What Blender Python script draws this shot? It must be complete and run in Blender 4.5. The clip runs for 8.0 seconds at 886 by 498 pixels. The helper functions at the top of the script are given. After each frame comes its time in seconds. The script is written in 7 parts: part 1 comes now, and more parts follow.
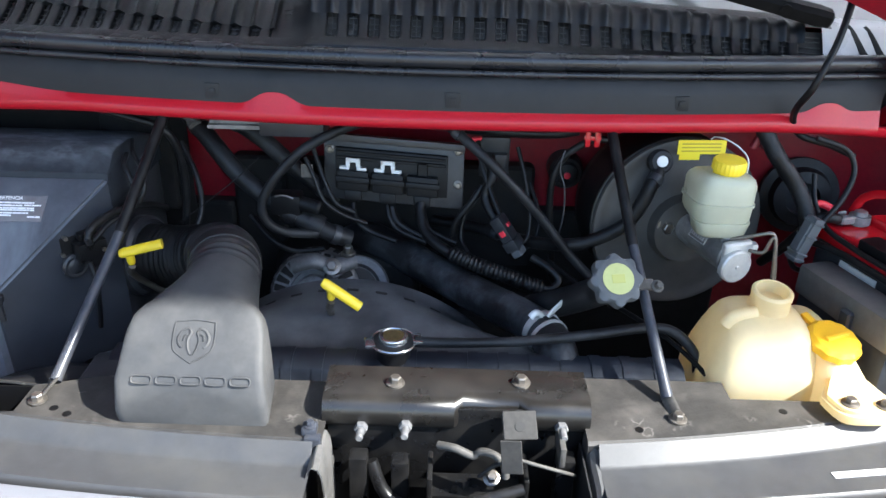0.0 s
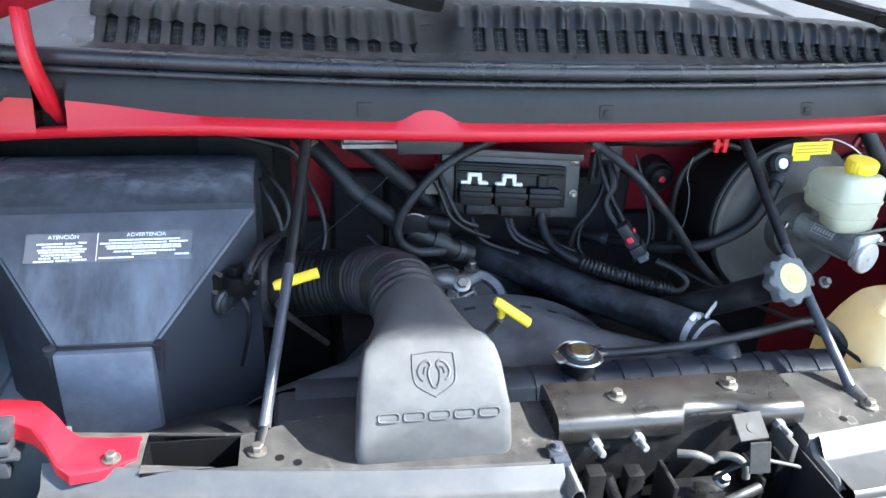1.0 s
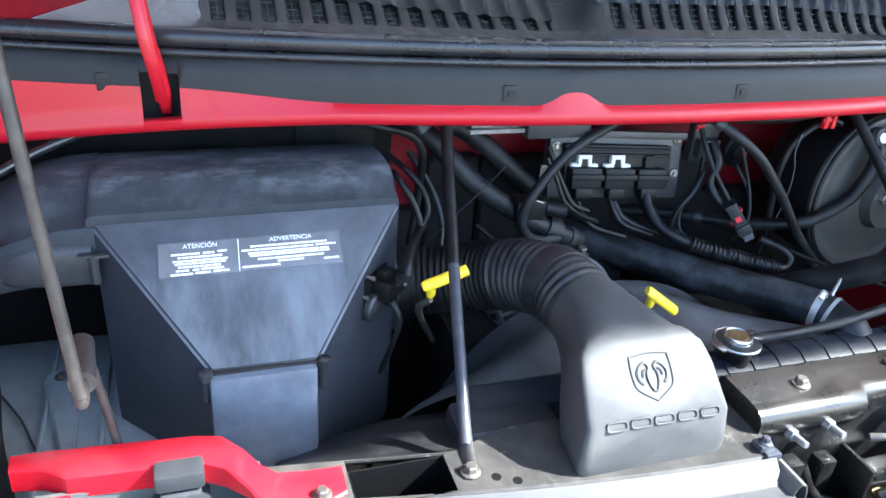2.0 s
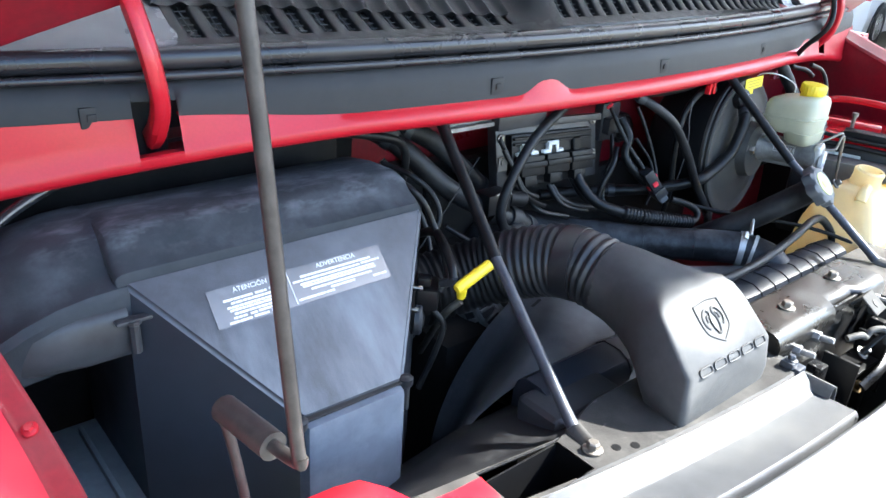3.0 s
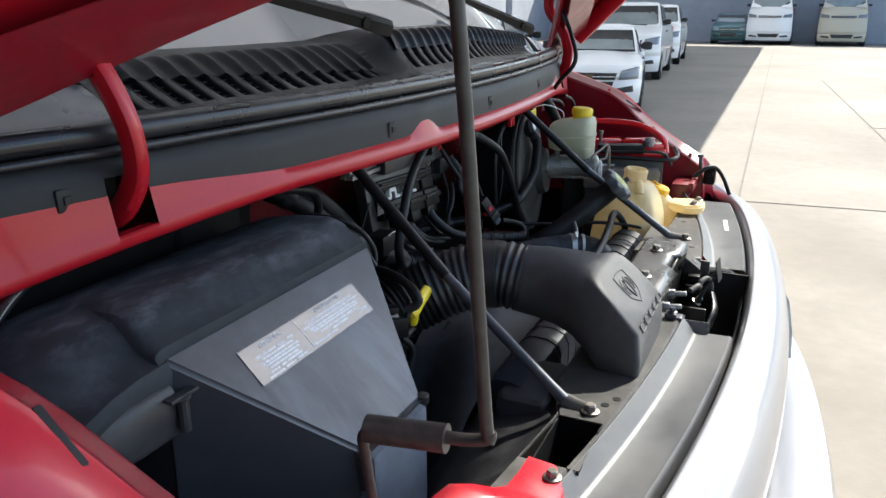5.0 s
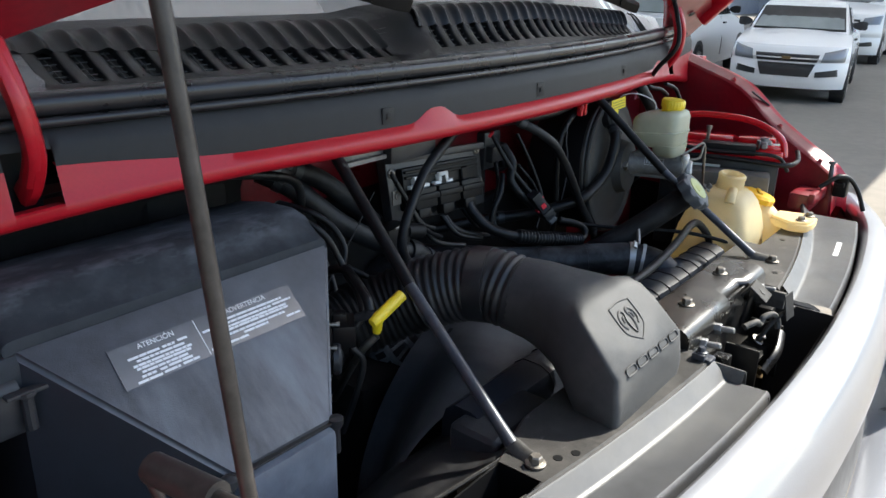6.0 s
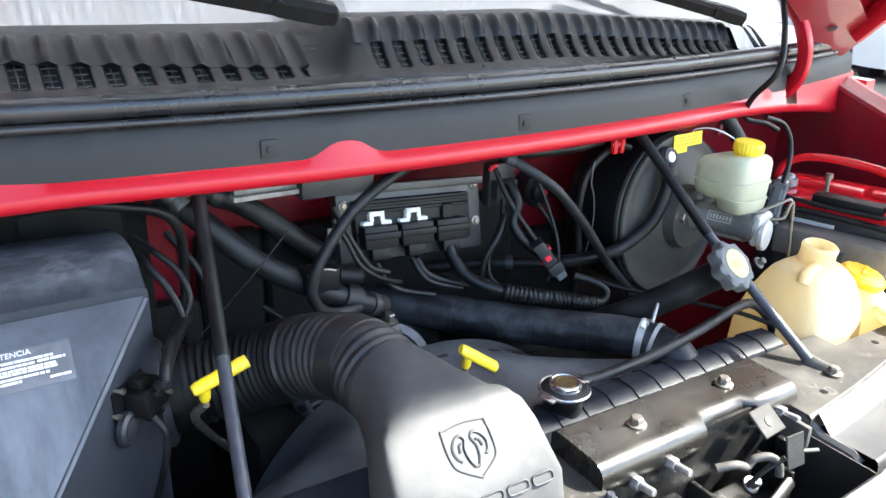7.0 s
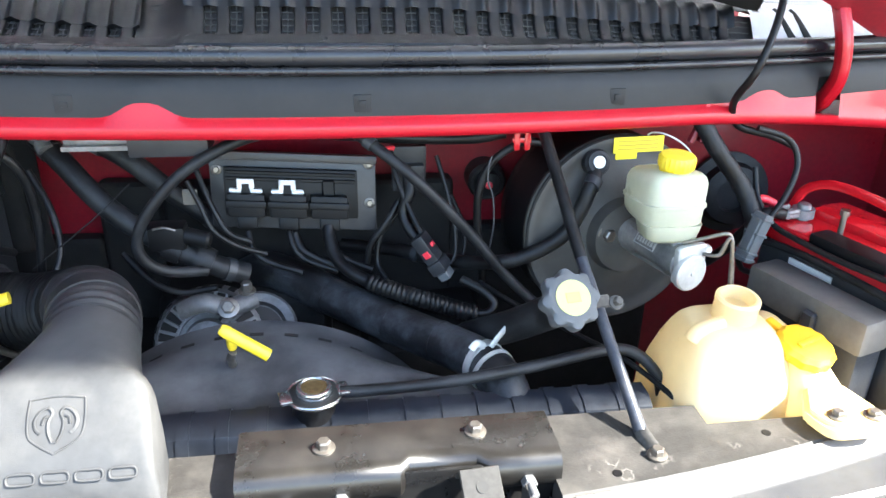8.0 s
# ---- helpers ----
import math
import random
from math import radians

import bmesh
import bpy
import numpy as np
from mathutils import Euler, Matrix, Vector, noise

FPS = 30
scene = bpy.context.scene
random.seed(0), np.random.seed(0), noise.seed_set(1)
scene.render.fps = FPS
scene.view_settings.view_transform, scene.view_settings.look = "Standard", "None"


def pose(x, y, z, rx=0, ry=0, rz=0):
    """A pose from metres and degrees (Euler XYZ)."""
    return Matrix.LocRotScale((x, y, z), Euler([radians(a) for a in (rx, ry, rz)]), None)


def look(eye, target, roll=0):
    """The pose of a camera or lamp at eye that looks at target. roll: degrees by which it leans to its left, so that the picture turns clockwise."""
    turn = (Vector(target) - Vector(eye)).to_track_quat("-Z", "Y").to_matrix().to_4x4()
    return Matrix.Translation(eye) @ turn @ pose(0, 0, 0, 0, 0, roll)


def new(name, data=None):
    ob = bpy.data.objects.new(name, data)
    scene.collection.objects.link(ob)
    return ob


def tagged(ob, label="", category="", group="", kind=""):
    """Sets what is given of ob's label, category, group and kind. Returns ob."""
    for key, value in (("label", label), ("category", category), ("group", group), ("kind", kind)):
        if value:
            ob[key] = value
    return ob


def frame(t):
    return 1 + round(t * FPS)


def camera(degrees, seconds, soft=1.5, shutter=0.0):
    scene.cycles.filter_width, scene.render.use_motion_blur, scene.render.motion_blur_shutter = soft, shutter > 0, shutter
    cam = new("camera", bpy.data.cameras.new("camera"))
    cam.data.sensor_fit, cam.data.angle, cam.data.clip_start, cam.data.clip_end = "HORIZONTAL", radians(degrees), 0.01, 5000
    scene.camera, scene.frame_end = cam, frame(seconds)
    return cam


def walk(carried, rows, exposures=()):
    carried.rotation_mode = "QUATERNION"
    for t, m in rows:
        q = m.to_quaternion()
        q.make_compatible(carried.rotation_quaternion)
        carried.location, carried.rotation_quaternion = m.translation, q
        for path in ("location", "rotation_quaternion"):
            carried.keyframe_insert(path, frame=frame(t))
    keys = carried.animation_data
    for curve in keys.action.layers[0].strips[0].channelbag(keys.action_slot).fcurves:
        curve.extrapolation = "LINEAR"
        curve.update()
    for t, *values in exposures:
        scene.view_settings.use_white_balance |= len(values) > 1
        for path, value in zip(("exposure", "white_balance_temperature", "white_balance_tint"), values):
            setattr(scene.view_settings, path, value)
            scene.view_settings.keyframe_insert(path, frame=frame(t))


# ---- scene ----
cam = camera(60.0, 8.0)
PATH = [
    (0, (0.099, -0.748, 1.67), (0.098, 1.041, 0.776), 1.7),
    (0.5, (-0.078, -0.709, 1.7), (0.074, 1.062, 0.785), 2.8),
    (1, (-0.324, -0.699, 1.677), (0.018, 1.06, 0.787), 3.1),
    (1.5, (-0.502, -0.658, 1.673), (-0.054, 1.065, 0.762), 5.0),
    (2, (-0.642, -0.545, 1.659), (-0.037, 1.106, 0.708), 5.0),
    (2.2, (-0.69, -0.509, 1.661), (0.033, 1.099, 0.716), 5.3),
    (3.3, (-1.016, -0.318, 1.571), (0.334, 0.916, 0.76), 2.9),
    (3.5, (-1.038, -0.279, 1.562), (0.4, 0.855, 0.757), 2.5),
    (4, (-1.118, -0.215, 1.558), (0.485, 0.7, 0.789), 1.3),
    (4.5, (-1.203, -0.174, 1.557), (0.496, 0.585, 0.824), 0.6),
    (4.7, (-1.232, -0.166, 1.551), (0.508, 0.587, 0.914), -0.3),
    (5.8, (-1.027, -0.314, 1.538), (0.521, 0.763, 0.873), 1.9),
    (6, (-0.976, -0.339, 1.554), (0.491, 0.831, 0.864), 1.2),
    (6.5, (-0.755, -0.366, 1.562), (0.51, 1.01, 0.85), 2.7),
    (7, (-0.527, -0.468, 1.59), (0.473, 1.097, 0.848), 1.6),
    (7.5, (-0.266, -0.615, 1.628), (0.378, 1.066, 0.757), 2.5),
    (8, (0.058, -0.599, 1.605), (0.352, 1.192, 0.764), 1.6),
]
walk(cam, [(t, look(eye, target, roll)) for t, eye, target, roll in PATH],
     [(0.0, 2.0, 6100, 8), (0.5, 2.52, 5900, 7), (1.0, 2.73, 5850, 6), (2.0, 2.86, 5850, 6), (3.5, 2.73, 6200, 7), (4.0, 2.41, 6350, 7), (4.5, 1.4, 6450, 7), (6.0, 1.36, 6500, 7), (6.5, 2.25, 6550, 7), (7.0, 2.87, 6500, 7), (8.0, 3.01, 6400, 7)])
# ---- world, sun and exposure ----
SUN = Vector((0.97, -0.41, 1.0)).normalized()         # towards the sun: from the van's left front, near half way up
world = bpy.data.worlds.new("sky")
scene.world = world
world.use_nodes = True
wn = world.node_tree.nodes
sky = wn.new("ShaderNodeTexSky")
sky.sky_type = "NISHITA"
sky.sun_disc = False
sky.sun_elevation = math.asin(SUN.z)
sky.sun_rotation = math.atan2(SUN.x, SUN.y)
wn["Background"].inputs["Strength"].default_value = 0.15
world.node_tree.links.new(sky.outputs["Color"], wn["Background"].inputs["Color"])
sun_data = bpy.data.lights.new("sun", "SUN")
sun_data.energy = 4.6
sun_data.angle = radians(0.5)
sun_data.color = (1.0, 0.95, 0.87)
sun = new("sun", sun_data)
sun.matrix_world = look((SUN * 30)[:], (0, 0, 0))


# ---- materials ----
def material(name, color, rough=0.5, metal=0.0, coat=0.0, grain=0.0, scale=40.0, dust=None, dust_amount=0.0, dust_scale=6.0,
             bump=0.0, bump_scale=200.0, spec=0.5, rough_var=0.1, up_dust=False, rings=None, streak=None):
    """Principled surface with fine grain, blotches of dust or wear at a second scale, and fine relief, in metres."""
    m = bpy.data.materials.new(name)
    m.use_nodes = True
    n, l = m.node_tree.nodes, m.node_tree.links
    b = n["Principled BSDF"]
    b.inputs["Metallic"].default_value = metal
    b.inputs["Coat Weight"].default_value = coat
    b.inputs["Coat Roughness"].default_value = 0.06
    b.inputs["Specular IOR Level"].default_value = spec
    geo = n.new("ShaderNodeNewGeometry")

    def noise_at(s, detail=4.0, r=0.6):
        t = n.new("ShaderNodeTexNoise")
        t.inputs["Scale"].default_value = s
        t.inputs["Detail"].default_value = detail
        t.inputs["Roughness"].default_value = r
        l.new(geo.outputs["Position"], t.inputs["Vector"])
        return t

    def ramp(fac, lo, hi):
        r = n.new("ShaderNodeMapRange")
        r.inputs["From Min"].default_value, r.inputs["From Max"].default_value = lo, hi
        l.new(fac, r.inputs["Value"])
        return r.outputs["Result"]

    fine = noise_at(scale)
    base = n.new("ShaderNodeMix")
    base.data_type = "RGBA"
    lo = tuple(c * (1 - grain) for c in color)
    hi = tuple(min(1.0, c * (1 + grain)) for c in color)
    base.inputs["A"].default_value = (*lo, 1)
    base.inputs["B"].default_value = (*hi, 1)
    l.new(ramp(fine.outputs["Fac"], 0.3, 0.7), base.inputs["Factor"])
    out = base.outputs["Result"]
    big = noise_at(dust_scale, 6.0, 0.65)
    if dust:
        mask = ramp(big.outputs["Fac"], 0.45, 0.72)
        mul = n.new("ShaderNodeMath")
        mul.operation = "MULTIPLY"
        mul.inputs[1].default_value = dust_amount
        l.new(mask, mul.inputs[0])
        fac = mul.outputs["Value"]
        if up_dust:
            sep = n.new("ShaderNodeSeparateXYZ")
            l.new(geo.outputs["Normal"], sep.inputs["Vector"])
            up = ramp(sep.outputs["Z"], 0.2, 0.9)
            m2 = n.new("ShaderNodeMath")
            m2.operation = "MULTIPLY"
            l.new(fac, m2.inputs[0])
            l.new(up, m2.inputs[1])
            fac = m2.outputs["Value"]
        mix = n.new("ShaderNodeMix")
        mix.data_type = "RGBA"
        mix.inputs["B"].default_value = (*dust, 1)
        l.new(out, mix.inputs["A"])
        l.new(fac, mix.inputs["Factor"])
        out = mix.outputs["Result"]
    if streak:
        tint, stretch, lo_s, hi_s, zone = streak
        mp = n.new("ShaderNodeMapping")
        mp.inputs["Scale"].default_value = stretch
        l.new(geo.outputs["Position"], mp.inputs["Vector"])
        sn = n.new("ShaderNodeTexNoise")
        sn.inputs["Scale"].default_value = 1.0
        sn.inputs["Detail"].default_value = 5.0
        sn.inputs["Roughness"].default_value = 0.62
        l.new(mp.outputs["Vector"], sn.inputs["Vector"])
        fac = ramp(sn.outputs["Fac"], lo_s, hi_s)
        if up_dust:
            um = n.new("ShaderNodeMath")
            um.operation = "MULTIPLY"
            l.new(fac, um.inputs[0])
            l.new(up, um.inputs[1])
            fac = um.outputs["Value"]
        if zone:
            zsep = n.new("ShaderNodeSeparateXYZ")
            l.new(geo.outputs["Position"], zsep.inputs["Vector"])
            zm = n.new("ShaderNodeMath")
            zm.operation = "MULTIPLY"
            l.new(fac, zm.inputs[0])
            l.new(ramp(zsep.outputs["Z"], *zone), zm.inputs[1])
            fac = zm.outputs["Value"]
        mix = n.new("ShaderNodeMix")
        mix.data_type = "RGBA"
        mix.inputs["B"].default_value = (*tint, 1)
        l.new(out, mix.inputs["A"])
        l.new(fac, mix.inputs["Factor"])
        out = mix.outputs["Result"]
    if rings:
        vo = n.new("ShaderNodeTexVoronoi")
        vo.inputs["Scale"].default_value = 38.0
        warp = n.new("ShaderNodeMix")
        warp.data_type = "VECTOR"
        warp.inputs["Factor"].default_value = 0.02
        l.new(geo.outputs["Position"], warp.inputs["A"])
        l.new(noise_at(90).outputs["Color"], warp.inputs["B"])
        l.new(warp.outputs["Result"], vo.inputs["Vector"])
        band = n.new("ShaderNodeMapRange")
        band.interpolation_type = "SMOOTHSTEP"
        band.inputs["From Min"].default_value, band.inputs["From Max"].default_value = 0.07, 0.0
        off = n.new("ShaderNodeMath")
        off.operation = "SUBTRACT"
        off.inputs[1].default_value = 0.33
        dist = n.new("ShaderNodeMath")
        dist.operation = "ABSOLUTE"
        l.new(vo.outputs["Distance"], off.inputs[0])
        l.new(off.outputs["Value"], dist.inputs[0])
        l.new(dist.outputs["Value"], band.inputs["Value"])
        few = n.new("ShaderNodeMath")
        few.operation = "MULTIPLY"
        l.new(band.outputs["Result"], few.inputs[0])
        l.new(ramp(noise_at(17, 2.0).outputs["Fac"], 0.56, 0.66), few.inputs[1])
        mix = n.new("ShaderNodeMix")
        mix.data_type = "RGBA"
        mix.inputs["B"].default_value = (*rings, 1)
        l.new(out, mix.inputs["A"])
        l.new(few.outputs["Value"], mix.inputs["Factor"])
        out = mix.outputs["Result"]
    l.new(out, b.inputs["Base Color"])
    rr = n.new("ShaderNodeMapRange")
    rr.inputs["From Min"].default_value, rr.inputs["From Max"].default_value = 0.3, 0.7
    rr.inputs["To Min"].default_value = max(0.02, rough - rough_var)
    rr.inputs["To Max"].default_value = min(1.0, rough + rough_var)
    l.new(big.outputs["Fac"], rr.inputs["Value"])
    l.new(rr.outputs["Result"], b.inputs["Roughness"])
    if bump:
        bt = noise_at(bump_scale, 3.0)
        bn = n.new("ShaderNodeBump")
        bn.inputs["Strength"].default_value = bump
        bn.inputs["Distance"].default_value = 0.002
        l.new(bt.outputs["Fac"], bn.inputs["Height"])
        l.new(bn.outputs["Normal"], b.inputs["Normal"])
    return m


def translucent(name, color, share=0.45, rough=0.35):
    """Milky plastic that lets light through."""
    m = material(name, color, rough, grain=0.08, scale=30, dust=tuple(c * 0.75 for c in color), dust_amount=0.4, dust_scale=18)
    n, l = m.node_tree.nodes, m.node_tree.links
    t = n.new("ShaderNodeBsdfTranslucent")
    t.inputs["Color"].default_value = (*color, 1)
    mix = n.new("ShaderNodeMixShader")
    mix.inputs["Fac"].default_value = share
    l.new(n["Principled BSDF"].outputs["BSDF"], mix.inputs[1])
    l.new(t.outputs["BSDF"], mix.inputs[2])
    l.new(mix.outputs["Shader"], n["Material Output"].inputs["Surface"])
    return m


# Body red in three tones: outer brightened for sky, inner darkened for shade.
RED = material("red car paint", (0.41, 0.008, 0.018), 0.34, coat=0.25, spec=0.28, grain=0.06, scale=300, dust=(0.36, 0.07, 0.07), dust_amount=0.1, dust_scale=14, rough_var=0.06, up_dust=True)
RED_OUT = material("clear-coated body red, brightened for sky light", (0.5, 0.014, 0.034), 0.32, coat=0.6, spec=0.5, grain=0.04, scale=300, dust=(0.45, 0.06, 0.07), dust_amount=0.15, dust_scale=9, rough_var=0.05)
RED_DIM = material("dusty bay red, darkened for shade", (0.21, 0.007, 0.016), 0.36, coat=0.3, spec=0.4, grain=0.12, scale=120, dust=(0.12, 0.036, 0.038), dust_amount=0.45, dust_scale=9)
COWL = material("grey-black cowl plastic", (0.0065, 0.007, 0.0085), 0.34, spec=0.26, grain=0.12, scale=60, dust=(0.024, 0.023, 0.023), dust_amount=0.4, dust_scale=5, bump=0.12, bump_scale=900, up_dust=True)
PANEL = material("matt grey seal panel", (0.0155, 0.016, 0.0172), 0.55, spec=0.3, grain=0.1, scale=40, dust=(0.052, 0.052, 0.052), dust_amount=0.3, dust_scale=4, bump=0.1, bump_scale=700)
SEAL = material("rubber weatherstrip", (0.012, 0.0125, 0.015), 0.27, grain=0.1, scale=80, dust=(0.055, 0.055, 0.06), dust_amount=0.35, dust_scale=7)
# Also the near-black put into slots, bores and wells for their shade.
HOLE = material("black of mesh and openings", (0.012, 0.012, 0.012), 0.7)
# Lighter copies of the cowl plastic: sun and sky sheen in the base colour.
COWLSUN = material("cowl end plastic paled for sunlight", (0.42, 0.425, 0.44), 0.28, coat=0.2, grain=0.05, scale=40)
COWLSHEEN = material("cowl plastic lightened for sky sheen", (0.075, 0.077, 0.085), 0.32, spec=0.5, grain=0.08, scale=60, dust=(0.12, 0.12, 0.125), dust_amount=0.4, dust_scale=6)
MESH = material("grey grille mesh", (0.026, 0.026, 0.027), 0.6)
BLACK = material("black moulded plastic", (0.022, 0.023, 0.026), 0.4, spec=0.4, grain=0.15, scale=50, dust=(0.085, 0.09, 0.1), dust_amount=0.5, dust_scale=7, bump=0.15, bump_scale=1000)
# Dust and streaks skip steep faces; this also puts shade into the side walls.
BOXTOP = material("dusty black airbox plastic", (0.03, 0.034, 0.043), 0.38, grain=0.1, scale=35, dust=(0.1, 0.112, 0.135), dust_amount=0.75, dust_scale=9, bump=0.2, bump_scale=800, up_dust=True, streak=((0.15, 0.17, 0.2), (17.0, 5.0, 5.0), 0.36, 0.65, (1.218, 1.19)))
SCOOP = material("grey-black dusty duct plastic", (0.055, 0.056, 0.058), 0.57, spec=0.27, grain=0.1, scale=60, dust=(0.13, 0.125, 0.118), dust_amount=0.45, dust_scale=11, bump=0.18, bump_scale=1100)
RUBBER = material("black rubber hose", (0.009, 0.009, 0.01), 0.48, spec=0.28, grain=0.2, scale=60, dust=(0.045, 0.047, 0.05), dust_amount=0.55, dust_scale=18, bump=0.2, bump_scale=700)
BELLOWSHADE = material("duct rubber darkened for shade", (0.006, 0.006, 0.0065), 0.5, spec=0.2, grain=0.15, scale=60, dust=(0.025, 0.025, 0.025), dust_amount=0.4, dust_scale=20)
BELLOW = material("black ribbed duct rubber", (0.016, 0.016, 0.018), 0.42, grain=0.15, scale=60, dust=(0.075, 0.075, 0.075), dust_amount=0.4, dust_scale=20)
HOSEM = material("dusty black coolant hose", (0.011, 0.0115, 0.013), 0.42, spec=0.28, grain=0.25, scale=60, dust=(0.11, 0.118, 0.13), dust_amount=0.7, dust_scale=14, bump=0.3, bump_scale=250)
CABLE = material("black cable", (0.006, 0.006, 0.0065), 0.4, spec=0.25, grain=0.2, scale=90, dust=(0.035, 0.035, 0.035), dust_amount=0.45, dust_scale=30)
PLATE = material("dusty black painted steel", (0.037, 0.035, 0.033), 0.5, metal=0.0, spec=0.3, grain=0.18, scale=70, dust=(0.105, 0.096, 0.086), dust_amount=0.7, dust_scale=13, bump=0.15, bump_scale=400, up_dust=True, rings=(0.13, 0.122, 0.112))
FRONT = material("grey header panel plastic", (0.048, 0.049, 0.052), 0.44, spec=0.45, grain=0.1, scale=60, dust=(0.078, 0.075, 0.07), dust_amount=0.6, dust_scale=9, bump=0.1, bump_scale=700)
SILVER = material("silver bumper paint", (0.25, 0.258, 0.285), 0.3, metal=0.35, coat=0.6, grain=0.04, scale=500, rough_var=0.03)
STEEL = material("zinc plated steel", (0.23, 0.21, 0.185), 0.42, metal=0.85, grain=0.15, scale=200, dust=(0.15, 0.135, 0.115), dust_amount=0.35, dust_scale=60)
CHROMECAP = material("shiny pressed steel", (0.5, 0.5, 0.5), 0.22, metal=0.9, grain=0.06, scale=200, dust=(0.2, 0.19, 0.18), dust_amount=0.2, dust_scale=60, rough_var=0.05)
BRASS = material("worn brass", (0.17, 0.115, 0.05), 0.5, metal=0.6, grain=0.2, scale=200)
MCALU = material("grimy cast aluminium", (0.21, 0.205, 0.195), 0.5, metal=0.35, grain=0.15, scale=150, dust=(0.1, 0.092, 0.08), dust_amount=0.6, dust_scale=30, bump=0.25, bump_scale=600)
MACHINED = material("pale machined aluminium", (0.52, 0.52, 0.5), 0.45, metal=0.4, grain=0.08, scale=150, dust=(0.3, 0.29, 0.27), dust_amount=0.3, dust_scale=40)
ALU = material("cast aluminium", (0.24, 0.24, 0.245), 0.48, metal=0.55, grain=0.18, scale=150, dust=(0.1, 0.097, 0.094), dust_amount=0.6, dust_scale=25, bump=0.25, bump_scale=600)
ALUDARK = material("grimy dark casting", (0.1, 0.1, 0.103), 0.5, metal=0.4, grain=0.2, scale=150, dust=(0.055, 0.053, 0.05), dust_amount=0.6, dust_scale=25, bump=0.25, bump_scale=600)
RODP = material("dark painted rod", (0.045, 0.05, 0.064), 0.38, metal=0.2, grain=0.2, scale=120, dust=(0.12, 0.115, 0.11), dust_amount=0.4, dust_scale=40)
RODB = material("brown grimy rod", (0.032, 0.028, 0.026), 0.42, grain=0.2, scale=120, dust=(0.1, 0.086, 0.075), dust_amount=0.5, dust_scale=45)
YELLOW = material("yellow plastic", (0.85, 0.62, 0.02), 0.4, grain=0.05, scale=80, dust=(0.5, 0.4, 0.1), dust_amount=0.3, dust_scale=40)
ORANGE = material("orange yellow cap plastic", (0.9, 0.48, 0.02), 0.35, grain=0.05, scale=80)
LABELY = material("yellow sticker", (0.82, 0.66, 0.02), 0.5, grain=0.03)
LABELYD = material("yellow sticker print", (0.45, 0.33, 0.02), 0.5)
CAPYEL = material("faded yellow cap print", (0.42, 0.44, 0.17), 0.5, grain=0.06, scale=90)
CAPSYM = material("olive cap print", (0.42, 0.42, 0.12), 0.5)
TANK = material("blue-black tank plastic", (0.012, 0.015, 0.022), 0.38, spec=0.35, grain=0.15, scale=60, dust=(0.045, 0.052, 0.065), dust_amount=0.45, dust_scale=10, bump=0.12, bump_scale=800)
MILK = translucent("milky fluid reservoir plastic", (0.6, 0.61, 0.47), 0.35)
CREAM = translucent("aged cream washer bottle plastic", (0.93, 0.8, 0.5), 0.5)
CAPGREY = material("pale grey filler cap", (0.085, 0.092, 0.1), 0.5, spec=0.3, grain=0.08, scale=90, dust=(0.08, 0.08, 0.077), dust_amount=0.4, dust_scale=50)
BATTRED = material("red battery plastic", (0.6, 0.01, 0.018), 0.16, coat=0.8, grain=0.05, scale=90)
FUSE = material("grey fuse box plastic", (0.11, 0.1, 0.087), 0.5, spec=0.35, grain=0.12, scale=70, dust=(0.19, 0.17, 0.15), dust_amount=0.6, dust_scale=14)
BOOST = material("black painted booster steel", (0.022, 0.02, 0.018), 0.5, spec=0.35, grain=0.15, scale=40, dust=(0.11, 0.1, 0.085), dust_amount=0.6, dust_scale=8)
BOOSTF = material("dusty booster face paint", (0.042, 0.04, 0.037), 0.55, spec=0.35, grain=0.15, scale=40, dust=(0.095, 0.088, 0.076), dust_amount=0.6, dust_scale=8)
PCM = material("grey-black module casing", (0.034, 0.034, 0.036), 0.42, metal=0.2, grain=0.15, scale=90, dust=(0.085, 0.082, 0.08), dust_amount=0.5, dust_scale=20)
WHITEP = material("white plastic clip", (0.72, 0.72, 0.7), 0.45, grain=0.04)
LIDTOP = material("scuffed airbox lid plastic", (0.028, 0.032, 0.038), 0.55, spec=0.14, grain=0.15, scale=35, dust=(0.1, 0.11, 0.125), dust_amount=0.4, dust_scale=26, bump=0.2, bump_scale=800, up_dust=True, streak=((0.15, 0.16, 0.18), (24.0, 48.0, 48.0), 0.48, 0.85, (1.258, 1.272)))
BLEACH = material("sun-bleached blue-grey plastic", (0.1, 0.118, 0.15), 0.42, grain=0.12, scale=45, dust=(0.2, 0.22, 0.26), dust_amount=0.6, dust_scale=16, bump=0.15, bump_scale=700)
SHROUDM = material("dusty black shroud plastic", (0.055, 0.058, 0.063), 0.36, spec=0.4, grain=0.15, scale=40, dust=(0.165, 0.17, 0.18), dust_amount=0.65, dust_scale=8, bump=0.15, bump_scale=900)
PLUGM = material("matt black plug plastic", (0.006, 0.006, 0.0065), 0.45, spec=0.2)
BRACKET = material("dark painted bracket steel", (0.012, 0.011, 0.01), 0.3, coat=0.2, grain=0.2, scale=70, dust=(0.048, 0.042, 0.036), dust_amount=0.55, dust_scale=9, bump=0.08, bump_scale=500, up_dust=True)
LATCHM = material("black painted latch steel", (0.008, 0.008, 0.0085), 0.32, spec=0.35, grain=0.2, scale=90, dust=(0.03, 0.028, 0.025), dust_amount=0.4, dust_scale=30)
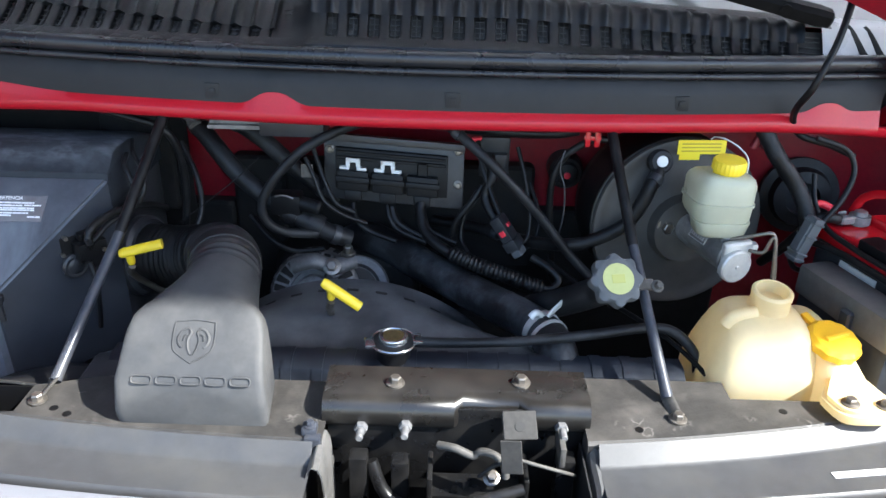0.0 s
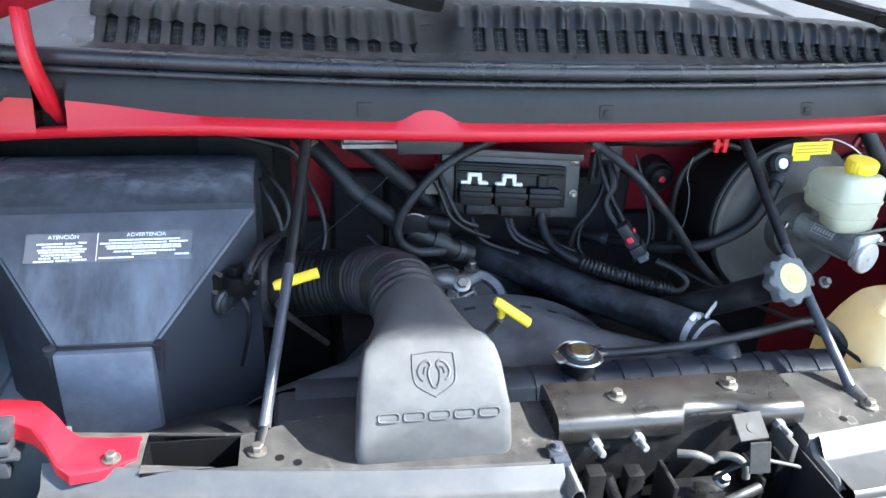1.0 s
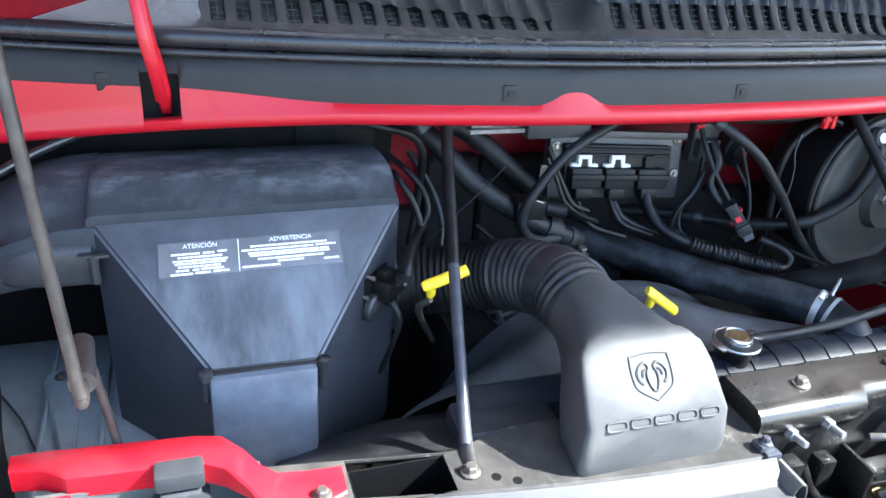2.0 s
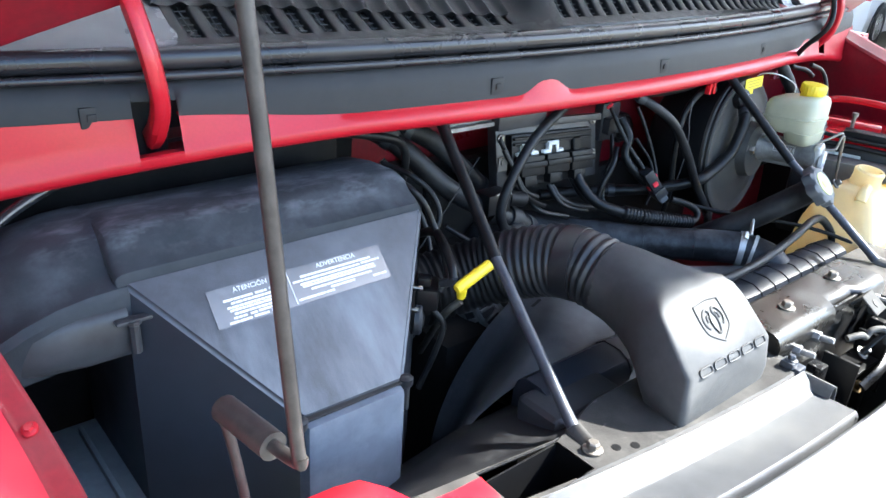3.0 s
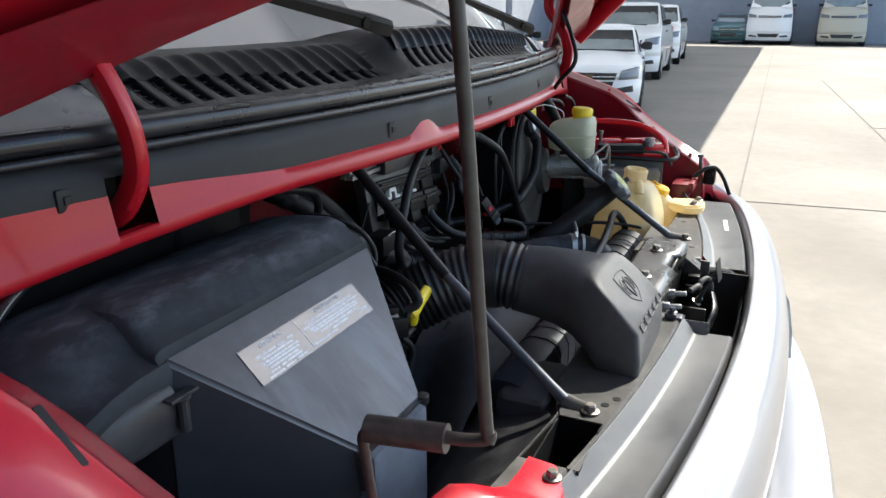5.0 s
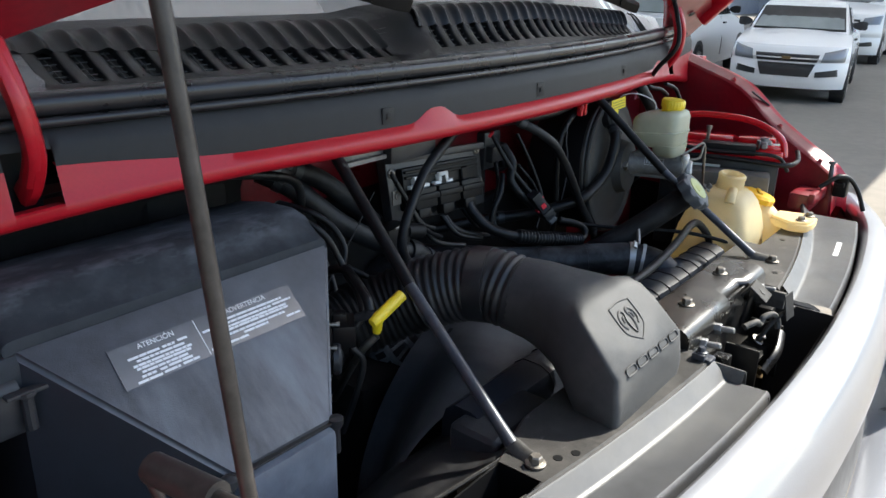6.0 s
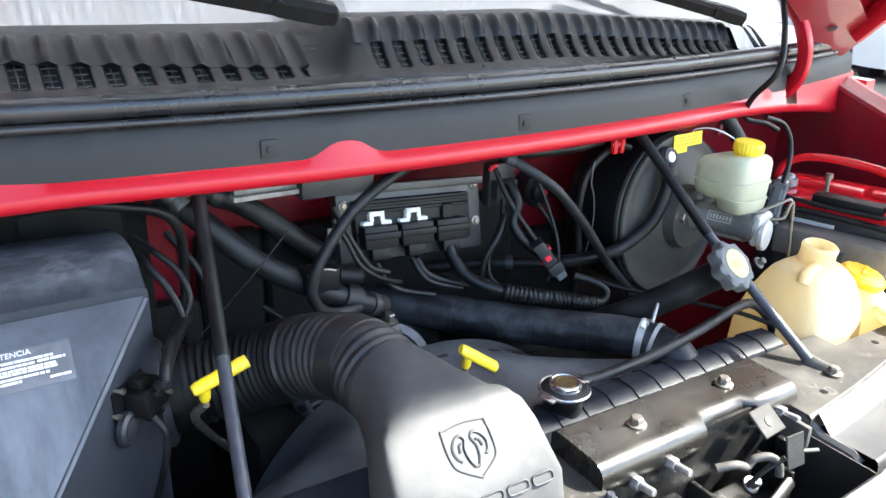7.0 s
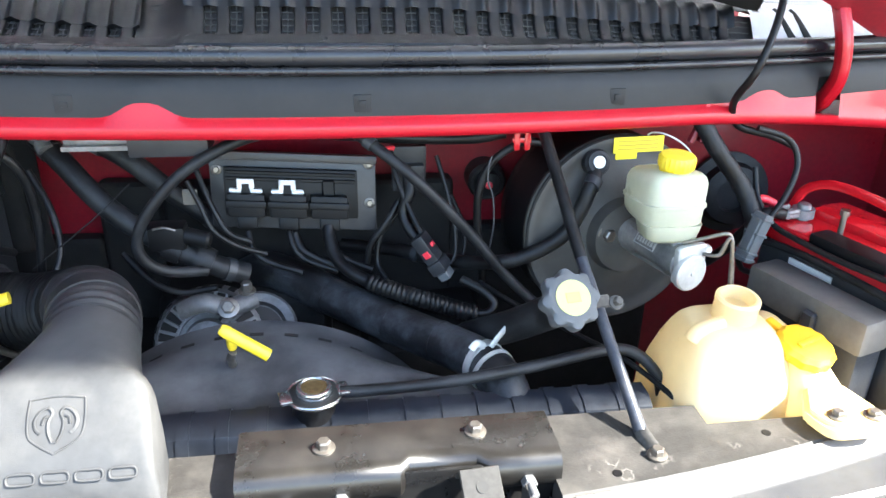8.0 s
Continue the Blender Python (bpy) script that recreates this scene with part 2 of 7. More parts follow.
ENDPALE = material("scuffed panel end", (0.09, 0.088, 0.085), 0.4, grain=0.15, scale=120, dust=(0.2, 0.19, 0.18), dust_amount=0.5, dust_scale=45)
WIPERM = material("black wiper metal", (0.005, 0.005, 0.0055), 0.45, spec=0.12, grain=0.2, scale=60, dust=(0.02, 0.02, 0.02), dust_amount=0.3, dust_scale=20)
DULL = material("dull grimy steel", (0.085, 0.081, 0.075), 0.62, metal=0.15, spec=0.3, grain=0.2, scale=200, dust=(0.055, 0.051, 0.047), dust_amount=0.5, dust_scale=60)
TABDARK = material("grimy grey tab", (0.036, 0.035, 0.034), 0.7, spec=0.2, grain=0.2, scale=150, dust=(0.07, 0.066, 0.06), dust_amount=0.5, dust_scale=50)
TABM = material("grey zinc tab", (0.085, 0.085, 0.09), 0.42, metal=0.4, grain=0.1, scale=90)
STICK = material("glossy dark sticker", (0.1, 0.105, 0.115), 0.2, spec=1.0, grain=0.05, scale=60, dust=(0.2, 0.21, 0.24), dust_amount=0.5, dust_scale=18, rough_var=0.05)
PRINT = material("white label print", (0.66, 0.68, 0.71), 0.5)
REDWIRE = material("red wire plastic", (0.7, 0.03, 0.05), 0.4)
GREYGREEN = material("grey green inner panel", (0.26, 0.3, 0.31), 0.5, grain=0.1, scale=40, dust=(0.15, 0.16, 0.16), dust_amount=0.5, dust_scale=12)
ENGINE = material("grimy black engine", (0.009, 0.009, 0.009), 0.65, spec=0.2, grain=0.3, scale=50, dust=(0.03, 0.027, 0.024), dust_amount=0.5, dust_scale=20)
GLASSM = bpy.data.materials.new("windscreen glass")
GLASSM.use_nodes = True
_b = GLASSM.node_tree.nodes["Principled BSDF"]
_b.inputs["Base Color"].default_value = (0.19, 0.195, 0.2, 1)
_b.inputs["Roughness"].default_value = 0.03
_b.inputs["IOR"].default_value = 2.3
_b.inputs["Specular IOR Level"].default_value = 0.6
LENS = bpy.data.materials.new("clear lamp lens")
LENS.use_nodes = True
_b = LENS.node_tree.nodes["Principled BSDF"]
_b.inputs["Base Color"].default_value = (0.66, 0.72, 0.76, 1)
_b.inputs["Roughness"].default_value = 0.06
_b.inputs["Transmission Weight"].default_value = 0.35
CONCRETE = material("yard concrete", (0.208, 0.184, 0.153), 0.85, grain=0.08, scale=9, dust=(0.162, 0.143, 0.12), dust_amount=0.6, dust_scale=0.35, bump=0.3, bump_scale=60)
JOINT = material("tar joint", (0.15, 0.135, 0.116), 0.9)
ROOFM = translucent("corrugated translucent canopy sheet", (0.8, 0.81, 0.82), 0.48, 0.45)
WALLM = material("grey blue painted wall", (0.33, 0.35, 0.39), 0.8, grain=0.06, scale=2, dust=(0.25, 0.26, 0.28), dust_amount=0.4, dust_scale=0.4)
LAMPBACK = material("dark grey lamp panel", (0.065, 0.075, 0.075), 0.5, grain=0.1, scale=40, dust=(0.1, 0.1, 0.09), dust_amount=0.4, dust_scale=12)
SHADEWALL = material("dark grey light-blocking wall", (0.055, 0.055, 0.06), 0.85, grain=0.08, scale=3, dust=(0.085, 0.085, 0.085), dust_amount=0.4, dust_scale=0.6)
CARWHITE = material("white car paint", (0.8, 0.8, 0.8), 0.25, coat=0.7, grain=0.01, rough_var=0.02)
CARSILVER = material("silver car paint", (0.55, 0.56, 0.58), 0.28, metal=0.3, coat=0.7, grain=0.01, rough_var=0.02)
CARPALE = material("pale silver car paint", (0.68, 0.69, 0.7), 0.3, coat=0.5, grain=0.01, rough_var=0.02)
CARGREEN = material("dark green car paint", (0.03, 0.1, 0.1), 0.3, coat=0.6, grain=0.02, rough_var=0.02)
TYRE = material("tyre rubber", (0.02, 0.02, 0.02), 0.8, grain=0.2, scale=30)
# Reflected sky and canopy are put into this paler base colour.
CARGLASSLIT = material("car window glass paled for reflections", (0.22, 0.25, 0.25), 0.08, grain=0.15, scale=2)
CARGLASSD = material("dark car window glass", (0.03, 0.034, 0.036), 0.08, grain=0.15, scale=2)
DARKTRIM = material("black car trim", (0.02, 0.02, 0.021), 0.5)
LAMPG = material("lamp glass grey", (0.2, 0.215, 0.235), 0.12, metal=0.3)
TAIL = material("red tail lamp", (0.55, 0.02, 0.04), 0.15)
CHROME = material("chrome rim", (0.6, 0.6, 0.6), 0.25, metal=0.9)


# ---- mesh helpers ----
def bm_of(verts, faces):
    bm = bmesh.new()
    vs = [bm.verts.new(v) for v in verts]
    for f in faces:
        try:
            bm.faces.new([vs[i] for i in f])
        except ValueError:
            pass
    bmesh.ops.recalc_face_normals(bm, faces=bm.faces)
    return bm


def box(x0, x1, y0, y1, z0, z1, bevel=0.0, seg=2, m=None):
    bm = bmesh.new()
    bmesh.ops.create_cube(bm, size=1.0)
    bmesh.ops.scale(bm, vec=(x1 - x0, y1 - y0, z1 - z0), verts=bm.verts)
    if bevel:
        bmesh.ops.bevel(bm, geom=bm.edges[:], offset=bevel, segments=seg, affect="EDGES", profile=0.6)
    bmesh.ops.translate(bm, vec=((x0 + x1) / 2, (y0 + y1) / 2, (z0 + z1) / 2), verts=bm.verts)
    if m is not None:
        bmesh.ops.transform(bm, matrix=m, verts=bm.verts)
    return bm


def spline(points, n=6):
    """Catmull-Rom through the points."""
    p = [Vector(q) for q in points]
    p = [p[0] * 2 - p[1], *p, p[-1] * 2 - p[-2]]
    out = []
    for i in range(1, len(p) - 2):
        a, b, c, d = p[i - 1:i + 3]
        for k in range(n):
            t = k / n
            out.append(0.5 * (2 * b + (c - a) * t + (2 * a - 5 * b + 4 * c - d) * t * t + (3 * b - a - 3 * c + d) * t ** 3))
    out.append(p[-2])
    return out


def tube(points, r, seg=10, n=6, radius=None, flat=1.0):
    """A round (or flattened) bar along a smooth line; radius(s, length) overrides r."""
    path = spline(points, n) if len(points) > 2 and n > 1 else [Vector(q) for q in points]
    seg = max(seg, 12)
    verts, faces = [], []
    t0 = (path[1] - path[0]).normalized()
    side = t0.orthogonal().normalized()
    s = 0.0
    for i, q in enumerate(path):
        t = (path[min(i + 1, len(path) - 1)] - path[max(i - 1, 0)]).normalized()
        side = (side - t * side.dot(t)).normalized()
        up = t.cross(side)
        if i:
            s += (q - path[i - 1]).length
        rr = radius(s) if radius else r
        for k in range(seg):
            a = 2 * math.pi * k / seg
            verts.append(q + side * math.cos(a) * rr + up * math.sin(a) * rr * flat)
    m = len(path)
    for i in range(m - 1):
        for k in range(seg):
            a, b = i * seg + k, i * seg + (k + 1) % seg
            faces.append((a, b, b + seg, a + seg))
    faces.append(tuple(range(seg))[::-1])
    faces.append(tuple(range((m - 1) * seg, m * seg)))
    return bm_of(verts, faces)


def lathe(profile, seg=24, m=None, lobes=0, depth=0.0):
    """Turned shape about z from (radius, height) pairs; lobes make a scalloped grip where radius is largest."""
    verts, faces = [], []
    top = max(r for r, _ in profile)
    for r, h in profile:
        for k in range(seg):
            a = 2 * math.pi * k / seg
            q = r
            if lobes and r > 0.8 * top:
                q = r - depth * (0.5 - 0.5 * math.cos(lobes * a))
            verts.append((q * math.cos(a), q * math.sin(a), h))
    for i in range(len(profile) - 1):
        for k in range(seg):
            a, b = i * seg + k, i * seg + (k + 1) % seg
            faces.append((a, b, b + seg, a + seg))
    faces.append(tuple(range(seg))[::-1])
    faces.append(tuple(range((len(profile) - 1) * seg, len(profile) * seg)))
    bm = bm_of(verts, faces)
    if m is not None:
        bmesh.ops.transform(bm, matrix=m, verts=bm.verts)
    return bm


def loft(rings, cap=True):
    n = len(rings[0])
    verts = [v for ring in rings for v in ring]
    faces = []
    for i in range(len(rings) - 1):
        for k in range(n):
            a, b = i * n + k, i * n + (k + 1) % n
            faces.append((a, b, b + n, a + n))
    if cap:
        faces.append(tuple(range(n))[::-1])
        faces.append(tuple(range((len(rings) - 1) * n, len(rings) * n)))
    return bm_of(verts, faces)


def sheet(rows, thick=None):
    """A skin through rows of points; thick: a vector by which its second face is set off."""
    m, n = len(rows), len(rows[0])
    verts = [Vector(v) for row in rows for v in row]
    faces = [(i * n + k, i * n + k + 1, (i + 1) * n + k + 1, (i + 1) * n + k) for i in range(m - 1) for k in range(n - 1)]
    if thick is not None:
        base = len(verts)
        verts += [v + Vector(thick) for v in verts]
        faces += [tuple(base + i for i in f[::-1]) for f in faces[:]]
        edge = [k for k in range(n)] + [i * n + n - 1 for i in range(1, m)] + [(m - 1) * n + k for k in range(n - 2, -1, -1)] + [i * n for i in range(m - 2, 0, -1)]
        for a, b in zip(edge, edge[1:] + edge[:1]):
            faces.append((a, b, b + base, a + base))
    return bm_of(verts, faces)


def prism(outline, z0, z1, bevel=0.0):
    """A flat outline in x, y drawn up from z0 to z1."""
    n = len(outline)
    verts = [(x, y, z0) for x, y in outline] + [(x, y, z1) for x, y in outline]
    faces = [tuple(range(n))[::-1], tuple(range(n, 2 * n))] + [(k, (k + 1) % n, n + (k + 1) % n, n + k) for k in range(n)]
    bm = bm_of(verts, faces)
    if bevel:
        bmesh.ops.bevel(bm, geom=[e for e in bm.edges if abs(e.verts[0].co.z - e.verts[1].co.z) < 1e-6], offset=bevel, segments=2, affect="EDGES")
    return bm


def join(*bms):
    out = bmesh.new()
    for b in bms:
        me = bpy.data.meshes.new("tmp")
        b.to_mesh(me)
        out.from_mesh(me)
        bpy.data.meshes.remove(me)
        b.free()
    return out


def moved(bm, m):
    bmesh.ops.transform(bm, matrix=m, verts=bm.verts)
    return bm


def finish(bm, name, mat, angle=35):
    me = bpy.data.meshes.new(name)
    bm.to_mesh(me)
    bm.free()
    me.materials.append(mat)
    me.polygons.foreach_set("use_smooth", [True] * len(me.polygons))
    me.set_sharp_from_angle(angle=radians(angle))
    return me


def part(name, bm, mat, parent, label="", angle=35):
    """One mesh under a thing or under a part of it."""
    ob = new(name, finish(bm, name, mat, angle))
    ob.parent = parent
    if label:
        ob["label"] = label
    return ob


def thing(name, label, category, group="", at=(0, 0, 0), kind=""):
    ob = new(name)
    ob.empty_display_size = 0.05
    return tagged(ob, label, category, group, kind)


def solo(name, bm, mat, label, category, group="", kind="", angle=35):
    return tagged(new(name, finish(bm, name, mat, angle)), label, category, group, kind)


def aim(at, way):
    """The pose whose z points along way."""
    return Matrix.Translation(at) @ Vector(way).to_track_quat("Z", "Y").to_matrix().to_4x4()


def level(at, way):
    """The pose whose z points along way and whose x lies level."""
    n = Vector(way).normalized()
    x = Vector((-n.y, n.x, 0)).normalized()
    m = Matrix((x, n.cross(x), n)).transposed().to_4x4()
    m.translation = at
    return m


def bolt(at, way=(0, 0, 1), r=0.008, h=0.009):
    m = aim(at, way)
    return join(lathe([(r * 1.55, 0), (r * 1.55, 0.002), (r * 1.2, 0.003)], 16, m), lathe([(r, 0.002), (r, h), (r * 0.8, h + 0.0015)], 6, m))


def words(text, size, m, thick=0.0003):
    """Lettering in the built-in font as a mesh, centred, at the pose m."""
    cu = bpy.data.curves.new("words", "FONT")
    cu.body, cu.size, cu.align_x, cu.align_y, cu.extrude = text, size, "CENTER", "CENTER", thick
    ob = bpy.data.objects.new("words", cu)
    scene.collection.objects.link(ob)
    me = bpy.data.meshes.new_from_object(ob.evaluated_get(bpy.context.evaluated_depsgraph_get()))
    bm = bmesh.new()
    bm.from_mesh(me)
    bpy.data.objects.remove(ob)
    bpy.data.meshes.remove(me)
    return moved(bm, m)


# ---- the van's body round the engine bay ----
CX = 0.06                                             # the van's middle line


def cowl_y(x):
    return 0.322 + 0.14 * (x - 0.08) ** 2


def xs(a, b, n):
    return [a + (b - a) * i / n for i in range(n + 1)]


van = thing("van", "red van with its hood raised over the open engine bay", "van")

# scuttle lip: red flange under the seal panel, taller towards both hinges
def lip_low(x):
    d = max(0.0, abs(x - 0.06) - 0.5)
    return 1.331 - 0.16 * d * d - 0.03 * d


def lip_top(x):
    d = max(0.0, abs(x - 0.06) - 0.35)
    s = -0.002 if x < 0 else 0.004
    k = min(1.0, max(0.0, (-0.44 - x) / 0.22))
    return 1.357 + 0.014 * k * k * (3 - 2 * k) + s * min(1.0, d / 0.45) ** 1.6 + 0.018 * math.exp(-abs((x + 0.152) / 0.032) ** 3) + 0.014 * math.exp(-abs((x - 0.665) / 0.028) ** 3)


# red face of the lip, with two openings for the hinge arms
HINGES = ((-0.692, -0.648), (0.752, 0.796))
def lip_rows(a, b, n):
    rows = []
    for x in xs(a, b, n):
        y, lo, hi = cowl_y(x), lip_low(x), lip_top(x)
        rows.append([(x, y + 0.05, lo - 0.002), (x, y + 0.004, lo - 0.004), (x, y - 0.002, lo), (x, y - 0.0035, lo + 0.003), (x, y - 0.004, lo + 0.0105), (x, y - 0.0025, lo + 0.0135), (x, y + 0.001, (lo + hi) / 2 + 0.004), (x, y + 0.005, hi - 0.003), (x, y + 0.012, hi)])
    return rows


lip_bits = []
for a, b, n in ((-0.98, HINGES[0][0], 8), (HINGES[0][1], HINGES[1][0], 150), (HINGES[1][1], 1.1, 8)):
    lip_bits.append(sheet(lip_rows(a, b, n)))
for a, b in HINGES:
    rows = []
    for x in xs(a, b, 2):
        y, lo = cowl_y(x), lip_low(x)
        rows.append([(x, y + 0.05, lo - 0.002), (x, y + 0.004, lo - 0.004), (x, y - 0.002, lo), (x, y - 0.0035, lo + 0.003), (x, y - 0.004, lo + 0.0105), (x, y - 0.002, lo + 0.0125), (x, y + 0.012, lo + 0.0115)])
    lip_bits.append(sheet(rows))
part("scuttle_lip", join(*lip_bits), RED, van, "glossy red scuttle flange")
# black boxes behind the hinge openings, for the shade inside them
for a, b in HINGES:
    y, lo = cowl_y((a + b) / 2), lip_low((a + b) / 2)
    part("hinge_well", box(a - 0.004, b + 0.004, y + 0.05, y + 0.06, lo - 0.01, 1.40, 0), HOLE, van)

# grey seal panel above the lip
rows = []
for x in sorted(xs(-0.98, 1.08, 206) + [q + d for h in HINGES for q in h for d in (-0.0004, 0.0004)]):
    y = cowl_y(x)
    hole = any(a < x < b for a, b in HINGES)
    lo = lip_top(x) - 0.006
    rows.append([(x, y + 0.0085, 1.383), (x, y + 0.0095, 1.389), (x, y + 0.012, 1.396), (x, y + 0.02, 1.404), (x, y + 0.05, 1.406)] if hole else
                [(x, y + 0.005, lo), (x, y + 0.007, (lo + 1.40) / 2 + 0.004), (x, y + 0.012, 1.396), (x, y + 0.02, 1.404), (x, y + 0.05, 1.406)])
part("seal_panel", sheet(rows), PANEL, van, "matt grey plastic strip along the scuttle")
for x in (-0.73, -0.242, 0.106, 0.438):
    y, z = cowl_y(x) + 0.007, 1.37
    part("panel_clip", join(box(x - 0.011, x + 0.011, y - 0.002, y + 0.004, z - 0.011, z + 0.011, 0.002), box(x - 0.0045, x + 0.0045, y - 0.004, y, z - 0.004, z + 0.004, 0.001)), PANEL, van)

# rubber weatherstrip: a round bead over a smaller one
for dy, z, r, name in ((0.022, 1.424, 0.0125, "weatherstrip"), (0.013, 1.408, 0.005, "weatherstrip_lip")):
    part(name, tube([(x, cowl_y(x) + dy, z - 0.004 * max(0, abs(x - CX) - 0.6)) for x in xs(-0.98, 0.98, 24)], r, 12, 2), SEAL, van)


# cowl grille: lower strip, fluted riser, rounded top, ribs between slots
def hump(x):
    """0 on the lower right-hand bank of the van, 1 on the raised bank."""
    t = min(1.0, max(0.0, (x + 0.155) / 0.06))
    return t * t * (3 - 2 * t)


def cowl_path(x):
    """Side view of the grille at x: points (y, z) from the front strip to the windscreen."""
    y, k = cowl_y(x), hump(x)
    low = [(0.036, 1.425), (0.05, 1.431), (0.072, 1.436), (0.098, 1.449), (0.126, 1.466), (0.146, 1.476), (0.168, 1.481), (0.236, 1.486)]
    high = [(0.036, 1.425), (0.04, 1.436), (0.058, 1.444), (0.076, 1.461), (0.09, 1.482), (0.1, 1.494), (0.114, 1.5), (0.155, 1.503)]
    e = max(0.0, x - 0.2)
    dz = -0.07 * e - 0.02 * max(0.0, -x - 0.45)
    return [(y + a + (c - a) * k, b + (d - b) * k + dz * min(1.0, i / 3)) for i, ((a, b), (c, d)) in enumerate(zip(low, high))]


grille = part("cowl_grille", join(
    sheet([[(x, *q) for q in cowl_path(x)[:3]] for x in xs(-0.63, 0.69, 66)]),
    sheet([[(x, q[0], q[1]) for q in cowl_path(x)[5:]] for x in xs(-0.63, 0.69, 66)]),
    sheet([[(x, *q) for q in cowl_path(x)] for x in xs(-0.165, -0.09, 10)])), COWL, van, "grey-black louvred cowl grille")
part("cowl_end", sheet([[(x, *q) for q in cowl_path(x)] for x in xs(-0.98, -0.615, 16)]), COWLSHEEN, van, "smooth grey cowl end, lightened for sky sheen")
part("cowl_end", sheet([[(x, *q) for q in cowl_path(x)] for x in xs(0.672, 0.98, 14)]), COWLSUN, van, "smooth cowl end, paled for sun and sky")
part("mesh_floor", sheet([[(x, q[0] + 0.008, q[1] - 0.008) for q in cowl_path(x)[2:6]] for x in xs(-0.62, 0.68, 60)]), HOLE, grille)
def path_at(x, t):
    """A point of the grille's side view, t steps along it."""
    p, i = cowl_path(x), int(t)
    f = t - i
    return p[i][0] + (p[i + 1][0] - p[i][0]) * f, p[i][1] + (p[i + 1][1] - p[i][1]) * f


for k in range(7):
    part("mesh_wire", tube([(x, path_at(x, 2 + 0.36 * k)[0] + 0.005, path_at(x, 2 + 0.36 * k)[1] - 0.005) for x in [*xs(-0.61, -0.17, 14), *xs(-0.09, 0.67, 24)]], 0.0009, 5, 1), MESH, grille)


def slot_top(x):
    """Where the slots of the grille end, as a share of the riser's length."""
    return 0.5 if x > -0.12 else 0.57 - 0.24 * min(1.0, max(0.0, (x + 0.595) / 0.43))


def riser(x, n=6):
    p = [Vector((x, q[0], q[1])) for q in cowl_path(x)]
    return spline([p[1], p[2], p[3], p[4], p[5], p[6]], n)


def rib_mesh(x):
    """One land between two slots of the grille, round at their lower ends."""
    pts = [Vector((0, q.y, q.z)) for q in riser(x)]
    rows, n = [], len(pts)
    b = slot_top(x) + 0.05
    for i, q in enumerate(pts):
        t = i / (n - 1)
        if t > b + 0.04:
            break
        a = 0.17
        e = min(1.0, max(0.0, (t - a) / 0.1))
        w = 0.0155 - 0.0076 * math.sqrt(1 - (1 - e) ** 2)
        d = (pts[min(i + 1, n - 1)] - pts[max(i - 1, 0)]).normalized()
        up = Vector((0, -d.z, d.y))
        rows.append([Vector((w * u, 0, 0)) + q + up * v for u, v in ((-1, -0.01), (-1, -0.0022), (-0.85, -0.0004), (-0.6, 0.0002), (0, 0.0004), (0.6, 0.0002), (0.85, -0.0004), (1, -0.0022), (1, -0.01))])
    return finish(sheet(rows), "rib", COWL, 60)


def hooded(a, b, start):
    """The upper part of the riser from x = a to b: a smooth sheet that swells into a rounded hood over each slot."""
    rows = []
    for x in xs(a, b, round((b - a) / 0.0019)):
        pts = riser(x, 10)
        n = len(pts) - 1
        low = slot_top(x)
        u = ((x - start) / 0.031) % 1.0
        g = max(0.0, math.sin(math.pi * u)) ** 4.5
        row = []
        for k in range(15):
            t = k / 14
            f = (low + (1.0 - low) * t) * n
            i = min(int(f), n - 1)
            q = pts[i].lerp(pts[i + 1], f - i)
            d = (pts[i + 1] - pts[i]).normalized()
            up = Vector((0, -d.z, d.y))
            h = 0.0085 * g * math.sin(math.pi * (0.16 + 0.84 * t)) ** 0.8
            if k == 0:
                row.append(q + up * (h - 0.008) + d * 0.004)
            row.append(q + up * (0.0008 + h))
        rows.append(row)
    return sheet(rows)


for start, count in ((-0.6105, 15), (-0.0895, 24)):
    end = start + 0.031 * (count - 1)
    part("hooded_riser", hooded(start - 0.0155, end + 0.0155, start), COWL, grille, "smooth riser with a rounded hood over each slot", 60)
    for i in range(count):
        x = start + 0.031 * i
        ob = new("rib", rib_mesh(x))
        ob.location.x = x
        ob.parent = grille
        if i:
            x -= 0.0155
            part("mesh_wire", tube([(x, q[0] + 0.005, q[1] - 0.005) for q in cowl_path(x)[2:6]], 0.0009, 5, 2), MESH, grille)
# dark louvre slits in the plain end of the cowl
for x in (0.735, 0.765):
    part("louvre", tube([(x + dx, path_at(x, t)[0] - 0.001, path_at(x, t)[1] + 0.0005) for dx, t in ((-0.016, 5.6), (-0.012, 4.8), (-0.004, 3.8), (0.006, 2.9), (0.012, 2.4))], 0.005, 8, 4, flat=0.5), HOLE, grille)

# windscreen, its seal and wiper arms
rows = []
for x in xs(-1.0, 1.12, 30):
    c = max(-0.95, min(0.95, x))
    y = cowl_y(c) + 0.236 - 0.081 * hump(c) - 0.012
    bend = 0.16 * max(0.0, abs(x - CX) - 0.3) ** 2
    rows.append([(x, y + bend + 0.62 * s, 1.484 - 0.07 * max(0.0, c - 0.2) + 0.012 * hump(c) + 0.62 * s) for s in (0, 0.3, 0.7, 1.2)])
part("windscreen", sheet(rows), GLASSM, van, "windscreen glass reflecting the canopy")


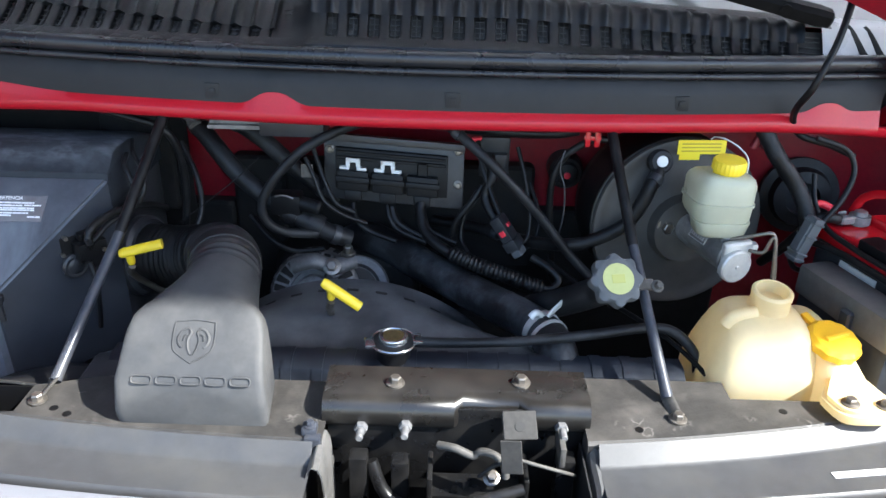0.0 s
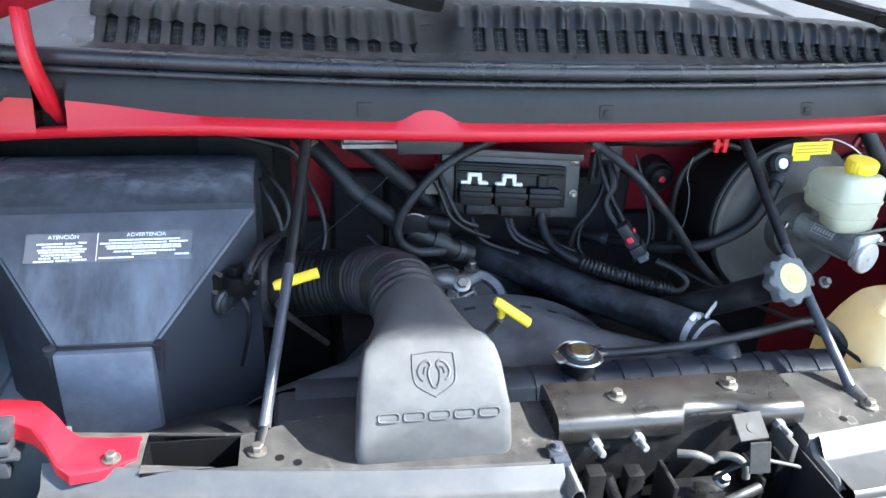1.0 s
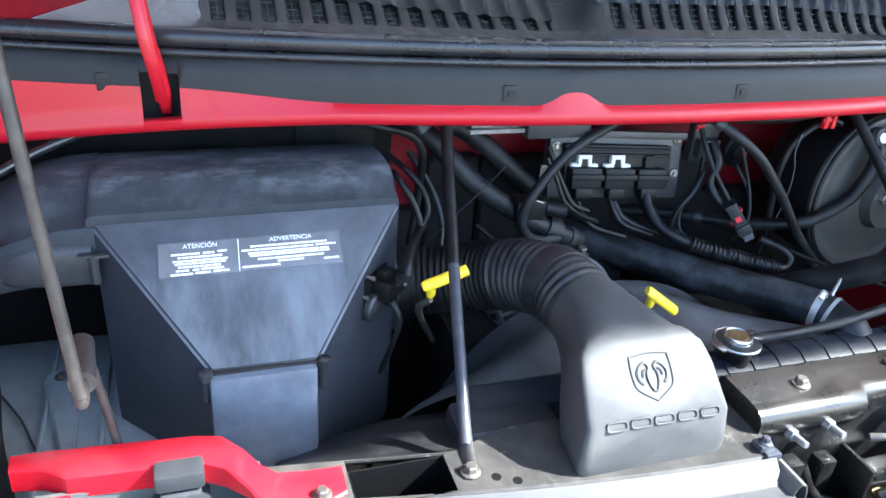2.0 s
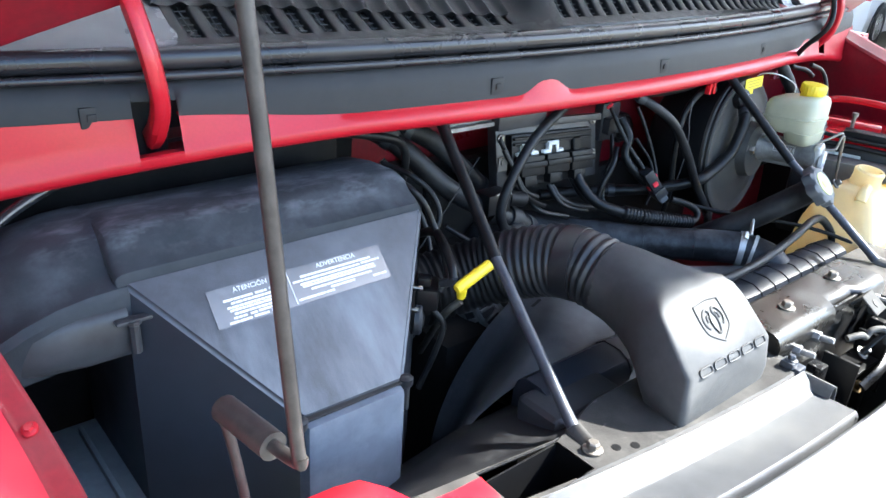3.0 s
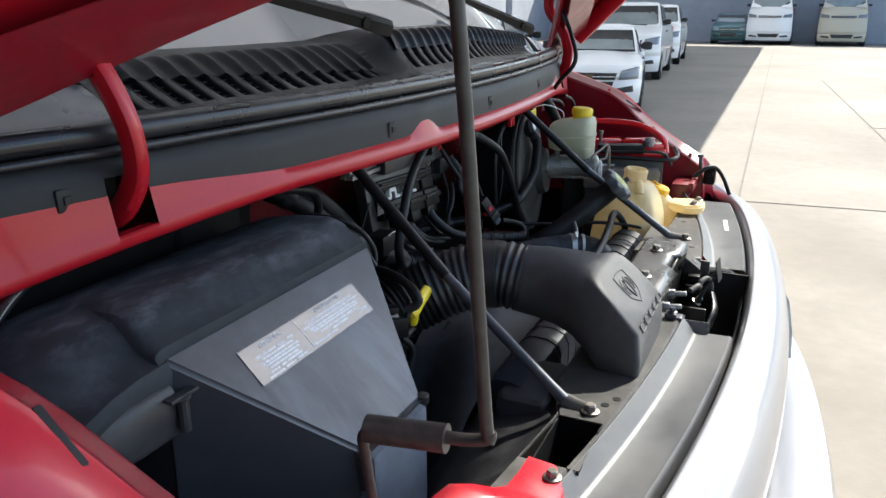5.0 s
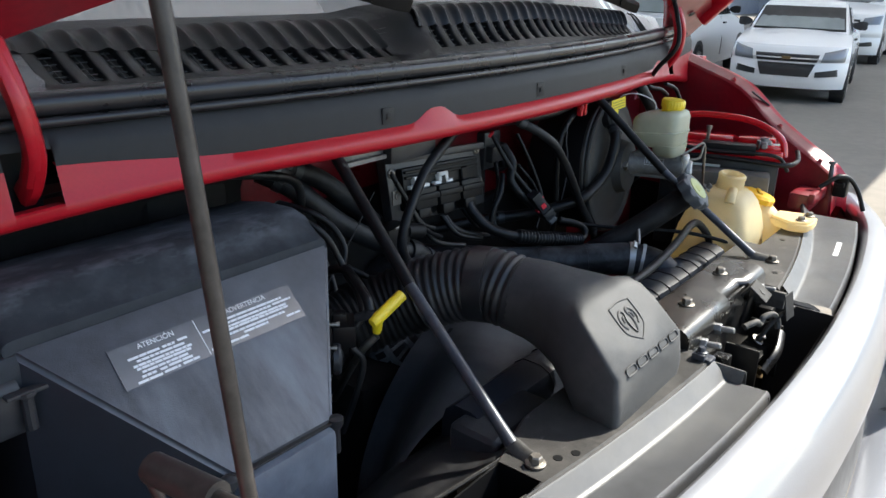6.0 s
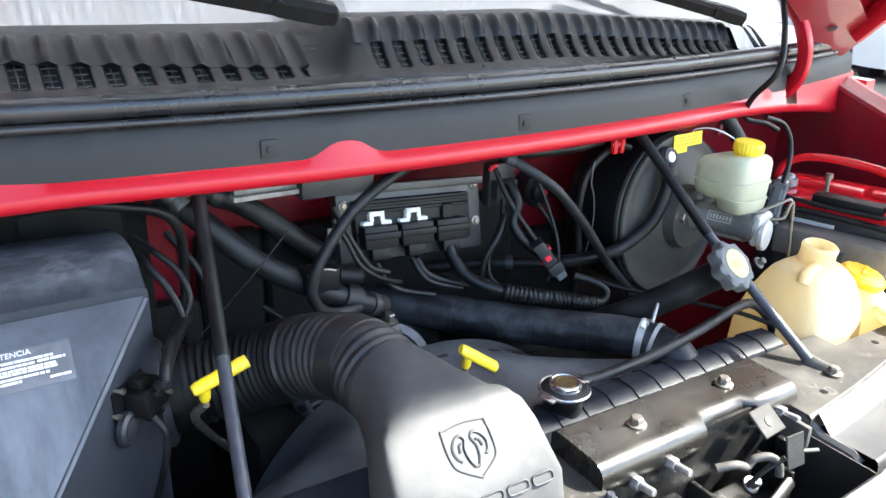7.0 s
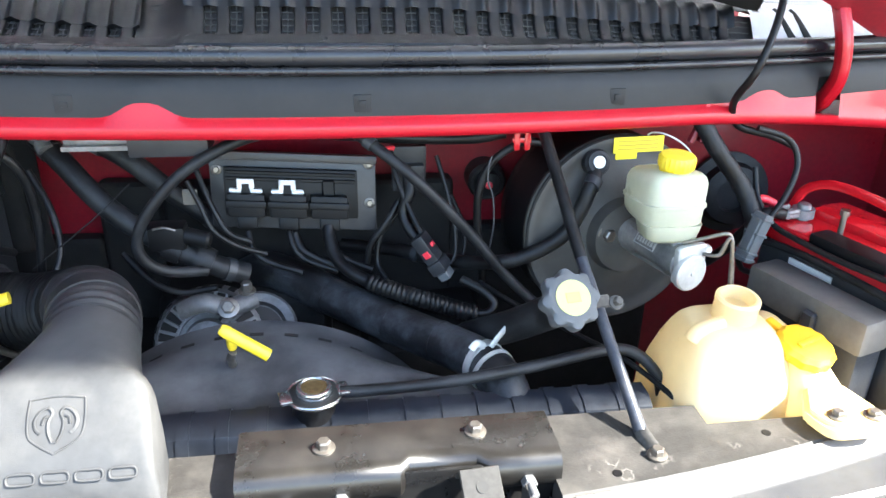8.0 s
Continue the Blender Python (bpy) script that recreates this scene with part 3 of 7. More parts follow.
def wiper(pivot, way, name):
    a, d = Vector(pivot), Vector(way).normalized()
    up = (Vector((0, -0.3, 1)) - d * d.dot(Vector((0, -0.3, 1)))).normalized()
    side = d.cross(up)
    w = thing(name, "black wiper arm folded at the foot of the windscreen", "wiper", "wipers on the windscreen")
    rows = []
    for s, hw, hh in ((-0.022, 0.009, 0.007), (-0.018, 0.013, 0.011), (0.0, 0.0145, 0.0125), (0.05, 0.0135, 0.0115), (0.054, 0.0125, 0.0105), (0.2, 0.01, 0.009), (0.34, 0.007, 0.006)):
        q = a + d * s
        rows.append([q + side * hw * u + up * hh * v for u, v in ((-1, -1), (-1, 0.4), (-0.6, 1), (0.6, 1), (1, 0.4), (1, -1))])
    part("arm", loft(rows), WIPERM, w)
    part("arm_hinge", tube([a + d * 0.052 - side * 0.0155, a + d * 0.052 + side * 0.0155], 0.0085, 10, 1), WIPERM, w)
    part("blade", tube([a + d * 0.15 + side * 0.03 - up * 0.004, a + d * 0.35 + side * 0.03, a + d * 0.62 + side * 0.03 - up * 0.01], 0.0055, 6, 4), RUBBER, w)
    return w


wiper((-0.148, 0.412, 1.511), (-0.975, 0.1, 0.17), "wiper")
wiper((0.652, 0.45, 1.484), (-0.975, 0.09, 0.2), "wiper")

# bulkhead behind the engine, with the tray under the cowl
part("bulkhead", sheet([[(x, cowl_y(x) + 0.05, lip_low(x) - 0.002), (x, 0.53, 1.315), (x, 0.575, 1.27), (x, 0.58, 1.0), (x, 0.55, 0.62)] for x in xs(-0.98, 1.1, 30)]), RED_DIM, van, "dusty red bulkhead, darkened for shade")
# Insulation behind the control module; the other pads are added to darken shaded bulkhead.
part("bulkhead_pad", box(-0.19, 0.26, 0.535, 0.575, 0.62, 1.195, 0.015, 3), ENGINE, van, "black bulkhead pad, part insulation and part painted shade")
part("bulkhead_pad", box(0.2, 0.62, 0.54, 0.575, 0.62, 1.11, 0.015, 3), ENGINE, van, "black bulkhead pad, part insulation and part painted shade")
part("bulkhead_pad", box(-0.46, -0.285, 0.54, 0.577, 0.62, 1.11, 0.015, 3), ENGINE, van, "black bulkhead pad, part insulation and part painted shade")
part("bulkhead_pad", box(-0.285, -0.19, 0.54, 0.577, 0.62, 1.2, 0.015, 3), ENGINE, van, "black bulkhead pad, part insulation and part painted shade")
part("bulkhead_pad", box(-0.5, -0.375, 0.515, 0.572, 1.1, 1.29, 0.012, 3), ENGINE, van, "black bulkhead pad, part insulation and part painted shade")
part("bulkhead_pad", box(-0.99, -0.74, 0.53, 0.574, 0.62, 1.21, 0.015, 3), ENGINE, van, "black bulkhead pad, part insulation and part painted shade")
# Black sheet put in for the dark gap below the lip; no real part.
part("scuttle_shade", sheet([[(x, cowl_y(x) + 0.014, lip_low(x) - 0.007), (x, cowl_y(x) + 0.06, lip_low(x) - 0.012), (x, 0.505, 1.298), (x, 0.522, 1.26), (x, 0.53, 0.9)] for x in xs(-0.98, -0.35, 18)], (0, 0.002, 0.002)), ENGINE, van, "black sheet added for the shade under the scuttle")
part("scuttle_channel", box(-0.19, -0.09, 0.385, 0.45, 1.288, 1.318, 0.004), BLACK, van)
part("bay_floor", box(-0.95, 1.05, -0.02, 0.6, 0.5, 0.52), ENGINE, van)


# fenders with their inner flanges and side walls
def fender(side):
    f = lambda x: x if side < 0 else 0.09 - x
    edge = [(-0.975, 0.68, 1.385), (-0.95, 0.5, 1.36), (-0.925, 0.4, 1.335), (-0.905, 0.29, 1.298), (-0.88, 0.2, 1.225), (-0.865, 0.12, 1.165), (-0.858, 0.04, 1.11), (-0.85, -0.03, 1.075)]
    if side > 0:
        edge[4:] = [(-0.88, 0.2, 1.23), (-0.868, 0.12, 1.18), (-0.86, 0.06, 1.145), (-0.857, 0.036, 1.12), (-0.857, 0.026, 1.04)]
    edge = spline(edge, 4)
    out = []
    for q in edge:
        k = max(0.0, q.y + 0.03)
        out.append([(f(q.x + 0.018), q.y, q.z - 0.016), (f(q.x + 0.012), q.y, q.z - 0.01), (f(q.x), q.y, q.z - 0.008), (f(q.x - (0.008 if side < 0 else 0.026)), q.y, q.z), (f(q.x - (0.03 if side < 0 else 0.033)), q.y - 0.01, q.z + (0.004 if side < 0 else -0.002)), (f(q.x - (0.06 if side < 0 else 0.04)), q.y - 0.02, q.z - (0.01 if side < 0 else 0.016)),
                    (f(q.x - (0.09 if side < 0 else 0.06) - 0.05 * k), q.y - 0.02, q.z - (0.04 if side < 0 else 0.06)), (f(q.x - 0.115 - 0.06 * k), q.y - 0.02, q.z - 0.12), (f(q.x - 0.13 - 0.06 * k), q.y - 0.02, 0.75)])
    fen = part("fender", sheet([r[3:] for r in out]), RED_OUT, van, "glossy red front fender")
    # Flange and wall take the darker red to put bay shade in their colour.
    part("fender_flange", sheet([r[:4] for r in out]), RED_DIM, fen, "inner flange of the fender, red darkened for shade")
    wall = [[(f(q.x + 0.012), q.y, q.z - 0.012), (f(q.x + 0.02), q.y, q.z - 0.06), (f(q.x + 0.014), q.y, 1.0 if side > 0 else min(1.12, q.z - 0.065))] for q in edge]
    part("inner_fender", sheet(wall), RED_DIM, van, "inner fender wall, red darkened for shade")
    # Lower part of the wall, coloured black to stand for shadow in the bay.
    part("inner_fender_low", sheet([[(f(q.x + 0.013), q.y, 1.0 if side > 0 else min(1.12, q.z - 0.065)), (f(q.x + 0.016), q.y, 0.9), (f(q.x + 0.06), q.y, 0.55)] for q in edge]), ENGINE, van, "lower inner fender wall, black for shadow")
    for i in (11, 17, 23):
        q = edge[i]
        part("fender_bolt", bolt((f(q.x + 0.004), q.y, q.z - 0.006), (0.3 * side, -0.4, 1), 0.0042, 0.004), RED, fen)
    part("flange_slot", box(-0.0035, 0.0035, -0.028, 0.028, -0.002, 0.0022, 0.001, 1, aim((f(edge[14].x - 0.012), edge[14].y, edge[14].z + 0.001), (0.15 * side, -0.55, 0.8)) @ pose(0, 0, 0, 0, 0, 8)), DARKTRIM, fen)
    return fen


fender(-1)
fender(1)


# front: support plate, header panel, silver shell and bumper
def plate_front(x):
    return -0.058 + (0.15 if x < 0.05 else 0.21) * (x - 0.05) ** 2


def panel_front(x):
    return -0.136 + 0.14 * (x - 0.05) ** 2


ZP = 1.072
def strip(a, b, n, back, cut=0.0):
    """A length of the support plate between x = a and b; cut: how far its rear edge draws in at a."""
    rows = []
    for x in xs(a, b, n):
        e = back - cut * max(0.0, 1 - (x - a) / 0.09)
        rows.append([(x, plate_front(x) + 0.001, ZP - 0.028), (x, plate_front(x), ZP - 0.004), (x, plate_front(x) + 0.004, ZP), (x, (e + plate_front(x)) / 2, ZP), (x, e - 0.004, ZP), (x, e, ZP - 0.004), (x, e, ZP - 0.03)])
    return sheet(rows)


LAB_P = "dusty black painted radiator support plate"
plate = part("support_plate", strip(-0.41, -0.035, 24, 0.062, 0.026), PLATE, van, LAB_P)
def lip_y(x):
    return 0.034 + 0.115 * max(0.0, -0.41 - x)


part("rear_lip", sheet([[(x, lip_y(x), ZP - 0.003), (x, lip_y(x) + 0.0005, ZP), (x, lip_y(x) + 0.0018, ZP), (x, lip_y(x) + 0.0025, ZP - 0.002)] for x in xs(-0.6, -0.41, 8)]), PLATE, plate, "folded rear lip of the plate")
part("air_guide", sheet([[(x, lip_y(x) + 0.003, ZP - 0.002), (x, lip_y(x) + 0.01, ZP - 0.012), (x, lip_y(x) + 0.03, ZP - 0.024 + 0.06 * min(0.0, x + 0.43)), (x, lip_y(x) + 0.065, ZP - 0.036 + 0.2 * min(0.0, x + 0.43)), (x, lip_y(x) + 0.1, ZP - 0.046 + 0.3 * min(0.0, x + 0.43)), (x, lip_y(x) + 0.128, ZP - 0.058 + 0.3 * min(0.0, x + 0.43)), (x, lip_y(x) + 0.134, ZP - 0.15)] for x in xs(-0.575, -0.34, 12)], (0, -0.002, -0.002)), BELLOW, plate, "dusty dark air guide sloping behind the plate", 80)
part("support_plate", sheet([[(x, plate_front(x) + 0.001, ZP - 0.028), (x, plate_front(x), ZP - 0.004), (x, plate_front(x) + 0.004, ZP), (x, -0.02, ZP)] for x in xs(-0.515, -0.41, 4)]), PLATE, van, LAB_P)
part("support_plate", sheet([[(x, plate_front(x) + 0.001, ZP - 0.028), (x, plate_front(x), ZP - 0.004), (x, plate_front(x) + 0.004, ZP), (x, lip_y(x) + 0.0005, ZP)] for x in xs(-0.615, -0.515, 4)]), PLATE, van, LAB_P)
part("support_plate", strip(0.275, 0.47, 8, 0.085), PLATE, van, LAB_P)
part("support_plate", strip(0.47, 0.74, 10, 0.05), PLATE, van, LAB_P)
part("plate_bridge", sheet([[(x, 0.0, ZP - 0.002), (x, 0.061, ZP - 0.002)] for x in xs(-0.035, 0.275, 4)]), PLATE, van)
# Walls coloured black so that the opening reads as deep shade.
part("plate_hole", join(box(-0.522, -0.403, -0.022, 0.036, 0.86, 0.865), box(-0.5145, -0.5125, -0.0175, 0.0325, 0.86, 1.069), box(-0.4095, -0.4075, -0.0175, 0.0325, 0.86, 1.069), box(-0.5145, -0.4075, 0.0325, 0.0345, 0.86, 1.0685), box(-0.5145, -0.4075, -0.0195, -0.0175, 0.86, 1.069)), PLUGM, van, "shaft below the plate opening, walls black for shade")
part("coil_in_hole", tube([(-0.44, 0.02, 0.97 + 0.004 * k) for k in range(14)], 0.01, 12, 4, radius=lambda s: 0.0085 + 0.0025 * math.cos(2 * math.pi * s / 0.012)), CABLE, van, "black corrugated tube down in the plate opening")
# Flat black discs stand for the shade inside drilled holes.
for x, y in ((-0.365, -0.012), (-0.345, -0.022), (0.5285, 0.023), (0.34, -0.02)):
    part("plate_drilling", lathe([(0.0052, 0), (0.0052, 0.0008)], 16, Matrix.Translation((x, y, ZP - 0.0002))), PLUGM, van)


def header(a, b, n):
    rows = []
    for x in xs(a, b, n):
        p, q = plate_front(x), panel_front(x)
        rows.append([(x, p + 0.003, ZP - 0.006), (x, p - 0.0005, ZP - 0.0005), (x, p - 0.002, ZP + 0.0005), (x, p - 0.004, ZP - 0.001), (x, p - 0.019, ZP - 0.0165), (x, p - 0.022, ZP - 0.0185), (x, p - 0.026, ZP - 0.0195),
                     (x, (p + q) / 2 - 0.012, ZP - 0.0185), (x, q + 0.009, ZP - 0.018), (x, q + 0.005, ZP - 0.0175), (x, q + 0.002, ZP - 0.0195), (x, q, ZP - 0.024), (x, q - 0.001, ZP - 0.05)])
    return sheet(rows)


part("header_panel", header(-0.62, -0.045, 20), FRONT, van, "grey plastic header panel stepping down from the plate")
part("header_panel", header(0.287, 0.82, 20), FRONT, van, "grey plastic header panel stepping down from the plate")
part("end_flange", sheet([[(-0.047, y, ZP - 0.02), (-0.044, y, ZP - 0.009), (-0.039, y, ZP - 0.004), (-0.033, y, ZP - 0.006), (-0.029, y, ZP - 0.016), (-0.026, y, ZP - 0.05), (-0.026, y, ZP - 0.12)] for y in (-0.098, -0.094, -0.08, -0.06, -0.034, -0.03)], (-0.0015, 0, -0.001)), ENDPALE, van, "scuffed grey end of the header panel")
part("end_flange", sheet([[(0.2885, y, z - 0.001), (0.283, y, z + 0.001), (0.278, y, z - 0.003), (0.2755, y, z - 0.012), (0.275, y, z - 0.05), (0.275, y, z - 0.1)] for y, z in ((-0.112, ZP - 0.026), (-0.1, ZP - 0.019), (-0.06, ZP - 0.0185), (-0.05, ZP - 0.012), (-0.034, ZP - 0.002), (-0.028, ZP - 0.001), (0.0, ZP - 0.001))]), FRONT, van, "rounded end of the header panel")
part("panel_sticker", box(-0.045, 0.045, -0.0045, 0.0045, 0, 0.001, m=Matrix.Translation((0.60, -0.062, ZP - 0.0183)) @ pose(0, 0, 0, 0, 0, 8)), WHITEP, van, "small white sticker")


def shell_rows(a, b, n, prof):
    rows = []
    for x in xs(a, b, n):
        k = (x - 0.05) ** 2
        y0 = -0.1435 + 0.13 * k + 0.32 * max(0.0, abs(x - 0.05) - 0.7) ** 2
        rows.append([(x, y0 + dy, z - 0.03 * max(0.0, abs(x - 0.05) - 0.6)) for dy, z in prof])
    return rows


part("grille_shell", sheet(shell_rows(-1.0, 1.1, 50, [(0.014, 0.99), (0.004, 1.04), (0.0, 1.054), (-0.006, 1.06), (-0.021, 1.0595), (-0.047, 1.047), (-0.065, 1.022), (-0.074, 0.985), (-0.077, 0.945), (-0.071, 0.935), (-0.031, 0.93)])), SILVER, van, "silver painted grille surround")
part("shell_gap", sheet(shell_rows(-0.95, 1.05, 40, [(0.009, 1.035), (0.008, 0.9)])), DARKTRIM, van)
part("bumper", sheet(shell_rows(-1.02, 1.12, 50, [(-0.071, 0.72), (-0.131, 0.735), (-0.176, 0.72), (-0.191, 0.68), (-0.196, 0.58), (-0.181, 0.5), (-0.111, 0.47)])), SILVER, van, "silver front bumper")
for a, b in ((-0.93, -0.52), (0.62, 1.03)):
    part("headlamp", sheet(shell_rows(a, b, 14, [(-0.063, 0.94), (-0.089, 0.93), (-0.115, 0.885), (-0.131, 0.81), (-0.136, 0.745)]), (0, 0.03, 0)), LENS, van, "clear headlamp lens")
part("grille_opening", sheet(shell_rows(-0.52, 0.62, 24, [(-0.056, 0.94), (-0.071, 0.74)])), DARKTRIM, van)

# hood, opened on two curved hinge arms
HP, HA = Vector((0, 0.5, 1.415)), radians(45)


def hood_at(x, s, lift=0.0):
    """A point of the open hood: s metres ahead of the hinge line, along it; lift: below its outer skin."""
    return (x, HP.y - s * math.cos(HA) - lift * math.sin(HA), HP.z - 0.02 * (x - CX) + s * math.sin(HA) - lift * math.cos(HA))


def hood_back(x):
    """How far the rear edge is bowed forwards: nothing at the corners, most in the middle."""
    return 0.375 * (1 - min(1.0, abs(x - CX) / 0.9) ** 1.5)


def hood_skin(a, b, lift, steps):
    return [[hood_at(x, hood_back(x) + a + (b - a - hood_back(x)) * s, lift) for s in steps] for x in xs(-0.9, 1.02, 48)]


hood = part("hood", sheet(hood_skin(0.0, 0.9, 0.0, (0, 0.04, 0.1, 0.3, 0.6, 0.9, 1)), Vector((0, 0.003, 0.002))), RED, van, "raised red hood")
# Darker red here stands for shade on the hood's underside.
part("hood_inner", sheet(hood_skin(0.012, 0.88, 0.03, (0, 0.02, 0.14)), Vector((0, 0.002, 0.001))), RED_DIM, hood, "pressed inner panel of the hood")
# Out of view; added to keep red light off the bay.
part("bounce_blocker", sheet([[hood_at(x, 0.27 + 0.57 * s, 0.034) for s in (0, 0.5, 1)] for x in xs(-0.76, 0.88, 20)], (0, -0.004, -0.003)), ENGINE, hood, "unseen black panel under the hood that cuts red bounce")
part("hem", tube([hood_at(x, hood_back(x) + 0.006, 0.006) for x in xs(-0.89, 1.01, 40)], 0.007, 8, 1), RED, hood)
for x in (-0.85, 0.97):
    part("hood_rail", tube([hood_at(x, 0.1, 0.025), hood_at(x, 0.4, 0.025), hood_at(x, 0.84, 0.025)], 0.03, 8, 3, flat=0.6), RED, hood, "pressed edge of the inner frame")
for x in (0.86,):
    part("drain_hole", lathe([(0.009, 0), (0.009, 0.0006)], 20, aim(hood_at(x, hood_back(x) + 0.06, 0.0335), (0, -math.sin(HA), -math.cos(HA))) @ Matrix.Diagonal((1.5, 0.8, 1, 1))), HOLE, hood, "dark oval hole")
def blade(points, hw, hd):
    """A flat bar with rounded edges along a line in the y-z plane."""
    path = spline(points, 6)
    rings = []
    for i, q in enumerate(path):
        t = (path[min(i + 1, len(path) - 1)] - path[max(i - 1, 0)]).normalized()
        side = Vector((0, -t.z, t.y)).normalized()
        rings.append([q + Vector((hw * u, 0, 0)) + side * hd * v for u, v in ((-1, -0.7), (-0.6, -1), (0.6, -1), (1, -0.7), (1, 0.7), (0.6, 1), (-0.6, 1), (-1, 0.7))])
    return loft(rings)


for x in ((HINGES[0][0] + HINGES[0][1]) / 2, (HINGES[1][0] + HINGES[1][1]) / 2):
    y = cowl_y(x)
    pts = [(x + 0.004, y + 0.036, 1.335), (x + 0.004, y + 0.016, 1.352), (x + 0.002, y - 0.006, 1.385), (x, y - 0.013, 1.43), (x, y + 0.004, 1.48), (x, y + 0.037, 1.53), (x, y + 0.025, 1.6)]
    lean = -0.014
    pts = [Vector((q[0] + lean * max(0.0, q[2] - 1.38) / 0.1, q[1], q[2])) for q in pts]
    arm = part("hinge_arm", blade(pts, 0.0078, 0.0125), RED, hood, "curved red hinge arm", 50)
    part("arm_rib", blade([q + Vector((-0.0045, -0.0075, 0)) for q in pts[1:]], 0.006, 0.0065), RED, arm, "", 50)
part("wiring_hose", tube([(0.72, 0.37, 1.29), (0.682, 0.37, 1.306), (0.634, 0.379, 1.319), (0.605, 0.35, 1.36), (0.607, 0.312, 1.411), (0.635, 0.333, 1.471), (0.66, 0.37, 1.54), (0.67, 0.38, 1.6)], 0.005, 8, 6), CABLE, hood, "thin black washer hose to the hood")

# the rest of the van: cabin, roof, doors and wheels
part("cabin_side", sheet([[(-1.0, y, 0.42), (-1.03, y, 0.9), (-1.0, y, 1.35), (-0.88, y, 1.98)] for y in (1.3, 2.5, 3.6, 4.6)], (0.03, 0, 0)), RED_OUT, van)
part("cabin_side", sheet([[(1.12, y, 0.42), (1.15, y, 0.9), (1.12, y, 1.35), (1.0, y, 1.98)] for y in (1.3, 2.5, 3.6, 4.6)], (-0.03, 0, 0)), RED_OUT, van)
part("front_door", sheet([[(-1.03, y, 0.42), (-1.06, y, 0.9), (-1.03, y, 1.34)] for y in (0.45, 0.9, 1.3)], (0.03, 0, 0)), RED_OUT, van)
part("front_door", sheet([[(1.15, y, 0.42), (1.18, y, 0.9), (1.15, y, 1.34)] for y in (0.45, 0.9, 1.3)], (-0.03, 0, 0)), RED_OUT, van)
part("door_window", sheet([[(-1.0, 0.62, 1.35), (-0.9, 1.2, 1.95)], [(-1.0, 1.3, 1.35), (-0.89, 1.3, 1.95)]], (0.006, 0, 0)), GLASSM, van)
part("door_window", sheet([[(1.12, 0.62, 1.35), (1.02, 1.2, 1.95)], [(1.12, 1.3, 1.35), (1.01, 1.3, 1.95)]], (-0.006, 0, 0)), GLASSM, van)
part("roof", sheet([[(-0.9, y, 1.98), (-0.75, y, 2.05), (CX, y, 2.08), (0.87, y, 2.05), (1.02, y, 1.98)] for y in (1.12, 1.4, 3.0, 4.6)], (0, 0, 0.02)), RED_OUT, van)
part("rear_end", box(-0.95, 1.07, 4.58, 4.62, 0.42, 2.0, 0.01), RED_OUT, van)
part("cabin_floor", box(-0.98, 1.1, 0.62, 4.58, 0.4, 0.45), ENGINE, van)
for x in (-0.84, 0.96):
    for y in (0.42, 3.6):
        w = part("wheel", lathe([(0.2, -0.11), (0.33, -0.11), (0.36, -0.08), (0.36, 0.08), (0.33, 0.11), (0.2, 0.11)], 32, Matrix.Translation((x, y, 0.36)) @ pose(0, 0, 0, 0, 90, 0)), TYRE, van)
        part("rim", lathe([(0.21, -0.112), (0.2, -0.09), (0.06, -0.1), (0.06, 0.1), (0.2, 0.09), (0.21, 0.112)], 24, Matrix.Translation((x, y, 0.36)) @ pose(0, 0, 0, 0, 90, 0)), CHROME, w)


# ---- airbox ----
airbox = thing("air_filter_box", "large dusty black plastic air filter box with a warning label", "air filter box")
A, B, C, D = (-0.757, 0.30, 1.245), (-0.395, 0.30, 1.247), (-0.5215, 0.162, 1.12), (-0.64, 0.165, 1.119)


def wedge():
    top = [A, B, C, D]
    bot = [(x, y + 0.006, 0.9) for x, y, z in top]
    bm = bm_of(top + bot, [(0, 3, 2, 1), (0, 1, 5, 4), (1, 2, 6, 5), (2, 3, 7, 6), (3, 0, 4, 7), (4, 5, 6, 7)])
    bmesh.ops.bevel(bm, geom=bm.edges[:], offset=0.0035, segments=3, affect="EDGES")
    return bm


part("wedge_cover", wedge(), BOXTOP, airbox, "slanted cover with faded grey patches")
LID = ((0.298, 1.24), (0.302, 1.252), (0.312, 1.258), (0.322, 1.266), (0.332, 1.277), (0.35, 1.282), (0.40, 1.279), (0.45, 1.269), (0.49, 1.253), (0.51, 1.235), (0.515, 1.2), (0.3, 1.2))
lid = part("lid", loft([[(x, y, 1.24 + (z - 1.24) * k if z > 1.24 else z) for y, z in LID] for x, k in ((-0.761, 0.45), (-0.759, 0.72), (-0.755, 0.9), (-0.748, 0.98), (-0.738, 1.0), (-0.6, 1.0), (-0.412, 1.0), (-0.404, 0.97), (-0.399, 0.88), (-0.397, 0.7))]), LIDTOP, airbox, "dusty rounded lid with pale scuffs")
part("housing", box(-0.752, -0.4, 0.296, 0.515, 0.88, 1.215, 0.012), BLACK, airbox)
part("lower_block", box(-0.643, -0.523, 0.152, 0.3, 0.86, 1.1165, 0.008), BLEACH, airbox, "sun-bleached front block")
part("seam", box(-0.645, -0.52, 0.1605, 0.18, 1.1168, 1.1192, 0.0006), DARKTRIM, airbox)
for x in (-0.646, -0.516):
    part("lid_screw", join(lathe([(0.0065, 0), (0.008, 0.003), (0.008, 0.01), (0.005, 0.012)], 14, Matrix.Translation((x, 0.163, 1.111))), lathe([(0.0045, -0.03), (0.0045, 0)], 10, Matrix.Translation((x, 0.163, 1.111)))), BLACK, airbox)
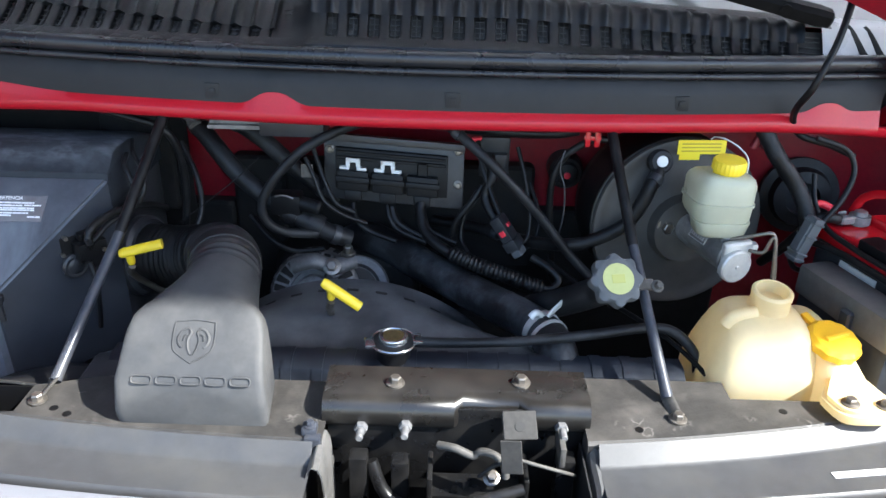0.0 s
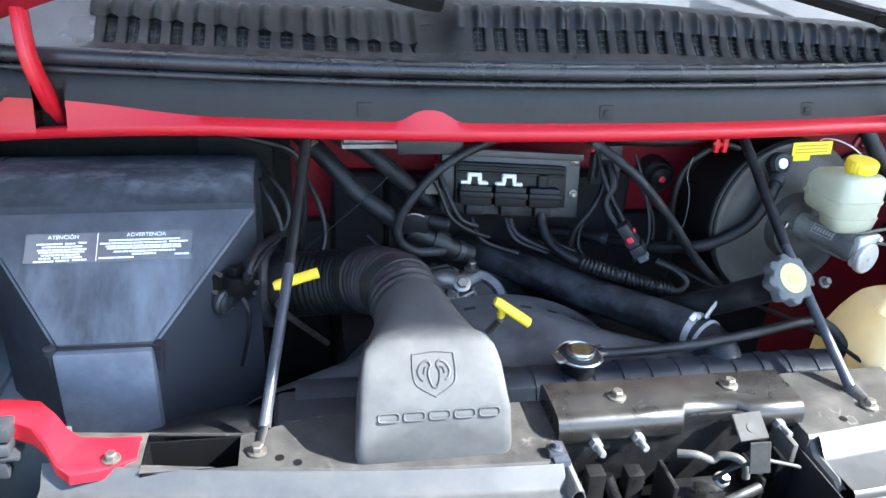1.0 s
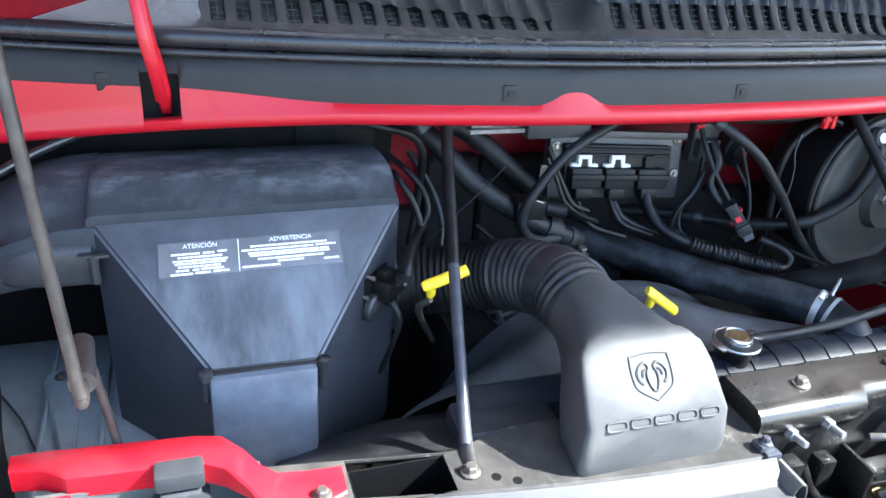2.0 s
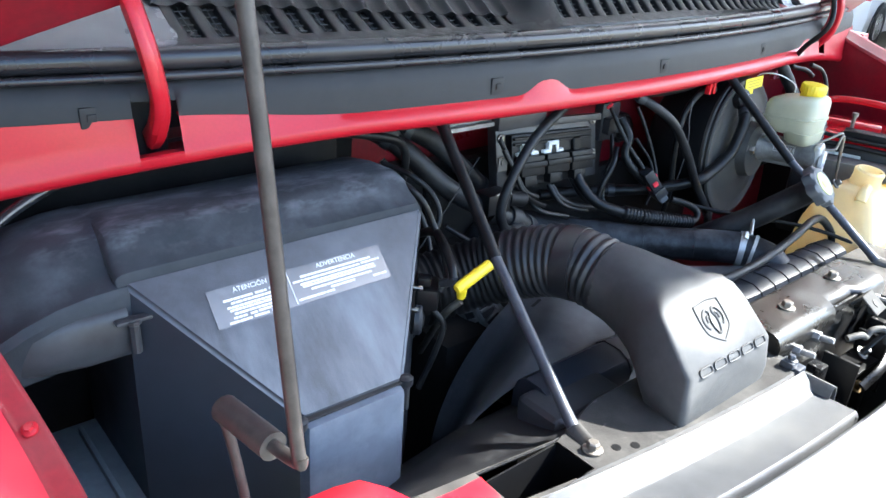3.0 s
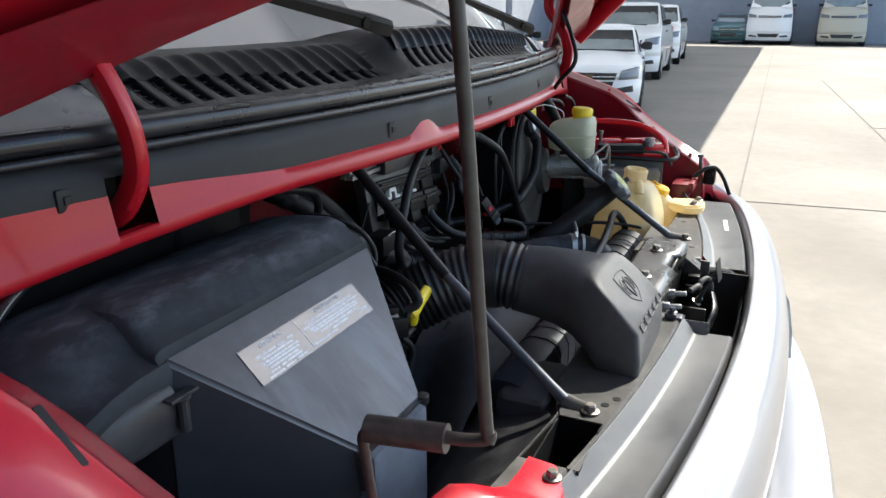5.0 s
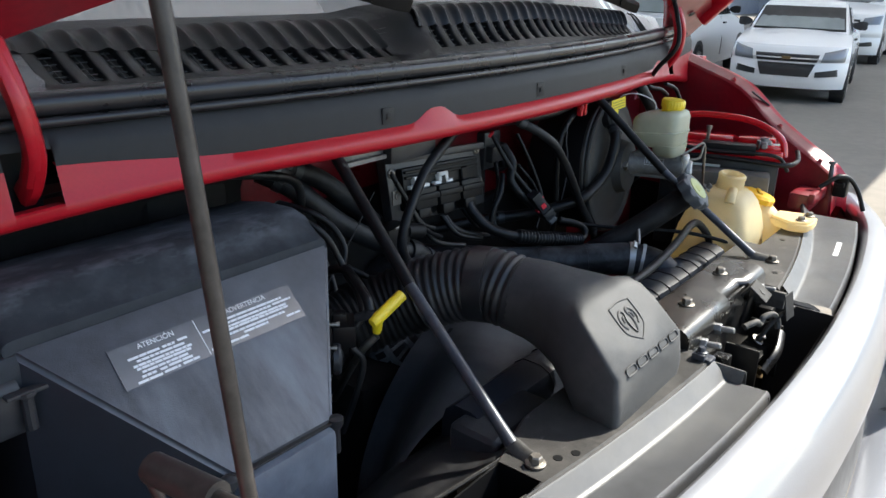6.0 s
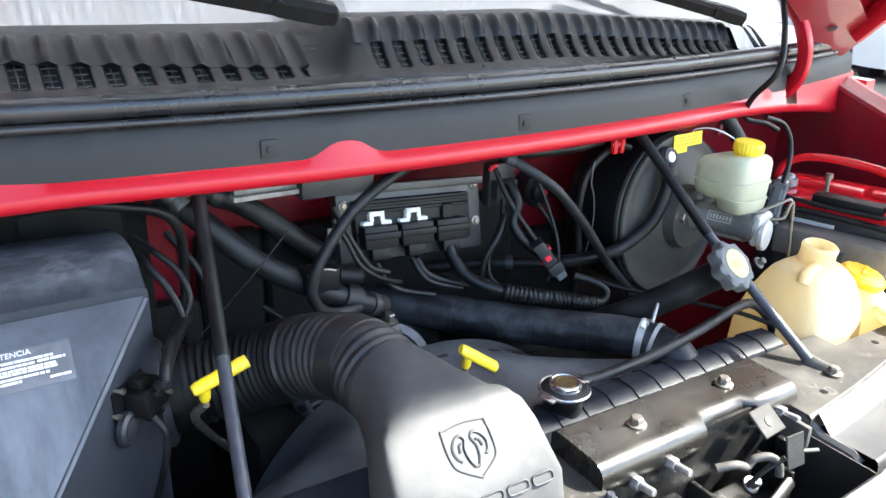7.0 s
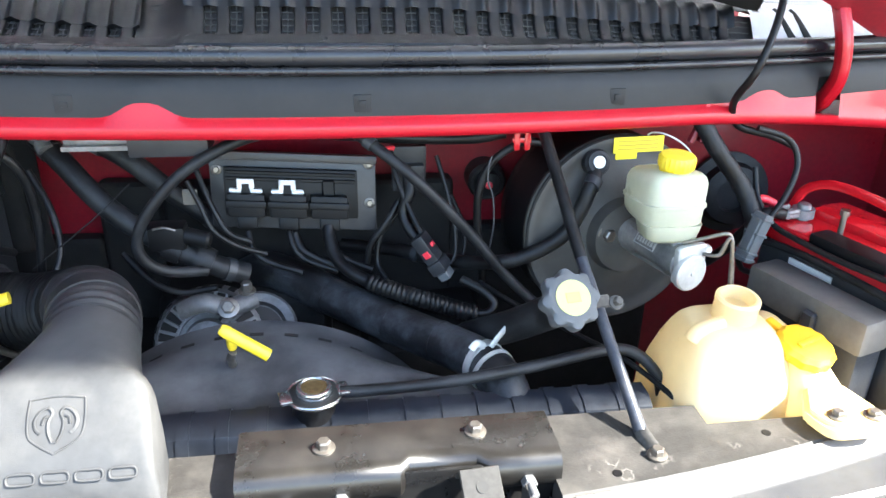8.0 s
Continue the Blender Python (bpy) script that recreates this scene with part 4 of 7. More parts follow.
# inlet horn towards the fender
def rounded_side(x, y0, y1, z0, z1, p=5.0, n=20):
    """A rounded rectangle across x."""
    ring = []
    for k in range(n):
        a = 2 * math.pi * k / n
        c, q = math.cos(a), math.sin(a)
        ring.append((x, (y0 + y1) / 2 + (y1 - y0) / 2 * math.copysign(abs(c) ** (2 / p), c), (z0 + z1) / 2 + (z1 - z0) / 2 * math.copysign(abs(q) ** (2 / p), q)))
    return ring


def inlet_ring(x, drop, low):
    """Side view of the horn at x: front wall, ledge, sloping shoulder, top and back."""
    return [(x, y, z - drop * k) for y, z, k in ((0.3, low, 0), (0.296, 1.2, 0.5), (0.292, 1.232, 0.8), (0.297, 1.2405, 0.8), (0.31, 1.243, 0.85), (0.321, 1.248, 0.9), (0.334, 1.26, 1), (0.35, 1.271, 1), (0.385, 1.2775, 1), (0.45, 1.27, 1), (0.48, 1.255, 1), (0.492, 1.225, 1), (0.492, low, 0))]


inlet = part("inlet", loft([inlet_ring(-0.752, 0.0, 1.17), inlet_ring(-0.785, 0.002, 1.17), inlet_ring(-0.815, 0.008, 1.168), inlet_ring(-0.845, 0.02, 1.165), inlet_ring(-0.875, 0.038, 1.16), inlet_ring(-0.9, 0.058, 1.15), inlet_ring(-0.925, 0.078, 1.14)]), LIDTOP, airbox, "sloping black air inlet horn", 40)
part("inlet_front", loft([rounded_side(x, 0.286 + 0.02 * k, 0.4, 1.165 + 0.006 * k, 1.226 - 0.02 * k) for x, k in ((-0.757, 0), (-0.8, 0), (-0.84, 0.3), (-0.88, 1.0), (-0.91, 2.0))]), BLACK, inlet, "", 45)
part("clip_post", join(lathe([(0.0055, 0), (0.0055, 0.03), (0.008, 0.032), (0.008, 0.036)], 10, Matrix.Translation((-0.755, 0.281, 1.178))), box(-0.772, -0.738, 0.276, 0.286, 1.211, 1.215, 0.0015)), BLACK, airbox)
part("outlet_collar", lathe([(0.062, 0), (0.066, 0.01), (0.066, 0.03), (0.06, 0.036)], 24, aim((-0.41, 0.37, 1.084), (0.98, -0.2, 0.1))), BLACK, airbox)
# vacuum valve screwed to the slanted side wall
WALL = Matrix(((0.677, 0, 0.736, -0.4365), (0.736, 0, -0.677, 0.2555), (0, 1, 0, 1.155), (0, 0, 0, 1)))
valve = part("vacuum_valve", join(box(-0.026, 0.028, -0.038, 0.02, 0.0, 0.003, 0.0012, 2, WALL), box(-0.012, 0.03, -0.014, 0.014, 0.003, 0.03, 0.004, 2, WALL), box(0.006, 0.03, -0.03, -0.016, 0.003, 0.022, 0.003, 2, WALL), box(-0.004, 0.012, 0.014, 0.026, 0.004, 0.02, 0.003, 2, WALL)), PLUGM, airbox, "black vacuum valve on the side wall")
part("diaphragm", lathe([(0.019, 0), (0.019, 0.006), (0.016, 0.009), (0.012, 0.008), (0.007, 0.011)], 26, WALL @ Matrix.Translation((-0.013, -0.024, 0.004))), BLACK, valve)
for u, v, w in ((-0.02, 0.022, 0.012), (0.022, 0.0, 0.036), (-0.026, -0.004, 0.008), (0.026, -0.022, 0.024), (-0.004, -0.04, 0.006)):
    part("terminal", join(lathe([(0.0032, 0), (0.0032, 0.004)], 8, WALL @ Matrix.Translation((u, v, w - 0.004))), lathe([(0.0022, -0.012), (0.0022, 0)], 8, WALL @ Matrix.Translation((u, v, w - 0.004)))), STEEL, valve, "bright terminal")
part("nipple", tube([(-0.409, 0.238, 1.172), (-0.405, 0.226, 1.178), (-0.404, 0.222, 1.186)], 0.0055, 12, 4), BLACK, valve)

# label on the slanted cover
fx = (Vector(B) - Vector(A)).normalized()
fy = (Vector(A) + Vector(B) - Vector(C) - Vector(D)).normalized()
fn = fx.cross(fy).normalized()
FACE = Matrix((fx, fy, fn)).transposed().to_4x4()
FACE.translation = (Vector(A) + Vector(B)) / 2 + fn * 0.0006
LAB = FACE @ pose(-0.005, -0.053, 0, 0, 0, 0)
sticker = part("warning_label", box(-0.104, 0.104, -0.0205, 0.0205, 0, 0.0007, m=LAB), STICK, airbox, "dark glossy warning label with white print")
part("label_divider", box(-0.0162, -0.0152, -0.0195, 0.0195, 0.0006, 0.0011, m=LAB), PRINT, sticker)
part("print", words("ATENCIÓN", 0.0075, LAB @ pose(-0.058, 0.0148, 0.001)), PRINT, sticker)
part("print", words("ADVERTENCIA", 0.0075, LAB @ pose(0.045, 0.0158, 0.001)), PRINT, sticker)
random.seed(7)
for x0, x1, y in ((-0.0902, -0.0577, 0.0059), (-0.0554, -0.0419, 0.0059), (-0.0391, -0.0252, 0.0067), (-0.0832, -0.0333, 0.0018), (-0.0885, -0.0275, -0.0023), (-0.0867, -0.0299, -0.0056), (-0.0832, -0.0333, -0.0095), (-0.0855, -0.0705, -0.0136), (-0.0674, -0.0589, -0.0136), (-0.0582, -0.0322, -0.0131), (-0.0913, -0.0658, -0.0179), (-0.0647, -0.0473, -0.0174), (-0.0449, -0.0264, -0.0169), (-0.0020, 0.0885, 0.0087), (-0.0125, 0.0722, 0.0044), (0.0739, 0.0989, 0.0049), (-0.0050, 0.0926, 0.0003), (-0.0032, 0.0908, -0.0028), (0.0054, 0.0834, -0.0074), (0.0281, 0.0595, -0.0113), (-0.0125, 0.0316, -0.0156), (0.0822, 0.1012, -0.0131)):
    x = x0
    while x < x1 - 0.003:
        w = min(x1 - x, random.choice((0.005, 0.008, 0.011, 0.014)))
        part("print_bar", box(x, x + w - 0.0008, y - 0.0012, y + 0.0012, 0.0006, 0.001, m=LAB), PRINT, sticker)
        x += w

# ---- intake duct: scoop and ribbed tube ----
duct = thing("intake_duct", "dusty grey-black air intake scoop with raised emblem and ribbed tube", "air duct")


def scoop_ring(hw_t, hw_b, ty, tz, by, bz, pw, mid=-0.194, n=32):
    ring = []
    for k in range(n):
        a = 2 * math.pi * k / n
        c, s = math.cos(a), math.sin(a)
        u = math.copysign(abs(c) ** (2 / pw), c)
        v = 0.5 + 0.5 * math.copysign(abs(s) ** (2 / pw), s)
        hw = hw_b + (hw_t - hw_b) * v
        ring.append((mid + u * hw, by + (ty - by) * v, bz + (tz - bz) * v))
    return ring


FRONT_CURVE = spline([(0, -0.033, 1.056), (0, -0.0355, 1.095), (0, -0.031, 1.131), (0, 0.0, 1.1625), (0, 0.033, 1.1925)], 12)


def scoop_face(k, back, p=6.0, mid=-0.191, n=32):
    """A loop on the bent front of the scoop: k shrinks it, back sets it behind the face."""
    ring = []
    for i in range(n):
        a = 2 * math.pi * i / n
        c, s = math.cos(a), math.sin(a)
        u = k * math.copysign(abs(c) ** (2 / p), c)
        v = 0.5 + 0.5 * k * math.copysign(abs(s) ** (2 / p), s)
        q = FRONT_CURVE[min(48, int(round(v * 48)))]
        ring.append((mid + u * (0.0945 - 0.0165 * v), q.y + back, q.z + 0.3 * back * (v - 0.3)))
    return ring


part("scoop", loft([scoop_ring(0.0485, 0.0485, 0.150, 1.206, 0.158, 1.107, 2.0, -0.196), scoop_ring(0.051, 0.052, 0.125, 1.2075, 0.126, 1.1035, 2.1), scoop_ring(0.058, 0.06, 0.095, 1.205, 0.094, 1.1, 2.4),
                    scoop_ring(0.067, 0.07, 0.07, 1.202, 0.065, 1.0925, 2.8), scoop_ring(0.075, 0.08, 0.053, 1.1985, 0.043, 1.079, 3.2), scoop_ring(0.077, 0.086, 0.049, 1.1974, 0.03, 1.066, 3.8, -0.192), scoop_ring(0.0775, 0.09, 0.047, 1.1968, 0.018, 1.056, 4.6, -0.191),
                    scoop_face(1.0, 0.007), scoop_face(0.99, 0.003), scoop_face(0.95, 0.0005), scoop_face(0.88, 0.0), scoop_face(0.72, 0.0), scoop_face(0.54, 0.0), scoop_face(0.36, 0.0), scoop_face(0.18, 0.0), scoop_face(0.02, 0.0)]), SCOOP, duct, "dusty moulded scoop", 50)


def on_face(y, z, up):
    """A pose on the scoop's front whose y runs up its slope."""
    u = Vector((0, *up)).normalized()
    m = Matrix((Vector((1, 0, 0)), u, Vector((1, 0, 0)).cross(u))).transposed().to_4x4()
    m.translation = (-0.19, y, z)
    return m


# front face relief: shield and five bars
def relief(*lines, r=0.0012, flat=0.6):
    return [tube([(x, y, 0.001) for x, y in q], r, 8, 4, flat=flat) for q in lines]


emb = part("emblem", join(*relief([(-0.0235, 0.025), (0, 0.0275), (0.0235, 0.025)], [(-0.0235, 0.025), (-0.0245, 0.008), (-0.0225, -0.008), (-0.014, -0.016), (0.0, -0.0245)], [(0.0235, 0.025), (0.0245, 0.008), (0.0225, -0.008), (0.014, -0.016), (0.0, -0.0245)], r=0.0013),
                          *relief([(-0.013, -0.006), (-0.017, -0.002), (-0.0185, 0.006), (-0.014, 0.014), (-0.007, 0.017), (-0.003, 0.012), (-0.006, 0.004), (-0.005, -0.006), (-0.0015, -0.014)],
                                  [(0.013, -0.006), (0.017, -0.002), (0.0185, 0.006), (0.014, 0.014), (0.007, 0.017), (0.003, 0.012), (0.006, 0.004), (0.005, -0.006), (0.0015, -0.014)],
                                  [(-0.012, 0.002), (-0.0105, 0.008), (-0.0075, 0.0095)], [(0.012, 0.002), (0.0105, 0.008), (0.0075, 0.0095)], [(-0.0015, -0.014), (0.0015, -0.014)], r=0.0019, flat=0.45)), SCOOP, duct, "raised shield emblem")
emb.matrix_world = on_face(0.001, 1.1635, (0.066, 0.061)) @ Matrix.Diagonal((1, 1, 0.7, 1))
for i in range(5):
    b = part("raised_bar", join(tube([(x, y, 0.0) for x, y in ((0.0, 0.0044), (0.008, 0.0044), (0.0112, 0.0022), (0.0112, -0.0022), (0.008, -0.0044), (-0.008, -0.0044), (-0.0112, -0.0022), (-0.0112, 0.0022), (-0.008, 0.0044), (0.0, 0.0044))], 0.0012, 8, 4, flat=0.8)), SCOOP, duct)
    b.matrix_world = on_face(-0.0305, 1.1325, (0.5, 0.85)) @ Matrix.Translation((0.0025 + 0.0285 * (i - 2), 0, 0))
BELL = [(-0.196, 0.145, 1.156), (-0.206, 0.2, 1.161), (-0.228, 0.258, 1.145), (-0.268, 0.316, 1.115), (-0.328, 0.35, 1.094), (-0.41, 0.37, 1.084)]


def bell_r(s):
    rib = 0.5 + 0.5 * math.cos(2 * math.pi * s / 0.0115)
    if s < 0.012 or 0.042 < s < 0.07 or s > 0.3:
        rib = 0.55
    return 0.0468 + 0.0034 * rib + 0.004 * min(1.0, max(0.0, (s - 0.27) / 0.04))


LINE = spline(BELL, 26)
CUT = next(i for i in range(len(LINE)) if LINE[i].x < -0.24)
# One tube in two pieces: the far one coloured darker for its shade.
part("ribbed_tube", tube(LINE[:CUT + 1], 0.05, 28, 1, radius=bell_r), BELLOW, duct, "dusty corrugated rubber tube", 70)
GONE = sum((b - a).length for a, b in zip(LINE[:CUT], LINE[1:CUT + 1]))
part("ribbed_tube", tube(LINE[CUT:], 0.05, 28, 1, radius=lambda s: bell_r(s + GONE)), BELLOWSHADE, duct, "corrugated rubber tube and plain collar, darkened for shade", 70)
part("band", tube([(-0.204, 0.192, 1.1612), (-0.211, 0.216, 1.1595)], 0.0508, 28, 1), BELLOW, duct)
part("shroud_foot", box(-0.375, -0.25, 0.06, 0.13, 1.02, 1.062, 0.014, 3), BLACK, duct, "black flange beside the scoop")

# ---- radiator, shroud, hoses ----
radiator = thing("radiator", "black radiator top tank with a chrome pressure cap", "radiator")
tank = [(y, z) for y, z in ((0.092, 0.99), (0.092, 1.045), (0.1, 1.06), (0.115, 1.067), (0.14, 1.067), (0.152, 1.058), (0.158, 1.04), (0.158, 0.99))]
part("top_tank", loft([[(x, y, z) for y, z in tank] for x in (-0.348, -0.343, 0.425, 0.43)]), TANK, radiator, "black plastic top tank")
for i in range(4, 19):
    x = -0.36 + 0.042 * i
    part("tank_rib", loft([[(x + d, y + (0.0008 if y > 0.12 else -0.0008), z + (0.0016 if z > 1.03 else 0)) for y, z in tank] for d in (-0.007, 0.007)]), TANK, radiator)
part("core", box(-0.39, 0.43, 0.1, 0.15, 0.52, 0.99), ENGINE, radiator)
part("filler_neck", lathe([(0.024, 0), (0.024, 0.018), (0.0265, 0.022), (0.0265, 0.026)], 24, Matrix.Translation((0.034, 0.128, 1.062))), RUBBER, radiator)
CAPM = Matrix.Translation((0.035, 0.128, 1.088)) @ Matrix.Scale(0.86, 4)
cap = part("pressure_cap", lathe([(0.031, 0.0), (0.036, 0.0), (0.0375, 0.0015), (0.0375, 0.004), (0.036, 0.0055), (0.0335, 0.0045), (0.027, 0.004), (0.024, 0.005), (0.0235, 0.0125), (0.0225, 0.0145), (0.0195, 0.015), (0.0185, 0.0135), (0.01, 0.013)], 40, CAPM), CHROMECAP, radiator, "shiny metal pressure cap")
part("cap_groove", lathe([(0.0335, 0.0047), (0.031, 0.0053), (0.0265, 0.0052), (0.025, 0.0052)], 36, CAPM), HOLE, cap, "dark groove round the cap")
for e in (-1, 1):
    part("cap_ear", box(0.028 if e > 0 else -0.046, 0.046 if e > 0 else -0.028, -0.014, 0.014, 0.001, 0.0055, 0.003, 2, CAPM @ pose(0, 0, 0, 0, 0, 12)), CHROMECAP, cap)
part("cap_disc", lathe([(0.0165, 0.0132), (0.0165, 0.0146), (0.013, 0.015), (0.012, 0.0142), (0.004, 0.0142)], 28, CAPM), BRASS, cap, "worn brass disc")
solo("overflow_hose", tube([(0.064, 0.132, 1.087), (0.12, 0.13, 1.089), (0.2, 0.133, 1.092), (0.3, 0.142, 1.1), (0.38, 0.152, 1.108), (0.42, 0.152, 1.103), (0.45, 0.142, 1.075), (0.458, 0.13, 1.04)], 0.0072, 10, 6), RUBBER, "thin black overflow hose from the radiator cap", "hose")

shroud = thing("fan_shroud", "big black plastic fan shroud behind the radiator", "fan shroud")
SX, SZ, SR = -0.045, 0.79, 0.285
rings = []
for y, k in ((0.158, 0.0), (0.166, 0.02), (0.18, 0.12), (0.2, 0.3), (0.22, 0.5), (0.243, 0.7), (0.265, 0.87), (0.282, 0.97), (0.295, 1.0), (0.325, 1.0), (0.327, 0.985), (0.297, 0.97)):
    ring = []
    for i in range(120):
        a = 2 * math.pi * i / 120
        c, s = math.cos(a), math.sin(a)
        rx = -0.035 + 0.425 * math.copysign(abs(c) ** 0.36, c)
        rz = 0.78 + 0.272 * math.copysign(abs(s) ** 0.36, s)
        ring.append((rx + (SX + SR * c - rx) * k, y, rz + (SZ + SR * s - rz) * k))
    rings.append(ring)
part("shroud_shell", loft(rings, False), SHROUDM, shroud, "smooth black shell", 60)
for i in range(7):
    a = radians(62 + 9 * i)
    part("shroud_notch", box(-0.009, 0.009, -0.003, 0.003, -0.0005, 0.0007, 0.0002, 1, Matrix.Translation((SX + (SR + 0.0005) * math.cos(a), 0.29, SZ + (SR + 0.0005) * math.sin(a))) @ pose(0, 0, 0, 0, 90 - math.degrees(a), 0)), HOLE, shroud)
fan = part("fan_hub", lathe([(0.06, 0), (0.075, 0.01), (0.075, 0.04), (0.04, 0.05)], 24, aim((SX, 0.3, SZ), (0, -1, 0))), ENGINE, shroud)
for i in range(7):
    part("fan_blade", box(-0.035, 0.035, -0.004, 0.004, 0.07, 0.265, 0.002, 1, Matrix.Translation((SX, 0.285, SZ)) @ pose(0, 0, 0, 0, 360 * i / 7, 0) @ pose(0, 0, 0, 0, 0, 25)), ENGINE, fan)

hose = thing("upper_radiator_hose", "thick dusty black upper radiator hose with a spring clamp", "hose")
HOSE = [(-0.09, 0.53, 1.0), (-0.072, 0.52, 1.045), (-0.035, 0.495, 1.068), (0.015, 0.455, 1.066), (0.06, 0.413, 1.06), (0.102, 0.371, 1.058), (0.15, 0.32, 1.059), (0.187, 0.277, 1.062), (0.22, 0.238, 1.066), (0.245, 0.202, 1.068), (0.262, 0.165, 1.062), (0.268, 0.142, 1.045)]
part("hose_body", tube(HOSE, 0.0285, 20, 8), HOSEM, hose, "", 60)
HL = spline(HOSE, 8)
for k, n in ((26, 7), (46, 2), (58, 2)):
    part("hose_sleeve", tube(HL[k:k + n], 0.0296, 20, 1), HOSEM, hose)
CK = min(range(len(HL)), key=lambda i: abs(HL[i].x - 0.247))
clamp_at = HL[CK]
part("spring_clamp", join(tube(HL[CK - 2:CK + 1], 0.0305, 24, 1), tube(HL[CK + 2:CK + 4], 0.0305, 24, 1), tube([clamp_at + Vector((0.004, -0.004, 0.028)), clamp_at + Vector((0.014, 0.002, 0.038)), clamp_at + Vector((0.03, 0.012, 0.05))], 0.0055, 12, 3, flat=0.5), tube([clamp_at + Vector((-0.004, -0.002, 0.029)), clamp_at + Vector((-0.014, -0.006, 0.036)), clamp_at + Vector((-0.022, -0.01, 0.03))], 0.005, 12, 3, flat=0.5)), MACHINED, hose, "pale metal spring clamp")

# ---- engine behind the shroud ----
engine = thing("engine", "grimy black engine deep in the bay", "engine")
part("engine_block", box(-0.28, 0.3, 0.36, 0.57, 0.5, 0.97, 0.03), ENGINE, engine)
part("intake_plenum", box(-0.2, 0.06, 0.44, 0.56, 0.95, 1.05, 0.03, 3), ENGINE, engine)
part("valve_cover", box(0.1, 0.3, 0.36, 0.55, 0.93, 1.0, 0.025, 3), ENGINE, engine)

alt = thing("alternator", "cast aluminium alternator with slotted vents", "alternator")
AM = aim((-0.118, 0.402, 1.0), (-0.05, -0.85, 0.52))
part("casing", lathe([(0.084, -0.06), (0.086, -0.02), (0.083, -0.004), (0.074, 0.008), (0.06, 0.013), (0.035, 0.017), (0.03, 0.03), (0.02, 0.032)], 40, AM), ALU, alt)
part("vent_recess", lathe([(0.045, 0.011), (0.047, 0.0165), (0.07, 0.0125), (0.0745, 0.009), (0.073, 0.004)], 48, AM), HOLE, alt, "dark ring behind the fins")
part("fin_rim", lathe([(0.0725, 0.0095), (0.0735, 0.0125), (0.0775, 0.0095), (0.079, 0.005), (0.0765, 0.0045)], 48, AM), ALU, alt)
part("fin_rim", lathe([(0.042, 0.014), (0.043, 0.0195), (0.0475, 0.019), (0.0485, 0.0155)], 48, AM), ALU, alt)
for i in range(26):
    k = AM @ pose(0, 0, 0, 0, 0, 360 * i / 26)
    part("vent_slot", box(-0.0085, 0.0085, -0.0052, 0.0052, -0.003, 0.0012, 0.0005, 1, k @ Matrix.Translation((0.0825, 0, -0.006)) @ pose(0, 0, 0, 0, 72, 0)), HOLE, alt)
    part("fin", box(-0.0145, 0.0145, -0.0024, 0.0024, -0.003, 0.0022, 0.0008, 1, k @ Matrix.Translation((0.0595, 0, 0.0158)) @ pose(0, 0, 0, 0, 12, 0)), ALU, alt)
part("mount_ear", tube([(-0.15, 0.375, 1.07), (-0.115, 0.372, 1.082), (-0.083, 0.38, 1.068), (-0.05, 0.4, 1.07)], 0.014, 10, 4, flat=0.7), ALUDARK, alt)
part("mount_bolt", bolt((-0.083, 0.365, 1.075), (0, -0.7, 0.7), 0.0095, 0.008), STEEL, alt)
part("mount_bolt", bolt((-0.06, 0.4, 1.082), (0, -0.1, 1), 0.008, 0.014), STEEL, alt)
part("front_bracket", lathe([(0.046, 0), (0.056, 0.002), (0.058, 0.012), (0.054, 0.016), (0.042, 0.014), (0.038, 0.006)], 36, aim((-0.05, 0.405, 1.012), (0.1, -0.75, 0.65))), ALUDARK, alt)
part("bracket_bore", lathe([(0.036, 0), (0.036, 0.009)], 28, aim((-0.05, 0.405, 1.012), (0.1, -0.75, 0.65))), HOLE, alt)


def dipstick(a, b, foot, name):
    d = thing(name, "yellow plastic dipstick handle on a thin tube", "dipstick", "dipsticks")
    a, b = Vector(a), Vector(b)
    w = (b - a).normalized()
    c = a + w * 0.014
    part("handle", tube([a, a + w * 0.012, b - w * 0.012, b], 0.0078, 16, 6, radius=lambda s: 0.0078 - 0.0022 * max(0.0, 1 - s / 0.008) ** 2, flat=0.7), YELLOW, d)
    part("collar", lathe([(0.005, -0.022), (0.0062, -0.018), (0.0062, -0.01), (0.005, -0.004)], 14, aim(c, (0, -0.2, 1))), YELLOW, d)
    part("tube", tube([c + Vector((0, 0.004, -0.026)), c + Vector((-0.006, 0.03, -0.06)), foot], 0.005, 8, 4), STEEL, d)


dipstick((-0.071, 0.2, 1.139), (-0.018, 0.2, 1.099), (-0.06, 0.36, 0.95), "dipstick")
dipstick((-0.375, 0.247, 1.149), (-0.313, 0.255, 1.164), (-0.3, 0.4, 0.95), "dipstick")

# ---- engine control module on the bulkhead ----
pcm = thing("engine_control_module", "black engine control module with three cable plugs", "control module")
PM = Matrix((Vector((0.226, -0.012, -0.01)).normalized(), Vector((0.0, 0.17, 0.985)).normalized(), Vector((0.05, -0.98, 0.17)).normalized())).transposed().to_4x4()
PM.translation = (0.012, 0.462, 1.207)
part("casing", box(-0.118, 0.118, -0.054, 0.056, -0.02, 0.0, 0.003, 2, PM), PCM, pcm)
part("top_flange", box(-0.118, 0.118, 0.046, 0.058, -0.002, 0.012, 0.002, 2, PM), PCM, pcm)
part("socket_frame", box(-0.098, 0.09, -0.034, 0.036, 0.0, 0.014, 0.003, 2, PM), PLUGM, pcm)
